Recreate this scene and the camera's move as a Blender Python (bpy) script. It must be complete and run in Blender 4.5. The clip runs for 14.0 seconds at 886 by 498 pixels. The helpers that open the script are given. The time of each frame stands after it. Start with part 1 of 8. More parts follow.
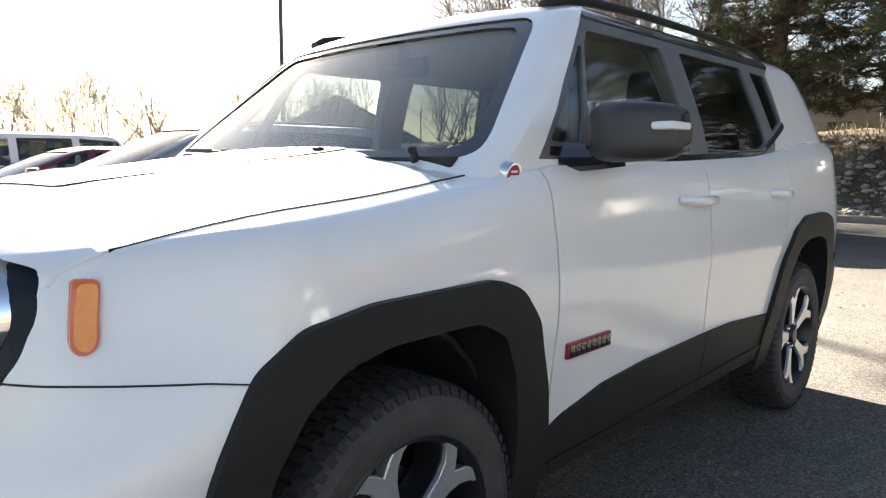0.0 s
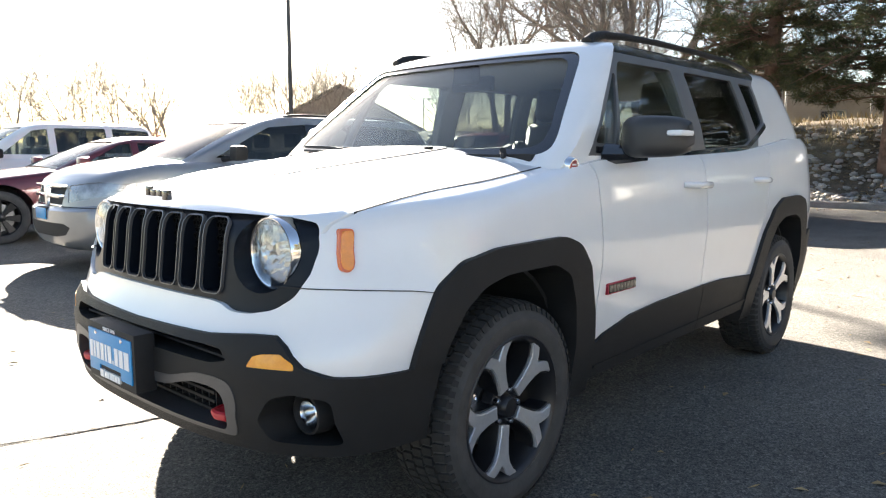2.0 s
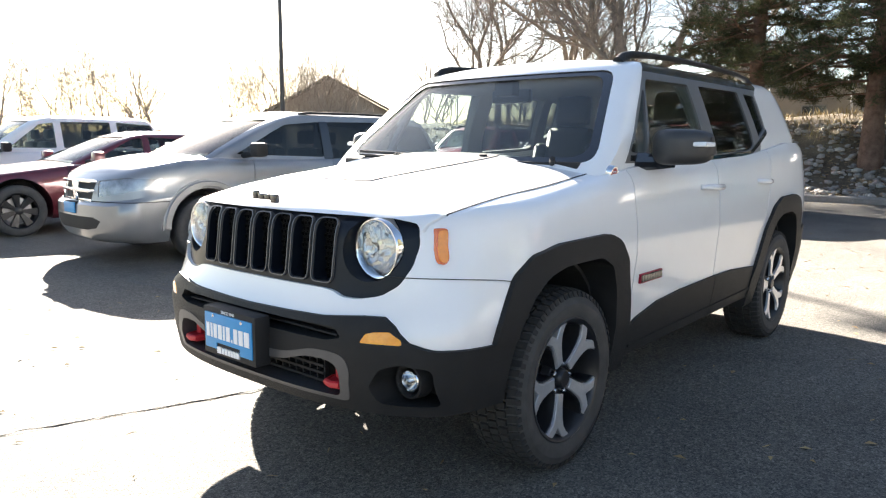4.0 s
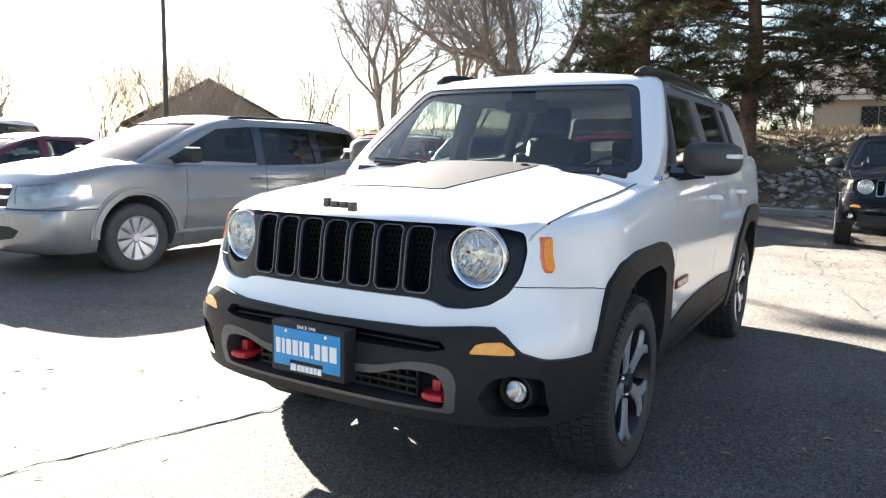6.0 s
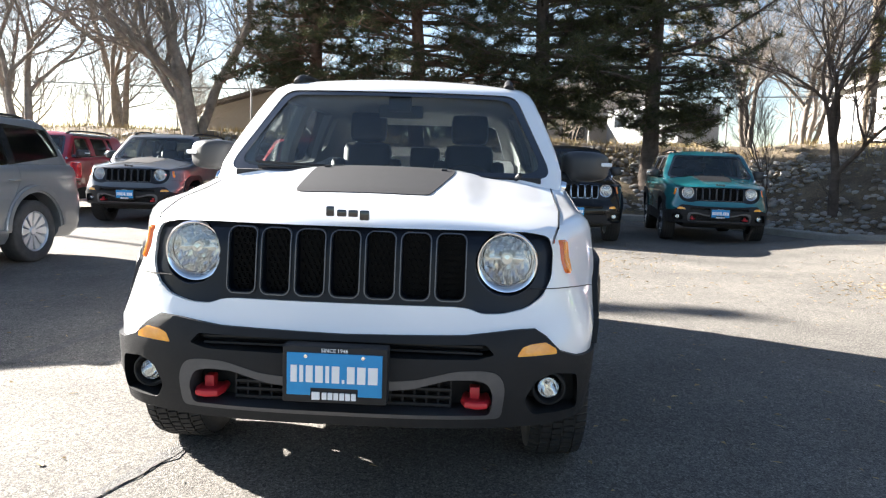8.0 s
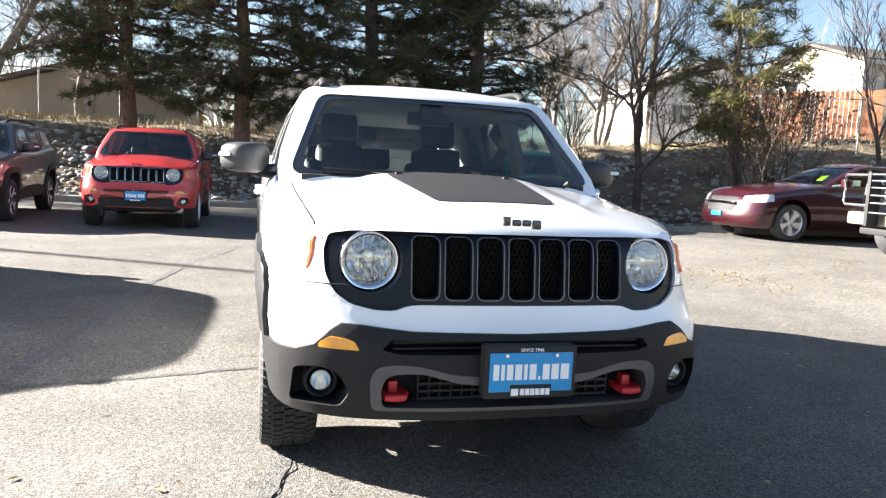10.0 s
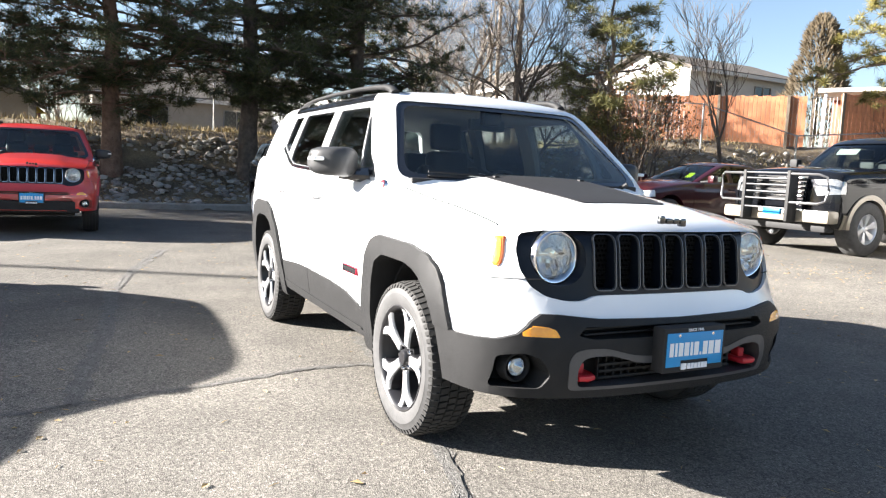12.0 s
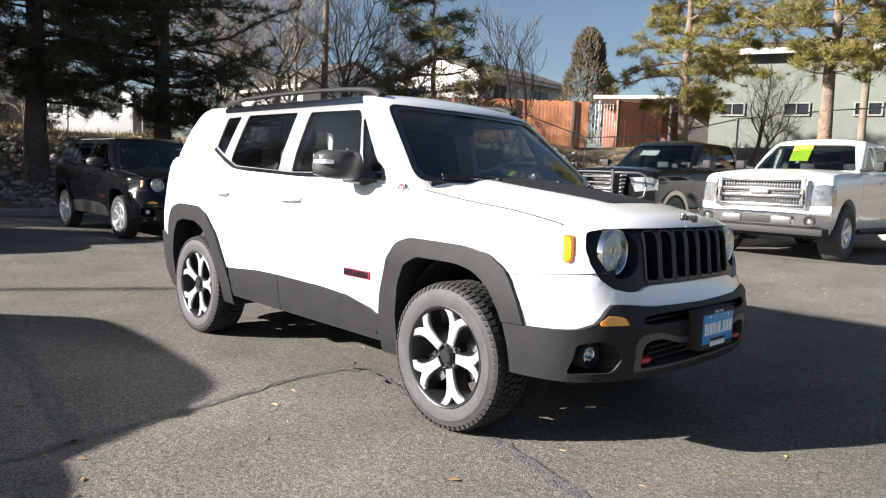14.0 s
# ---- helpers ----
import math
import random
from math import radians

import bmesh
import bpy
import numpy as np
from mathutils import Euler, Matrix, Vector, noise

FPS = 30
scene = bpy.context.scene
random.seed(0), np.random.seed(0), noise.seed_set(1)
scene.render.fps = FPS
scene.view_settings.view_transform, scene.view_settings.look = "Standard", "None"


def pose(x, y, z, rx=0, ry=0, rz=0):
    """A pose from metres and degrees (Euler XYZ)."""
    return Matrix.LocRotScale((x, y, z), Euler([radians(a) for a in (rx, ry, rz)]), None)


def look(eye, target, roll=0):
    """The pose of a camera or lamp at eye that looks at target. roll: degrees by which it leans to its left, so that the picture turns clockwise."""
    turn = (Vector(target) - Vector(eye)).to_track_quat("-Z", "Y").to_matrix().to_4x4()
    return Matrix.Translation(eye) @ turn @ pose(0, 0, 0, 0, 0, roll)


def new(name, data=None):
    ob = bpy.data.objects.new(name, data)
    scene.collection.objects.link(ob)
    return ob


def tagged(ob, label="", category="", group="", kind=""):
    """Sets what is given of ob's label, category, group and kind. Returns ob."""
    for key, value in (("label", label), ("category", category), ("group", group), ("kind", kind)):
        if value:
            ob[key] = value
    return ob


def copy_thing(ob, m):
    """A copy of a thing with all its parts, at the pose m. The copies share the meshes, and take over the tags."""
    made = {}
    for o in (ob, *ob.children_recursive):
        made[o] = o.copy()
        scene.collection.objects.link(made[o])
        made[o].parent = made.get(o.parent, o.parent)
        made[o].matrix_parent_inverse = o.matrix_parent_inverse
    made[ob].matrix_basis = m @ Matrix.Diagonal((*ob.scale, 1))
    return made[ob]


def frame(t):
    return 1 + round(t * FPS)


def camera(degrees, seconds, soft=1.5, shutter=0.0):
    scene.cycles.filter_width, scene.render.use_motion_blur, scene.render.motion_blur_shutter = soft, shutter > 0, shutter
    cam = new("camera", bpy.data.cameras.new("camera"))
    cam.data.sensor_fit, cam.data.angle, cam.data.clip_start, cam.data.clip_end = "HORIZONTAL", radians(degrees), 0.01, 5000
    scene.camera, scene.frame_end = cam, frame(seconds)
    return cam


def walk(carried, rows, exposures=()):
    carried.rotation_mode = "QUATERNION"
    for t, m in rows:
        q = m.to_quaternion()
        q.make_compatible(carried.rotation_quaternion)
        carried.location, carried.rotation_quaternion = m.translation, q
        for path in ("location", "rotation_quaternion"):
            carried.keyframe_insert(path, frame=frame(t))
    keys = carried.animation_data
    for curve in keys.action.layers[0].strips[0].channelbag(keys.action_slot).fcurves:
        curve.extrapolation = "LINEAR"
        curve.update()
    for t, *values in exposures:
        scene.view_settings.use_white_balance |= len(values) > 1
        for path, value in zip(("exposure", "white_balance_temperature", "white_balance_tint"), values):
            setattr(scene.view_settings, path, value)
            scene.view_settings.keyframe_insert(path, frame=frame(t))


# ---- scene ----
cam = camera(63.5, 14.0, soft=1.2)
# eye, target, roll along the walk
PATH = [
    (0, (1.001, 1.886, 1.146), (-0.464, 0.543, 0.917), 0.0),
    (0.5, (1.208, 1.957, 1.163), (-0.253, 0.615, 0.914), 0.1),
    (1, (1.423, 2.049, 1.169), (-0.04, 0.709, 0.915), 0.1),
    (1.5, (1.613, 2.138, 1.164), (0.148, 0.801, 0.907), 0.0),
    (2, (1.81, 2.213, 1.171), (0.342, 0.881, 0.908), 0.0),
    (2.5, (1.964, 2.25, 1.18), (0.491, 0.924, 0.909), 0.0),
    (3, (2.101, 2.281, 1.202), (0.619, 0.969, 0.92), 0.1),
    (5.5, (2.604, 1.874, 1.261), (0.999, 0.714, 0.988), 0.8),
    (6, (2.726, 1.631, 1.231), (1.025, 0.612, 0.97), 1.1),
    (6.5, (2.826, 1.389, 1.217), (1.005, 0.6, 0.968), 1.4),
    (7, (2.916, 1.072, 1.215), (0.993, 0.578, 0.977), 1.6),
    (7.5, (2.972, 0.763, 1.214), (1.006, 0.478, 0.981), 1.7),
    (8, (3.06, 0.419, 1.21), (1.075, 0.333, 0.982), 1.9),
    (8.5, (3.118, 0.111, 1.218), (1.133, 0.2, 0.993), 2.0),
    (8.7, (3.132, -0.017, 1.223), (1.151, 0.145, 0.998), 2.1),
    (10.8, (3.11, -1.447, 1.231), (1.23, -0.802, 1.008), 2.8),
    (11, (3.078, -1.571, 1.227), (1.21, -0.89, 1.005), 2.7),
    (11.5, (3.005, -1.863, 1.223), (1.176, -1.082, 1.005), 2.8),
    (12, (2.933, -2.188, 1.207), (1.164, -1.281, 0.993), 2.7),
    (12.5, (2.857, -2.466, 1.182), (1.16, -1.428, 0.975), 2.7),
    (13, (2.697, -2.737, 1.178), (1.098, -1.552, 0.979), 2.6),
    (13.5, (2.534, -2.969, 1.184), (1.026, -1.669, 0.988), 2.5),
    (14, (2.34, -3.205, 1.181), (0.918, -1.812, 0.988), 2.4),
]
EXPOSURES = [(t, s, 7200 if t < 2 else 6950 if t < 6 else 6500, 11) for t, s in ((0, 3.15), (3.0, 3.45), (5.5, 3.3), (6.5, 3.35), (7.0, 3.2), (7.5, 3.12), (8.5, 3.02), (11, 3.1), (12.5, 2.6), (14, 1.85))]
walk(cam, [(t, look(eye, target, roll)) for t, eye, target, roll in PATH], EXPOSURES)

# daylight: low winter sun from behind the parked cars
SUN_AZ = math.atan2(-0.89, -0.46)
SUN_EL = radians(22.0)
world = bpy.data.worlds.new("sky")
scene.world = world
world.use_nodes = True
wn = world.node_tree
sky = wn.nodes.new("ShaderNodeTexSky")
sky.sky_type = "NISHITA"
sky.sun_disc = False
sky.sun_elevation = SUN_EL
sky.sun_rotation = math.pi / 2 - SUN_AZ
sky.altitude = 950
sky.air_density = 1.0
sky.dust_density = 1.5
wn.links.new(sky.outputs[0], wn.nodes["Background"].inputs[0])
wn.nodes["Background"].inputs[1].default_value = 0.032
sun_dir = Vector((math.cos(SUN_EL) * math.cos(SUN_AZ), math.cos(SUN_EL) * math.sin(SUN_AZ), math.sin(SUN_EL)))
sun = new("sun", bpy.data.lights.new("sun", "SUN"))
sun.data.energy = 5.0
sun.data.angle = radians(0.55)
sun.data.color = (1.0, 0.95, 0.88)
sun.matrix_world = look(sun_dir * 60, (0, 0, 0))


# ---- materials ----
def mat(name, color, rough=0.5, metal=0.0, coat=0.0, vary=0.0, scale=30.0, bump=0.0, bscale=200.0, spec=0.5, rvary=0.0):
    """Principled surface with noise in colour, roughness and relief."""
    m = bpy.data.materials.new(name)
    m.use_nodes = True
    n, l = m.node_tree.nodes, m.node_tree.links
    b = n["Principled BSDF"]
    b.inputs["Base Color"].default_value = (*color, 1)
    b.inputs["Roughness"].default_value = rough
    b.inputs["Metallic"].default_value = metal
    b.inputs["Coat Weight"].default_value = coat
    b.inputs["Coat Roughness"].default_value = 0.04
    b.inputs["Specular IOR Level"].default_value = spec
    co = n.new("ShaderNodeTexCoord")
    if vary or rvary:
        t = n.new("ShaderNodeTexNoise")
        t.inputs["Scale"].default_value = scale
        t.inputs["Detail"].default_value = 6
        t.inputs["Roughness"].default_value = 0.65
        l.new(co.outputs["Object"], t.inputs["Vector"])
        if vary:
            r = n.new("ShaderNodeValToRGB")
            r.color_ramp.elements[0].position, r.color_ramp.elements[1].position = 0.3, 0.72
            r.color_ramp.elements[0].color = (*[c * (1 - vary) for c in color], 1)
            r.color_ramp.elements[1].color = (*[min(1, c * (1 + vary)) for c in color], 1)
            l.new(t.outputs["Fac"], r.inputs[0])
            l.new(r.outputs[0], b.inputs["Base Color"])
        if rvary:
            q = n.new("ShaderNodeMapRange")
            q.inputs[3].default_value, q.inputs[4].default_value = max(0.02, rough - rvary), rough + rvary
            l.new(t.outputs["Fac"], q.inputs[0])
            l.new(q.outputs[0], b.inputs["Roughness"])
    if bump:
        t = n.new("ShaderNodeTexNoise")
        t.inputs["Scale"].default_value = bscale
        t.inputs["Detail"].default_value = 3
        l.new(co.outputs["Object"], t.inputs["Vector"])
        u = n.new("ShaderNodeBump")
        u.inputs["Strength"].default_value = bump
        u.inputs["Distance"].default_value = 0.004
        l.new(t.outputs["Fac"], u.inputs["Height"])
        l.new(u.outputs[0], b.inputs["Normal"])
    return m


def glass(name, tint, gloss=0.02, see=1.0):
    """Window glass: a clear tinted sheet with mirror reflections by Fresnel."""
    m = bpy.data.materials.new(name)
    m.use_nodes = True
    n, l = m.node_tree.nodes, m.node_tree.links
    n.remove(n["Principled BSDF"])
    f, t, g, x = (n.new(k) for k in ("ShaderNodeLayerWeight", "ShaderNodeBsdfTransparent", "ShaderNodeBsdfGlossy", "ShaderNodeMixShader"))
    f.inputs[0].default_value = 0.5
    w = n.new("ShaderNodeMath")
    w.operation = "POWER"
    w.inputs[1].default_value = 4.5
    v = n.new("ShaderNodeMath")
    v.operation = "MULTIPLY_ADD"
    v.inputs[1].default_value, v.inputs[2].default_value = 0.95, 0.045
    l.new(f.outputs["Facing"], w.inputs[0])
    l.new(w.outputs[0], v.inputs[0])
    t.inputs[0].default_value = (*tint, 1)
    g.inputs["Roughness"].default_value = gloss
    l.new(v.outputs[0], x.inputs[0])
    l.new(t.outputs[0], x.inputs[1])
    l.new(g.outputs[0], x.inputs[2])
    l.new(x.outputs[0], n["Material Output"].inputs[0])
    return m


M = {}
M["white"] = mat("white_paint", (0.80, 0.81, 0.82), 0.3, coat=1.0, vary=0.015, scale=6, rvary=0.05)
M["black_plastic"] = mat("moulded_black_plastic", (0.022, 0.0222, 0.023), 0.50, spec=0.15, bump=0.25, bscale=900, vary=0.12, scale=9, rvary=0.08)
M["grille_black"] = mat("satin_black_panel", (0.006, 0.0085, 0.014), 0.34, spec=0.25, vary=0.1, scale=20)
M["grille_mesh"] = mat("grille_mesh_black", (0.0035, 0.0037, 0.004), 0.6, spec=0.15, vary=0.2, scale=20)
M["lamp_unit"] = mat("smoked_clear_lamp_unit", (0.30, 0.31, 0.32), 0.14, metal=0.6, coat=1.0, vary=0.5, scale=9, bump=0.8, bscale=30)
M["gloss_black"] = mat("black_paint", (0.008, 0.009, 0.012), 0.2, coat=1.0, vary=0.1, scale=6)
M["mirror_shell"] = mat("mirror_shell_black", (0.035, 0.036, 0.038), 0.45, vary=0.1, scale=8)
M["headliner"] = mat("grey_headliner", (0.16, 0.16, 0.155), 0.9, vary=0.05, scale=20)
M["pillar"] = mat("satin_pillar_black", (0.085, 0.089, 0.095), 0.5, spec=1.0, vary=0.1, scale=8)
M["dark"] = mat("interior_black", (0.012, 0.012, 0.013), 0.7, vary=0.2, scale=20, bump=0.1)
M["under"] = mat("underbody_black", (0.012, 0.012, 0.012), 0.85, vary=0.3, scale=12)
M["seat"] = mat("seat_black_leather", (0.02, 0.02, 0.022), 0.5, vary=0.2, scale=14, bump=0.1)
M["grey_metal"] = mat("grey_satin_metal", (0.095, 0.095, 0.10), 0.42, metal=0.4, vary=0.08, scale=30)
M["ring_grey"] = mat("grille_ring_grey", (0.14, 0.14, 0.145), 0.36, metal=0.5, vary=0.06, scale=30)
M["chrome"] = mat("chrome", (0.82, 0.83, 0.85), 0.08, metal=1.0, vary=0.02, scale=10)
M["reflector"] = mat("lamp_reflector", (0.86, 0.87, 0.88), 0.07, metal=1.0, vary=0.06, scale=90)
M["hull_lamp"] = mat("clear_lamp_unit", (0.72, 0.73, 0.74), 0.12, metal=0.35, coat=1.0, vary=0.25, scale=14, bump=0.8, bscale=40)
M["paper_white"] = mat("white_paper", (0.8, 0.8, 0.78), 0.6, vary=0.03, scale=20)
M["alu"] = mat("machined_aluminium", (0.74, 0.75, 0.77), 0.3, metal=0.75, vary=0.05, scale=60, bump=0.03)
M["rim_black"] = mat("wheel_black", (0.012, 0.012, 0.014), 0.35, vary=0.15, scale=20)
M["rubber"] = mat("tyre_rubber", (0.047, 0.047, 0.048), 0.75, vary=0.3, scale=14, bump=0.25, bscale=160)
M["tread"] = mat("tyre_tread", (0.024, 0.0235, 0.023), 0.9, vary=0.3, scale=30, bump=0.3, bscale=300)
M["red_hook"] = mat("red_powder_coat", (0.5, 0.02, 0.03), 0.4, vary=0.08, scale=40)
M["amber"] = mat("amber_lens", (0.95, 0.29, 0.012), 0.12, coat=1.0, vary=0.10, scale=60, bump=0.3, bscale=260)
M["signal_amber"] = mat("signal_amber_lens", (1.0, 0.37, 0.025), 0.1, coat=1.0, vary=0.16, scale=34, bump=0.3, bscale=220)
M["amber_rim"] = mat("amber_lens_rim", (0.72, 0.13, 0.010), 0.2, coat=1.0, vary=0.05, scale=60)
M["clear_lens"] = glass("clear_lens", (0.97, 0.98, 0.98))
M["glass"] = glass("windscreen_glass", (0.82, 0.87, 0.86))
M["glass_dark"] = glass("privacy_glass", (0.38, 0.4, 0.4))
M["plate_blue"] = mat("plate_blue", (0.010, 0.26, 0.58), 0.35, vary=0.04, scale=20)
M["plate_white"] = mat("plate_white", (0.8, 0.82, 0.84), 0.4, vary=0.03, scale=20)
M["decal"] = mat("matt_hood_decal", (0.016, 0.0155, 0.016), 0.62, spec=0.3, vary=0.25, scale=25, bump=0.1)
M["red_badge"] = mat("red_badge", (0.30, 0.01, 0.03), 0.3, vary=0.05, scale=40)
M["steel"] = mat("brake_steel", (0.35, 0.35, 0.36), 0.35, metal=1.0, vary=0.2, scale=40)


# ---- mesh tools ----
def part(name, data, material, parent, label=""):
    """One mesh object from a bmesh or a mesh, under a thing or a part."""
    me = data
    if isinstance(data, bmesh.types.BMesh):
        me = bpy.data.meshes.new(name)
        data.to_mesh(me)
        data.free()
    if material is not None:
        me.materials.clear()
        me.materials.append(material)
    ob = new(name, me)
    ob.parent = parent
    if label:
        ob["label"] = label
    return ob


def thing(name, label, category, m=None, group="", kind=""):
    """An empty at the thing's base, which holds its parts."""
    ob = new(name)
    ob.empty_display_size = 0.1
    if m is not None:
        ob.matrix_basis = m
    return tagged(ob, label, category, group, kind)


def smooth(bm_or_me, angle=35.0):
    me = bm_or_me
    if isinstance(me, bmesh.types.BMesh):
        me = bpy.data.meshes.new("m")
        bm_or_me.to_mesh(me)
        bm_or_me.free()
    me.polygons.foreach_set("use_smooth", [True] * len(me.polygons))
    me.set_sharp_from_angle(angle=radians(angle))
    return me


def mesh(bm):
    me = bpy.data.meshes.new("m")
    bm.to_mesh(me)
    bm.free()
    return me


def solve(me, steps, shift=0.0):
    """One run of booleans on a mesh; shift nudges the tools."""
    ob = new("solid", me)
    temps = [ob]
    for op, tool in steps:
        t = new("cutter", tool)
        t.location = (shift, 0.0, shift * 0.7)
        temps.append(t)
        b = ob.modifiers.new("b", "BOOLEAN")
        b.object, b.solver = t, "EXACT"
        b.operation = {"-": "DIFFERENCE", "&": "INTERSECT", "+": "UNION"}[op]
    dg = bpy.context.evaluated_depsgraph_get()
    dg.update()
    out = bpy.data.meshes.new_from_object(ob.evaluated_get(dg))
    for t in temps:
        bpy.data.objects.remove(t)
    return out


def span(me):
    """How far a mesh reaches along x."""
    xs = [v.co.x for v in me.vertices]
    return max(xs) - min(xs) if xs else 0.0


def carve(me, *steps, angle=35.0):
    """Booleans one after another: steps of (op, mesh), op '-', '&' or '+'. Gives a smooth-shaded mesh. A cut that would
    lose the solid is done again tool by tool, with the tool nudged by less than a millimetre."""
    out = solve(me, steps)
    if all(op == "-" for op, _ in steps) and span(out) < 0.6 * span(me):
        out = me
        for step in steps:
            for shift in (0.0, 0.0004, -0.0004, 0.0008):
                cut = solve(out, [step], shift)
                if span(cut) > 0.6 * span(me):
                    out = cut
                    break
    return smooth(out, angle)


def prism(poly, axis, lo, hi, bm=None):
    """A polygon pushed out along an axis. axis y: (x, z); axis x: (y, z); axis z: (x, y)."""
    bm = bm or bmesh.new()
    def at(p, h):
        return {"x": (h, p[0], p[1]), "y": (p[0], h, p[1]), "z": (p[0], p[1], h)}[axis]
    a = [bm.verts.new(at(p, lo)) for p in poly]
    b = [bm.verts.new(at(p, hi)) for p in poly]
    k = len(poly)
    fs = [bm.faces.new(a), bm.faces.new(b[::-1])]
    fs += [bm.faces.new((a[i], b[i], b[(i + 1) % k], a[(i + 1) % k])) for i in range(k)]
    bmesh.ops.recalc_face_normals(bm, faces=fs)
    return bm


def both(poly, lo, hi):
    """The same side polygon on both flanks."""
    return mesh(prism(poly, "y", -hi, -lo, prism(poly, "y", lo, hi)))


def solid(poly, axis, lo, hi):
    return mesh(prism(poly, axis, lo, hi))


def rounded(x0, y0, x1, y1, r, k=5):
    """A rectangle with round corners, as points."""
    out = []
    for cx, cy, a in ((x1 - r, y1 - r, 0), (x0 + r, y1 - r, 90), (x0 + r, y0 + r, 180), (x1 - r, y0 + r, 270)):
        for i in range(k + 1):
            t = radians(a + 90 * i / k)
            out.append((cx + r * math.cos(t), cy + r * math.sin(t)))
    return out


def soften(poly, r=0.03, k=4):
    """Rounds the corners of a polygon."""
    out, n = [], len(poly)
    for i in range(n):
        p, a, b = Vector(poly[i]), Vector(poly[i - 1]), Vector(poly[(i + 1) % n])
        da, db = (a - p), (b - p)
        ra, rb = min(r, da.length * 0.45), min(r, db.length * 0.45)
        s, e = p + da.normalized() * ra, p + db.normalized() * rb
        for j in range(k + 1):
            t = j / k
            out.append(tuple((1 - t) ** 2 * s + 2 * t * (1 - t) * p + t * t * e))
    return out


def box(x0, x1, y0, y1, z0, z1, r=0.0, bm=None):
    own = bm is None
    bm = bm or bmesh.new()
    g = bmesh.ops.create_cube(bm, size=1.0)
    for v in g["verts"]:
        v.co = Vector((x0 + (v.co.x + 0.5) * (x1 - x0), y0 + (v.co.y + 0.5) * (y1 - y0), z0 + (v.co.z + 0.5) * (z1 - z0)))
    if r:
        es = list({e for v in g["verts"] for e in v.link_edges})
        bmesh.ops.bevel(bm, geom=es, offset=r, segments=2, affect="EDGES", profile=0.6)
    return bm


def lathe(profile, k=48, axis="y", bm=None, c=(0, 0, 0)):
    """Turns (r, h) points round an axis through c."""
    bm = bm or bmesh.new()
    rings = []
    for r, h in profile:
        ring = []
        for i in range(k):
            t = 2 * math.pi * i / k
            a, b = r * math.cos(t), r * math.sin(t)
            p = {"x": (h, a, b), "y": (a, h, b), "z": (a, b, h)}[axis]
            ring.append(bm.verts.new((p[0] + c[0], p[1] + c[1], p[2] + c[2])))
        rings.append(ring)
    fs = []
    for p, q in zip(rings, rings[1:]):
        fs += [bm.faces.new((p[i], q[i], q[(i + 1) % k], p[(i + 1) % k])) for i in range(k)]
    for ring, (r, h) in ((rings[0], profile[0]), (rings[-1], profile[-1])):
        if r > 1e-4 and profile[0] != profile[-1]:
            fs.append(bm.faces.new(ring))
    bmesh.ops.recalc_face_normals(bm, faces=fs)
    return bm


def tube(points, radius, k=8, bm=None, closed=False):
    """A round bar along points; radius a number or one per point."""
    bm = bm or bmesh.new()
    pts = [Vector(p) for p in points]
    n = len(pts)
    rr = radius if isinstance(radius, (list, tuple)) else [radius] * n
    rings = []
    up = Vector((0, 0, 1))
    for i, p in enumerate(pts):
        a = pts[i - 1] if (i or closed) else p
        b = pts[(i + 1) % n] if (i < n - 1 or closed) else p
        d = (b - a).normalized()
        s = d.cross(up)
        if s.length < 0.05:
            s = d.cross(Vector((1, 0, 0)))
        s.normalize()
        w = s.cross(d)
        rings.append([bm.verts.new(p + (s * math.cos(2 * math.pi * j / k) + w * math.sin(2 * math.pi * j / k)) * rr[i]) for j in range(k)])
    m = n if closed else n - 1
    for i in range(m):
        p, q = rings[i], rings[(i + 1) % n]
        for j in range(k):
            bm.faces.new((p[j], p[(j + 1) % k], q[(j + 1) % k], q[j]))
    if not closed:
        bm.faces.new(rings[0][::-1])
        bm.faces.new(rings[-1])
    return bm


def lerp_table(table, x):
    """Smooth reading of (x, value) rows in rising x."""
    if x <= table[0][0]:
        return table[0][1]
    for (a, p), (b, q) in zip(table, table[1:]):
        if x <= b:
            t = (x - a) / (b - a)
            return p + (q - p) * t
    return table[-1][1]


def resample(pts, k):
    d = [0.0]
    for a, b in zip(pts, pts[1:]):
        d.append(d[-1] + math.hypot(b[0] - a[0], b[1] - a[1]))
    out, j = [], 0
    for i in range(k + 1):
        s = d[-1] * i / k
        while j < len(d) - 2 and d[j + 1] < s:
            j += 1
        t = (s - d[j]) / max(1e-9, d[j + 1] - d[j])
        out.append((pts[j][0] + (pts[j + 1][0] - pts[j][0]) * t, pts[j][1] + (pts[j + 1][1] - pts[j][1]) * t))
    return out


def plan_half(xf, xr, w, af, ar, nf, nr, bow=0.0, kf=20, ks=44, kr=14):
    """Half of a body's outline seen from above, from the nose round the left flank to the tail."""
    def cap(a, n, sign, xe):
        pts = []
        for i in range(81):
            t = math.pi / 2 * i / 80
            c, s = max(0.0, math.cos(t)) ** (2 / n), math.sin(t) ** (2 / n)
            pts.append((xe - sign * a + sign * a * c - (bow * s * s if sign > 0 else 0.0), w * s))
        return pts
    front = resample(cap(af, nf, 1, xf), kf)
    rear = resample(cap(ar, nr, -1, xr), kr)[::-1]
    x0, x1 = xf - af - bow, xr + ar
    side = [(x0 + (x1 - x0) * i / ks, w) for i in range(1, ks)]
    return front + side + rear


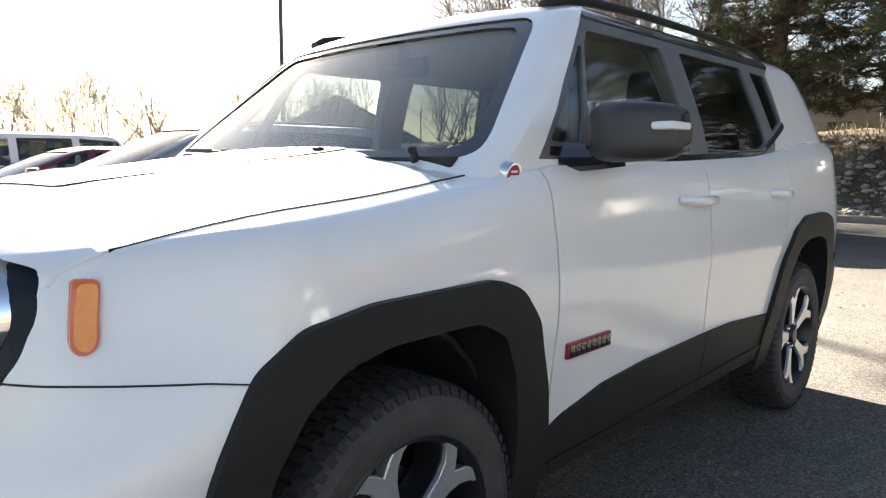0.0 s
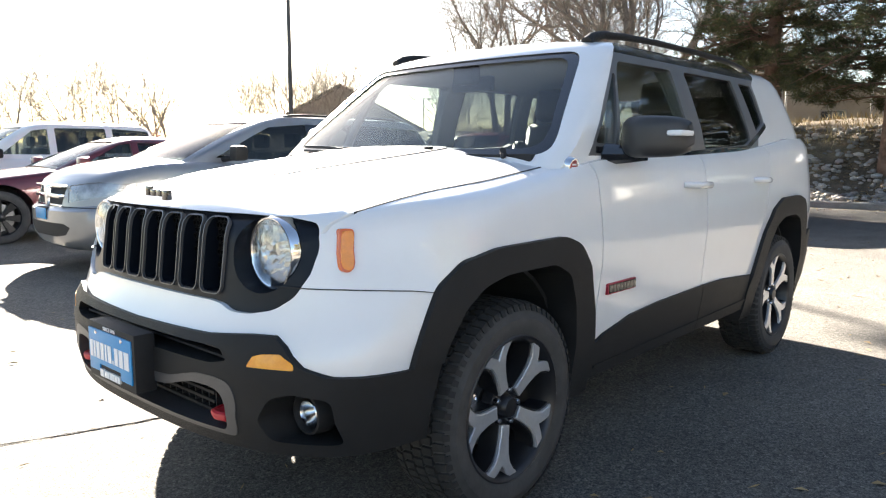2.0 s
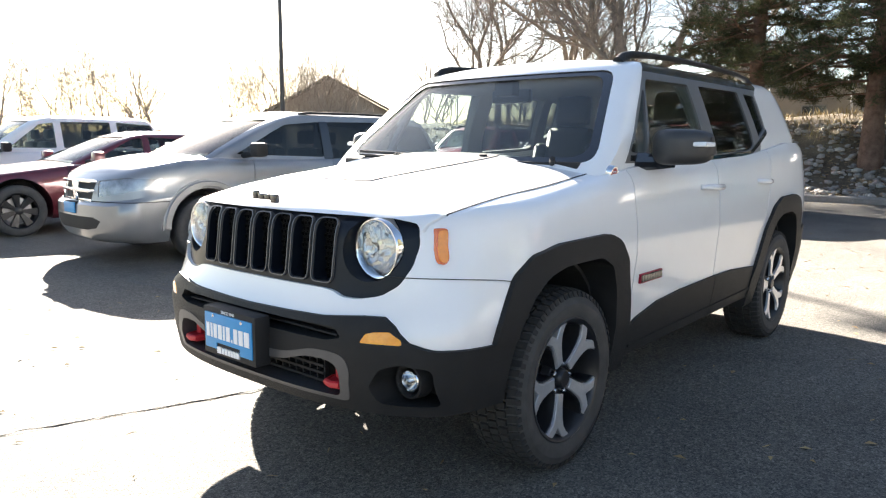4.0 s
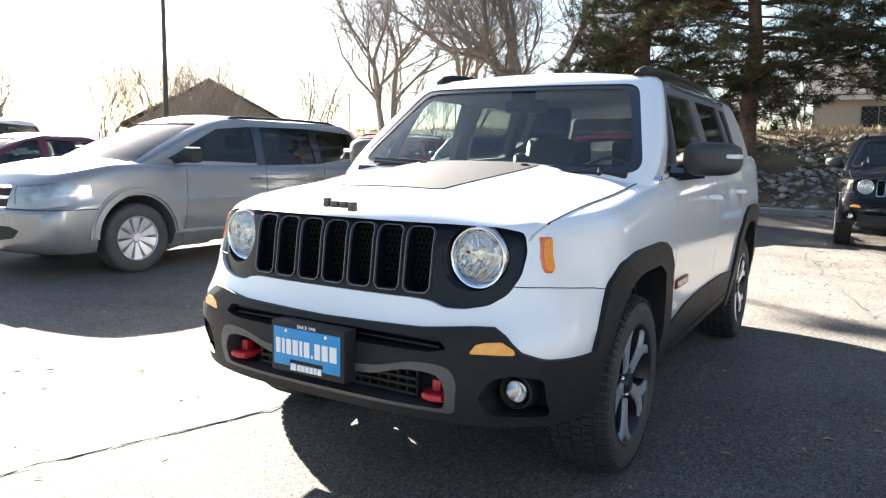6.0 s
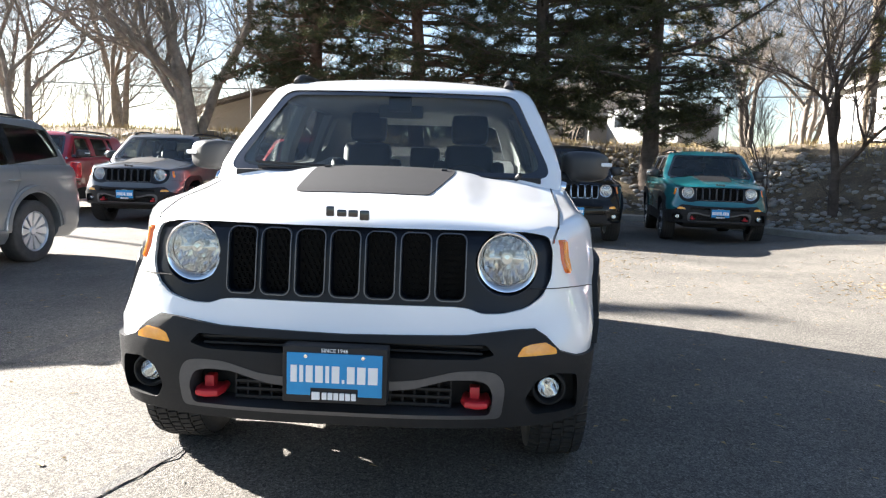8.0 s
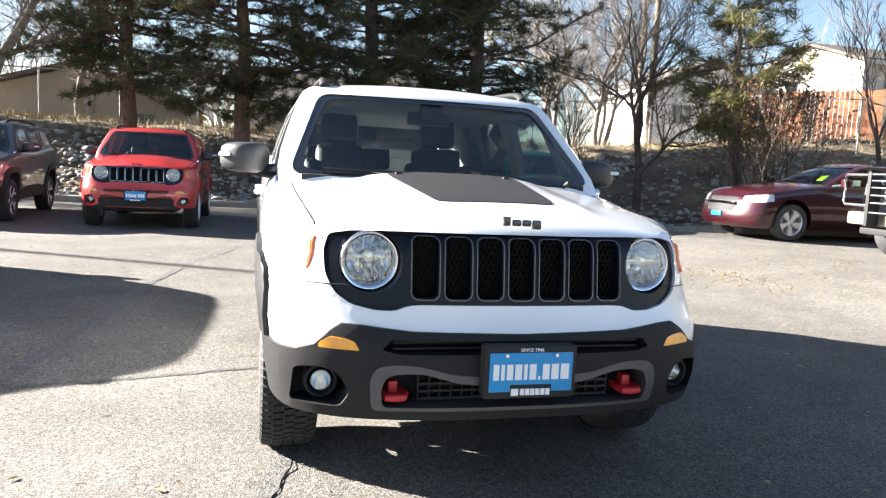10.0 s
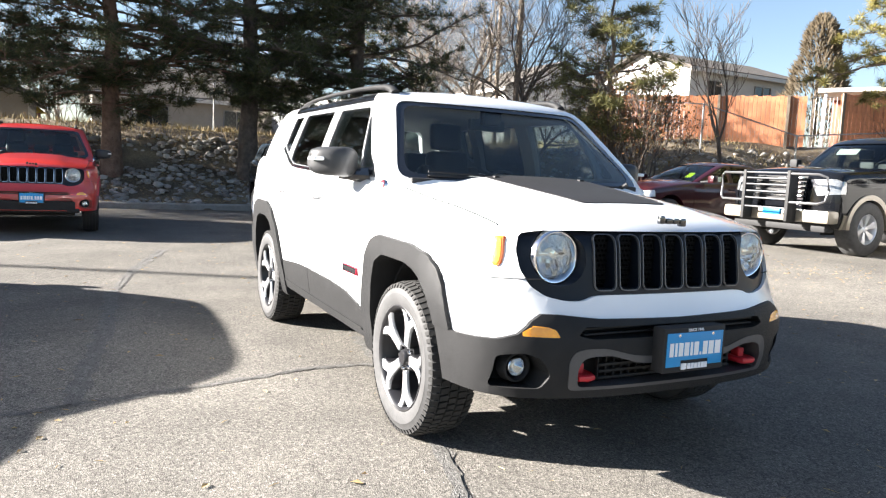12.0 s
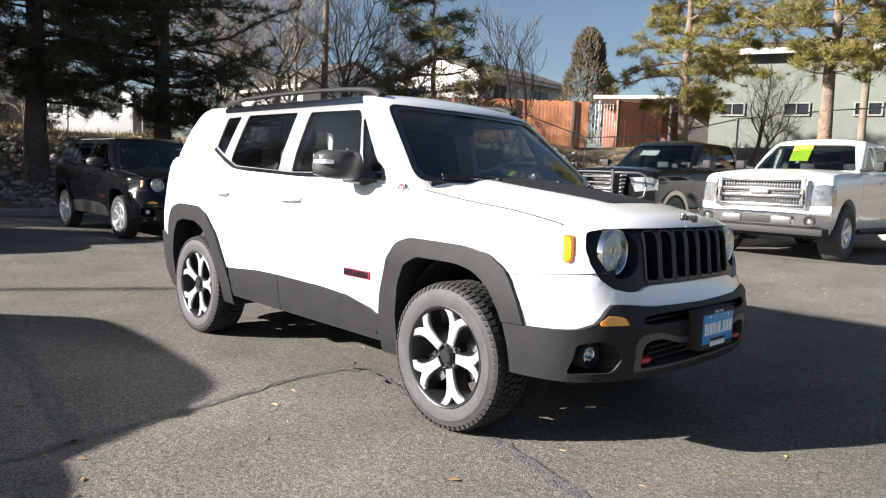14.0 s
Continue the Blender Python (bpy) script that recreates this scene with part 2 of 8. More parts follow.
def shell(levels, ztop, zlow, crown, off=0.0, nf=2.4, nr=3.0, lip=0.14, domes=(0.05, 0.12, 0.22, 0.36, 0.52, 0.7, 0.86), waist=None, p=2.4, bow=0.0):
    """A closed body: level rows of (v, nose, tail, half width, nose depth, tail depth), v from 0 at zlow to 1 at the shoulder line ztop(x),
    then a crowned top. off: pushes the whole surface out."""
    bm = bmesh.new()
    rows = []
    for v, xf, xr, w, af, ar in levels:
        half = plan_half(xf + off, xr - off, w + off, af, ar, nf, nr, bow)
        row = []
        for x, y in half:
            if waist:
                z = zlow - off + (ztop(x) + off - zlow + off) * v
                y *= waist(x, z)
            z = zlow - off + (ztop(x) + off - zlow + off) * v
            row.append((x, y, z))
        rows.append(row)
    top = rows[-1]
    xf, xr = top[0][0], top[-1][0]
    for t in domes:
        row = []
        for x, y, z in top:
            e = min(1.0, max(0.0, (xf - x) / lip), max(0.0, (x - xr) / lip))
            e = 1 - (1 - e) ** 2.2
            row.append((x, y * (1 - t), z + crown(x) * e * (1 - (1 - t) ** p)))
        rows.append(row)
    last = []
    for x, y, z in top:
        e = min(1.0, max(0.0, (xf - x) / lip), max(0.0, (x - xr) / lip))
        last.append((x, 0.0, z + crown(x) * (1 - (1 - e) ** 2.2)))
    rows.append(last)
    k = len(top)
    grid = []
    for r in rows:
        left = [bm.verts.new(q) for q in r]
        right = [left[i] if abs(r[i][1]) < 1e-6 else bm.verts.new((r[i][0], -r[i][1], r[i][2])) for i in range(k)]
        grid.append((left, right))
    for (l0, r0), (l1, r1) in zip(grid, grid[1:]):
        for a, b, flip in ((l0, l1, False), (r0, r1, True)):
            for i in range(k - 1):
                q = [a[i], a[i + 1], b[i + 1], b[i]]
                q = [x for j, x in enumerate(q) if x not in q[:j]]
                if len(q) > 2:
                    bm.faces.new(q[::-1] if flip else q)
    l, r = grid[0]
    bm.faces.new(l[::-1] + r[1:-1])
    bmesh.ops.remove_doubles(bm, verts=bm.verts, dist=1e-5)
    bmesh.ops.recalc_face_normals(bm, faces=bm.faces)
    return mesh(bm)


# ---- the compact off-road car; nose to +x, front axle over the origin ----
J_TOP = [(-3.4, 1.27), (-2.75, 1.26), (-2.4, 1.22), (-2.0, 1.185), (-1.4, 1.165), (-0.6, 1.15), (-0.4, 1.125), (0.0, 1.065), (0.4, 1.025), (0.62, 1.0), (0.8, 0.985)]
J_CROWN = [(-3.4, 0.02), (-0.6, 0.05), (-0.35, 0.075), (0.0, 0.085), (0.4, 0.075), (0.7, 0.06)]
J_LOW = 0.25
J_NF = 2.7   # squareness of the nose seen from above
J_LEVELS = [  # share of height, nose, tail, half width, nose depth, tail depth
    (0.0, 0.70, -3.22, 0.80, 0.40, 0.3),
    (0.07, 0.78, -3.28, 0.845, 0.40, 0.3),
    (0.16, 0.815, -3.33, 0.865, 0.40, 0.3),
    (0.30, 0.835, -3.34, 0.885, 0.40, 0.3),
    (0.44, 0.835, -3.35, 0.892, 0.40, 0.3),
    (0.53, 0.825, -3.35, 0.897, 0.40, 0.3),
    (0.60, 0.800, -3.33, 0.903, 0.40, 0.3),
    (0.68, 0.780, -3.31, 0.903, 0.36, 0.3),
    (0.78, 0.770, -3.30, 0.895, 0.31, 0.3),
    (0.87, 0.762, -3.29, 0.884, 0.30, 0.3),
    (0.93, 0.757, -3.28, 0.876, 0.30, 0.3),
    (0.97, 0.750, -3.27, 0.862, 0.30, 0.3),
    (1.0, 0.738, -3.26, 0.838, 0.30, 0.3),
]
G_LOW, G_TOP = 1.02, 1.637
G_LEVELS = [
    (0.0, -0.10, -3.23, 0.800, 0.08, 0.22),
    (0.17, -0.215, -3.22, 0.820, 0.08, 0.22),
    (0.30, -0.305, -3.21, 0.824, 0.08, 0.22),
    (0.45, -0.41, -3.19, 0.805, 0.08, 0.22),
    (0.60, -0.515, -3.16, 0.775, 0.08, 0.22),
    (0.75, -0.62, -3.12, 0.743, 0.08, 0.22),
    (0.88, -0.707, -3.07, 0.712, 0.09, 0.22),
    (0.95, -0.757, -3.03, 0.690, 0.10, 0.22),
    (1.0, -0.815, -2.99, 0.655, 0.12, 0.22),
]


def j_waist(x, z):
    t = min(1.0, max(0.0, (x - 0.22) / 0.37))
    k = 0.045 + 0.105 * min(1.0, max(0.0, (z - 0.66) / 0.22))
    return 1.0 - k * t * t * (3 - 2 * t) - 0.02 * max(0.0, (-2.7 - x) / 0.6) ** 2


def ease(t):
    t = min(1.0, max(0.0, t))
    return t * t * (3 - 2 * t)


def swell(me):
    """Lifts the middle of the hood into its low raised panel."""
    for v in me.vertices:
        if v.co.z > 0.9:
            v.co.z += 0.014 * ease((0.47 - abs(v.co.y)) / 0.11) * ease((v.co.x + 0.5) / 0.2) * ease((0.66 - v.co.x) / 0.3)
    return me


def j_shell(off):
    return shell(J_LEVELS, lambda x: lerp_table(J_TOP, x), J_LOW, lambda x: lerp_table(J_CROWN, x), off, nf=J_NF, waist=j_waist, domes=(0.05, 0.12, 0.22, 0.33, 0.42, 0.47, 0.52, 0.6, 0.7, 0.86))


def g_shell(off):
    return shell(G_LEVELS, lambda x: G_TOP, G_LOW, lambda x: 0.052, off, nf=2.8, nr=3.0, lip=0.3, bow=0.05)


def j_front(y, z, off=0.0):
    """How far forward the nose reaches at y, z."""
    v = min(1.0, max(0.0, (z - J_LOW) / (1.0 - J_LOW)))
    rows = [(r[0], r[1:]) for r in J_LEVELS]
    for (a, p), (b, q) in zip(rows, rows[1:]):
        if v <= b:
            t = (v - a) / (b - a)
            xf, w, af = (p[i] + (q[i] - p[i]) * t for i in (0, 2, 3))
            break
    x = 0.7
    for _ in range(8):
        u = min(0.995, abs(y) / ((w + off) * j_waist(x, z)))
        x = 0.5 * x + 0.5 * (xf + off - af + af * (1 - u ** J_NF) ** (1 / J_NF))
    return x


FLARE_F = [(-0.47, 0.15), (-0.47, 0.45), (-0.455, 0.60), (-0.40, 0.78), (-0.33, 0.865), (-0.24, 0.897), (0.12, 0.892), (0.27, 0.868), (0.36, 0.80), (0.44, 0.66), (0.48, 0.52), (0.50, 0.15)]
ARCH_F = [(-0.335, 0.10), (-0.335, 0.50), (-0.315, 0.66), (-0.265, 0.765), (-0.17, 0.81), (0.09, 0.808), (0.20, 0.785), (0.28, 0.73), (0.345, 0.62), (0.385, 0.48), (0.40, 0.10)]
FLARE_R = [(-3.02, 0.15), (-3.02, 0.62), (-2.98, 0.80), (-2.90, 0.90), (-2.78, 0.93), (-2.50, 0.925), (-2.36, 0.87), (-2.24, 0.75), (-2.14, 0.58), (-2.06, 0.45), (-2.04, 0.15)]
ARCH_R = [(-2.92, 0.10), (-2.92, 0.56), (-2.89, 0.70), (-2.83, 0.79), (-2.72, 0.82), (-2.53, 0.815), (-2.42, 0.775), (-2.33, 0.68), (-2.25, 0.54), (-2.19, 0.40), (-2.19, 0.10)]
SILL = [(-2.3, 0.1), (-2.3, 0.52), (-2.06, 0.535), (-1.70, 0.56), (-1.45, 0.562), (-1.0, 0.555), (-0.75, 0.54), (-0.55, 0.50), (-0.40, 0.44), (-0.40, 0.1)]
BUMPER = [(-1.2, 0.1), (-1.2, 0.585), (-0.86, 0.585), (-0.78, 0.592), (-0.72, 0.615), (-0.67, 0.665), (-0.63, 0.69), (-0.56, 0.688), (-0.40, 0.672), (0.0, 0.665)]
BUMPER = BUMPER + [(-y, z) for y, z in BUMPER[-2::-1]]
PANEL = [(0.0, 1.004), (-0.45, 1.004), (-0.60, 1.0), (-0.675, 0.985), (-0.69, 0.93), (-0.685, 0.85), (-0.655, 0.79), (-0.60, 0.752), (-0.52, 0.735), (-0.45, 0.735), (-0.41, 0.752), (-0.36, 0.757), (0.0, 0.757)]
PANEL = PANEL + [(-y, z) for y, z in PANEL[-2:0:-1]]
HEAD = (0.533, 0.897, 0.104)   # headlamp: across, height, radius
FOG = (0.69, 0.475, 0.038)


def ring_solid(outer, inner, axis, lo, hi):
    return carve(solid(outer, axis, lo, hi), ("-", solid(inner, axis, lo - 0.1, hi + 0.1)))


def wheel(parent, x, y, side, spin):
    """A wheel with tyre, two-tone rim and brake; side +1 faces +y."""
    w = part("wheel", tyre_mesh, M["rubber"], parent, "black all-terrain tyre on a two-tone alloy wheel")
    w.location, w.rotation_euler = (x, y, 0.352), (0, spin, 0 if side > 0 else math.pi)
    part("tread", tread_mesh, M["tread"], w)
    wide = (1.07, 1.0, 1.07)
    part("rim", rim_mesh, M["rim_black"], w).scale = wide
    for i in range(5):
        s = part("spoke", spoke_mesh, M["alu"], w, "machined aluminium spoke")
        s.rotation_euler, s.scale = (0, 2 * math.pi * i / 5, 0), wide
        part("spoke_back", spoke_back_mesh, M["rim_black"], s)
    part("rim_edge", edge_mesh, M["alu"], w, "thin machined rim edge").scale = wide
    part("brake_disc", disc_mesh, M["steel"], w)
    part("brake_caliper", caliper_mesh, M["chrome"], w)
    part("centre_cap", cap_mesh, M["rim_black"], w)
    for i in range(5):
        n = part("lug_nut", nut_mesh, M["chrome"], w)
        t = 2 * math.pi * (i + 0.5) / 5
        n.location = (0.057 * math.cos(t), 0.0, 0.057 * math.sin(t))
    return w


# tyre: outer face at +y
TR = 0.352
tyre_mesh = smooth(lathe([(0.222, -0.10), (0.235, -0.108), (0.28, -0.118), (0.32, -0.112), (0.338, -0.098), (0.341, -0.085), (0.341, 0.085), (0.338, 0.098),
                          (0.322, 0.110), (0.312, 0.1125), (0.311, 0.1135), (0.298, 0.116), (0.297, 0.1175), (0.284, 0.118), (0.262, 0.115), (0.24, 0.108), (0.226, 0.101), (0.222, 0.09), (0.222, -0.10)], 72), 50)
_bm = bmesh.new()
for i in range(64):
    for j, (h0, h1, sk) in enumerate(((-0.106, -0.07, 0.0), (-0.062, -0.024, 0.5), (-0.018, 0.018, 0.25), (0.024, 0.062, 0.75), (0.07, 0.106, 0.4))):
        t0 = 2 * math.pi * (i + sk) / 64
        dt = 2 * math.pi / 64 * 0.7
        vs = []
        for t, h in ((t0, h0), (t0 + dt, h0), (t0 + dt * 1.15, h1), (t0 + dt * 0.15, h1)):
            for r in (0.334, 0.352 - (0.010 if j in (0, 4) and h in (h0, h1) and abs(h) > 0.1 else 0.0)):
                vs.append(_bm.verts.new((r * math.cos(t), h, r * math.sin(t))))
        o = vs[1::2]
        n = vs[0::2]
        _bm.faces.new(o)
        for a in range(4):
            _bm.faces.new((o[a], n[a], n[(a + 1) % 4], o[(a + 1) % 4]))
        # shoulder lug running down the sidewall
        if j == 4:
            lug = [_bm.verts.new((r * math.cos(t), h, r * math.sin(t))) for t in (t0, t0 + dt * 0.8) for r, h in ((0.342, 0.106), (0.322, 0.1145), (0.322, 0.105))]
            _bm.faces.new((lug[0], lug[1], lug[4], lug[3]))
            _bm.faces.new((lug[0], lug[2], lug[1]))
            _bm.faces.new((lug[3], lug[4], lug[5]))
            _bm.faces.new((lug[1], lug[2], lug[5], lug[4]))
bmesh.ops.recalc_face_normals(_bm, faces=_bm.faces)
tread_mesh = mesh(_bm)
rim_mesh = smooth(lathe([(0.192, -0.10), (0.224, -0.10), (0.224, 0.095), (0.229, 0.108), (0.223, 0.112), (0.215, 0.108), (0.207, 0.095), (0.196, 0.03), (0.192, -0.10)], 72), 40)
edge_mesh = smooth(lathe([(0.2135, 0.104), (0.2165, 0.1065), (0.2185, 0.1065), (0.2185, 0.10), (0.2135, 0.10), (0.2135, 0.104)], 72), 40)
disc_mesh = smooth(lathe([(0.0, -0.02), (0.145, -0.02), (0.145, 0.0), (0.09, 0.0), (0.085, 0.02), (0.0, 0.02)], 48), 40)
caliper_mesh = smooth(box(0.10, 0.165, -0.03, 0.042, -0.075, 0.075, 0.012), 40)
cap_mesh = smooth(lathe([(0.0, 0.097), (0.030, 0.096), (0.035, 0.091), (0.038, 0.08), (0.042, 0.068), (0.072, 0.064), (0.080, 0.03), (0.0, 0.03)], 32), 40)
nut_mesh = smooth(lathe([(0.0, 0.086), (0.007, 0.085), (0.0105, 0.078), (0.0105, 0.05), (0.0, 0.05)], 12), 40)
# a spoke along +x in the wheel's plane, forked at the rim
_half = [((0.056, 0.0), (0.056, 0.020), (0.095, 0.021), (0.095, 0.0)), ((0.095, 0.0), (0.095, 0.021), (0.140, 0.027), (0.140, 0.0)), ((0.140, 0.0), (0.140, 0.027), (0.168, 0.038), (0.176, 0.0)),
         ((0.176, 0.0), (0.168, 0.038), (0.190, 0.060), (0.198, 0.020)), ((0.198, 0.020), (0.190, 0.060), (0.199, 0.084), (0.2145, 0.040))]


def spoke(scale, y0, y1, depth, r):
    """A forked spoke along +x: quads on the face, walls round it."""
    bm = bmesh.new()
    seen = {}
    def at(p, sg):
        k = (round(p[0], 4), round(p[1] * sg, 4))
        if k not in seen:
            seen[k] = bm.verts.new((p[0], y0 + (y1 - y0) * p[0] / 0.22, p[1] * sg * scale))
        return seen[k]
    for q in _half:
        bm.faces.new([at(p, 1) for p in q])
        bm.faces.new([at(p, -1) for p in q[::-1]])
    rim_edges = [e for e in bm.edges if len(e.link_faces) == 1]
    ex = bmesh.ops.extrude_edge_only(bm, edges=rim_edges)
    low = [v for v in ex["geom"] if isinstance(v, bmesh.types.BMVert)]
    for v in low:
        v.co.y -= depth
        v.co.z *= 1.12
    bmesh.ops.recalc_face_normals(bm, faces=bm.faces)
    if r:
        es = [e for e in rim_edges if e.is_valid]
        bmesh.ops.bevel(bm, geom=es, offset=r, segments=2, affect="EDGES")
    me = smooth(bm, 32)
    if me.polygons[0].normal.y < 0:
        me.flip_normals()
    return me


spoke_mesh = spoke(1.0, 0.082, 0.104, 0.03, 0.003)
spoke_back_mesh = spoke(1.25, 0.070, 0.094, 0.07, 0.0)


def flipped(bm):
    for v in bm.verts:
        v.co.y = -v.co.y
    bmesh.ops.reverse_faces(bm, faces=bm.faces)
    return bm


def jeep():
    car = thing("suv", "white compact off-road SUV with black cladding and roof, parked on asphalt", "car")
    white = M["white"]
    # lower body and its black cladding
    s0 = j_shell(0.0)
    flare_f, flare_r = solid(soften(FLARE_F, 0.03), "y", -1.3, 1.3), solid(soften(FLARE_R, 0.03), "y", -1.3, 1.3)
    arch_f, arch_r = solid(soften(ARCH_F, 0.03), "y", -1.3, 1.3), solid(soften(ARCH_R, 0.03), "y", -1.3, 1.3)
    bumper_cut = solid(BUMPER, "x", 0.30, 1.3)
    sill_cut = solid(SILL, "y", -1.3, 1.3)
    rear_cut = solid([(-3.6, 0.1), (-3.6, 0.70), (-3.10, 0.70), (-2.95, 0.62), (-2.8, 0.55), (-2.8, 0.1)], "y", -1.3, 1.3)
    panel_cut = solid(soften(PANEL, 0.02), "x", 0.50, 1.3)
    cabin = solid([(-0.44, 1.6), (-0.44, 1.0), (-0.50, 0.55), (-2.0, 0.55), (-3.05, 0.8), (-3.05, 1.6)], "y", -0.76, 0.76)
    g = 0.0035
    gaps = []
    def trench(pts, lo=0.78):
        left = [(x - g, z) for x, z in pts]
        right = [(x + g, z) for x, z in pts[::-1]]
        gaps.append(both(left + right, lo, 1.3))
    trench([(-0.475, 0.42), (-0.505, 0.75), (-0.505, 1.0), (-0.50, 1.2)])
    trench([(-1.45, 0.42), (-1.455, 0.8), (-1.47, 1.25)])
    trench([(-2.20, 0.75), (-2.26, 0.9), (-2.33, 1.08), (-2.36, 1.25)])
    seam = [(0.74, 0.818), (0.60, 0.812), (0.42, 0.795), (0.36, 0.785)]
    gaps.append(both([(x, z + g * 0.6) for x, z in seam] + [(x, z - g * 0.6) for x, z in seam[::-1]], 0.60, 1.3))
    hood = [(0.735, 0.60), (0.66, 0.675), (0.52, 0.715), (0.30, 0.738), (0.0, 0.752), (-0.30, 0.765), (-0.46, 0.772)]
    for sg in (1, -1):
        gaps.append(solid([(x, sg * (y + g)) for x, y in hood] + [(x, sg * (y - g)) for x, y in hood[::-1]], "z", 0.96, 1.4))
    steps = [("-", t) for t in (flare_f, flare_r, sill_cut, bumper_cut, rear_cut, panel_cut, cabin)] + [("-", t) for t in gaps]
    part("body", swell(carve(s0, *steps)), white, car)
    # dark strips laid on the hood gaps and bumper seams for the shade inside
    thin = [(x, z + g * 0.42) for x, z in seam] + [(x, z - g * 0.42) for x, z in seam[::-1]]
    edge = [[(x, s * (y + g * 0.7)) for x, y in hood[2:]] + [(x, s * (y - g * 0.7)) for x, y in hood[:1:-1]] for s in (1, -1)]
    for tool in (*[solid(p, "z", 0.96, 1.4) for p in edge], solid(thin, "y", 0.6, 1.3), solid(thin, "y", -1.3, -0.6)):
        part("gap_seal", carve(j_shell(0.0018), ("&", tool), ("-", j_shell(-0.004))), M["dark"], car)
    for nm, out, inn in (("fender_flare", flare_f, arch_f), ("fender_flare", flare_r, arch_r)):
        for lo, hi in ((0.70, 1.3), (-1.3, -0.70)):
            zone = solid([(-3.6, 0.28), (1.2, 0.28), (1.2, 1.0), (-3.6, 1.0)], "y", lo, hi)
            part(nm, carve(j_shell(0.020), ("&", out), ("-", inn), ("&", zone), ("-", bumper_cut)), M["black_plastic"], car, "grained black plastic fender flare")
    for lo, hi in ((0.5, 1.3), (-1.3, -0.5)):
        zone = solid([(-2.07, 0.345), (-0.44, 0.335), (-0.44, 1.0), (-2.07, 1.0)], "y", lo, hi)
        part("sill_cladding", carve(j_shell(0.012), ("&", sill_cut), ("&", zone), ("-", flare_f), ("-", flare_r), ("-", both([(-1.453, 0.2), (-1.453, 0.7), (-1.447, 0.7), (-1.447, 0.2)], 0.8, 1.3))),
             M["black_plastic"], car, "grained black plastic sill cladding")
        lip = solid([(-2.10, 0.392), (-0.50, 0.372), (-0.50, 0.384), (-2.10, 0.404)], "y", lo, hi)
        part("sill_lip", carve(j_shell(0.017), ("&", lip), ("-", flare_f), ("-", flare_r), ("-", j_shell(0.0))), M["black_plastic"], car)
    part("rear_bumper", carve(j_shell(0.012), ("&", rear_cut), ("-", flare_r)), M["black_plastic"], car)
    # front bumper with its openings
    fog_cuts = []
    for sg in (1, -1):
        fog_cuts.append(solid(soften([(sg * 0.795, 0.40), (sg * 0.785, 0.53), (sg * 0.70, 0.545), (sg * 0.64, 0.525), (sg * 0.60, 0.46), (sg * 0.63, 0.405)], 0.02), "x", 0.56, 1.3))
    lower = [(-0.525, 0.402), (-0.535, 0.50), (-0.515, 0.545), (-0.465, 0.557), (-0.38, 0.556), (-0.315, 0.540), (-0.255, 0.524), (-0.176, 0.517), (0.0, 0.516)]
    lower = lower + [(-y, z) for y, z in lower[-2::-1]]
    low_cut = solid(soften(lower, 0.02), "x", 0.68, 1.3)
    slot = solid(soften([(-0.50, 0.612), (-0.47, 0.645), (0.47, 0.645), (0.50, 0.612), (0.44, 0.598), (-0.44, 0.598)], 0.01), "x", 0.72, 1.3)
    part("front_bumper", carve(j_shell(0.012), ("&", bumper_cut), ("-", arch_f), ("-", low_cut), ("-", slot), *[("-", f) for f in fog_cuts], ("-", solid([(-1.2, 0.1), (-1.2, 0.365), (1.2, 0.365), (1.2, 0.1)], "x", 0.2, 1.3))),
         M["black_plastic"], car, "matt black plastic front bumper")
    # grey metal hoop round the lower opening
    hoop_in = [(y * 0.935, z - 0.024 if z > 0.45 else z + 0.009) for y, z in lower]
    hoop = carve(j_shell(0.014), ("&", solid(soften([(y * 1.005, z + 0.006 if z > 0.45 else z - 0.004) for y, z in lower], 0.025), "x", 0.70, 1.3)), ("-", solid(soften(hoop_in, 0.02), "x", 0.5, 1.4)))
    part("bumper_hoop", hoop, M["grey_metal"], car, "grey satin bumper hoop")
    # bars in the lower and upper opening
    for z in (0.425, 0.452, 0.478):
        part("lower_slat", smooth(box(0.735, 0.765, -0.36, 0.36, z - 0.005, z + 0.005, 0.002)), M["dark"], car)
    for z in (0.610, 0.632):
        part("upper_slat", smooth(box(0.755, 0.785, -0.46, 0.46, z - 0.004, z + 0.004, 0.002)), M["dark"], car)
    bm = bmesh.new()
    for i in range(19):
        y = -0.36 + 0.04 * i
        box(0.74, 0.758, y - 0.003, y + 0.003, 0.415, 0.51, bm=bm)
    part("lower_mesh", bm, M["dark"], car)
    part("skid_lip", smooth(box(0.50, 0.785, -0.44, 0.44, 0.366, 0.386, 0.006)), M["black_plastic"], car)
    # tow hooks
    for y in (-0.445, 0.445):
        bm = tube([(0.70, y - 0.032, 0.443), (0.765, y - 0.038, 0.443), (0.795, y - 0.028, 0.443), (0.803, y, 0.443), (0.795, y + 0.028, 0.443), (0.765, y + 0.038, 0.443), (0.70, y + 0.032, 0.443)], 0.0135, 10)
        box(0.72, 0.765, y - 0.022, y + 0.012, 0.44, 0.492, 0.008, bm)
        box(0.70, 0.795, y - 0.038, y + 0.038, 0.428, 0.454, 0.006, bm)
        part("tow_hook", smooth(bm), M["red_hook"], car, "red steel tow hook")
    # grille panel
    slots = bmesh.new()
    for k in range(-3, 4):
        prism(rounded(k * 0.1155 - 0.045, 0.778, k * 0.1155 + 0.045, 0.988, 0.022), "x", 0.5, 1.3, slots)
    holes = bmesh.new()
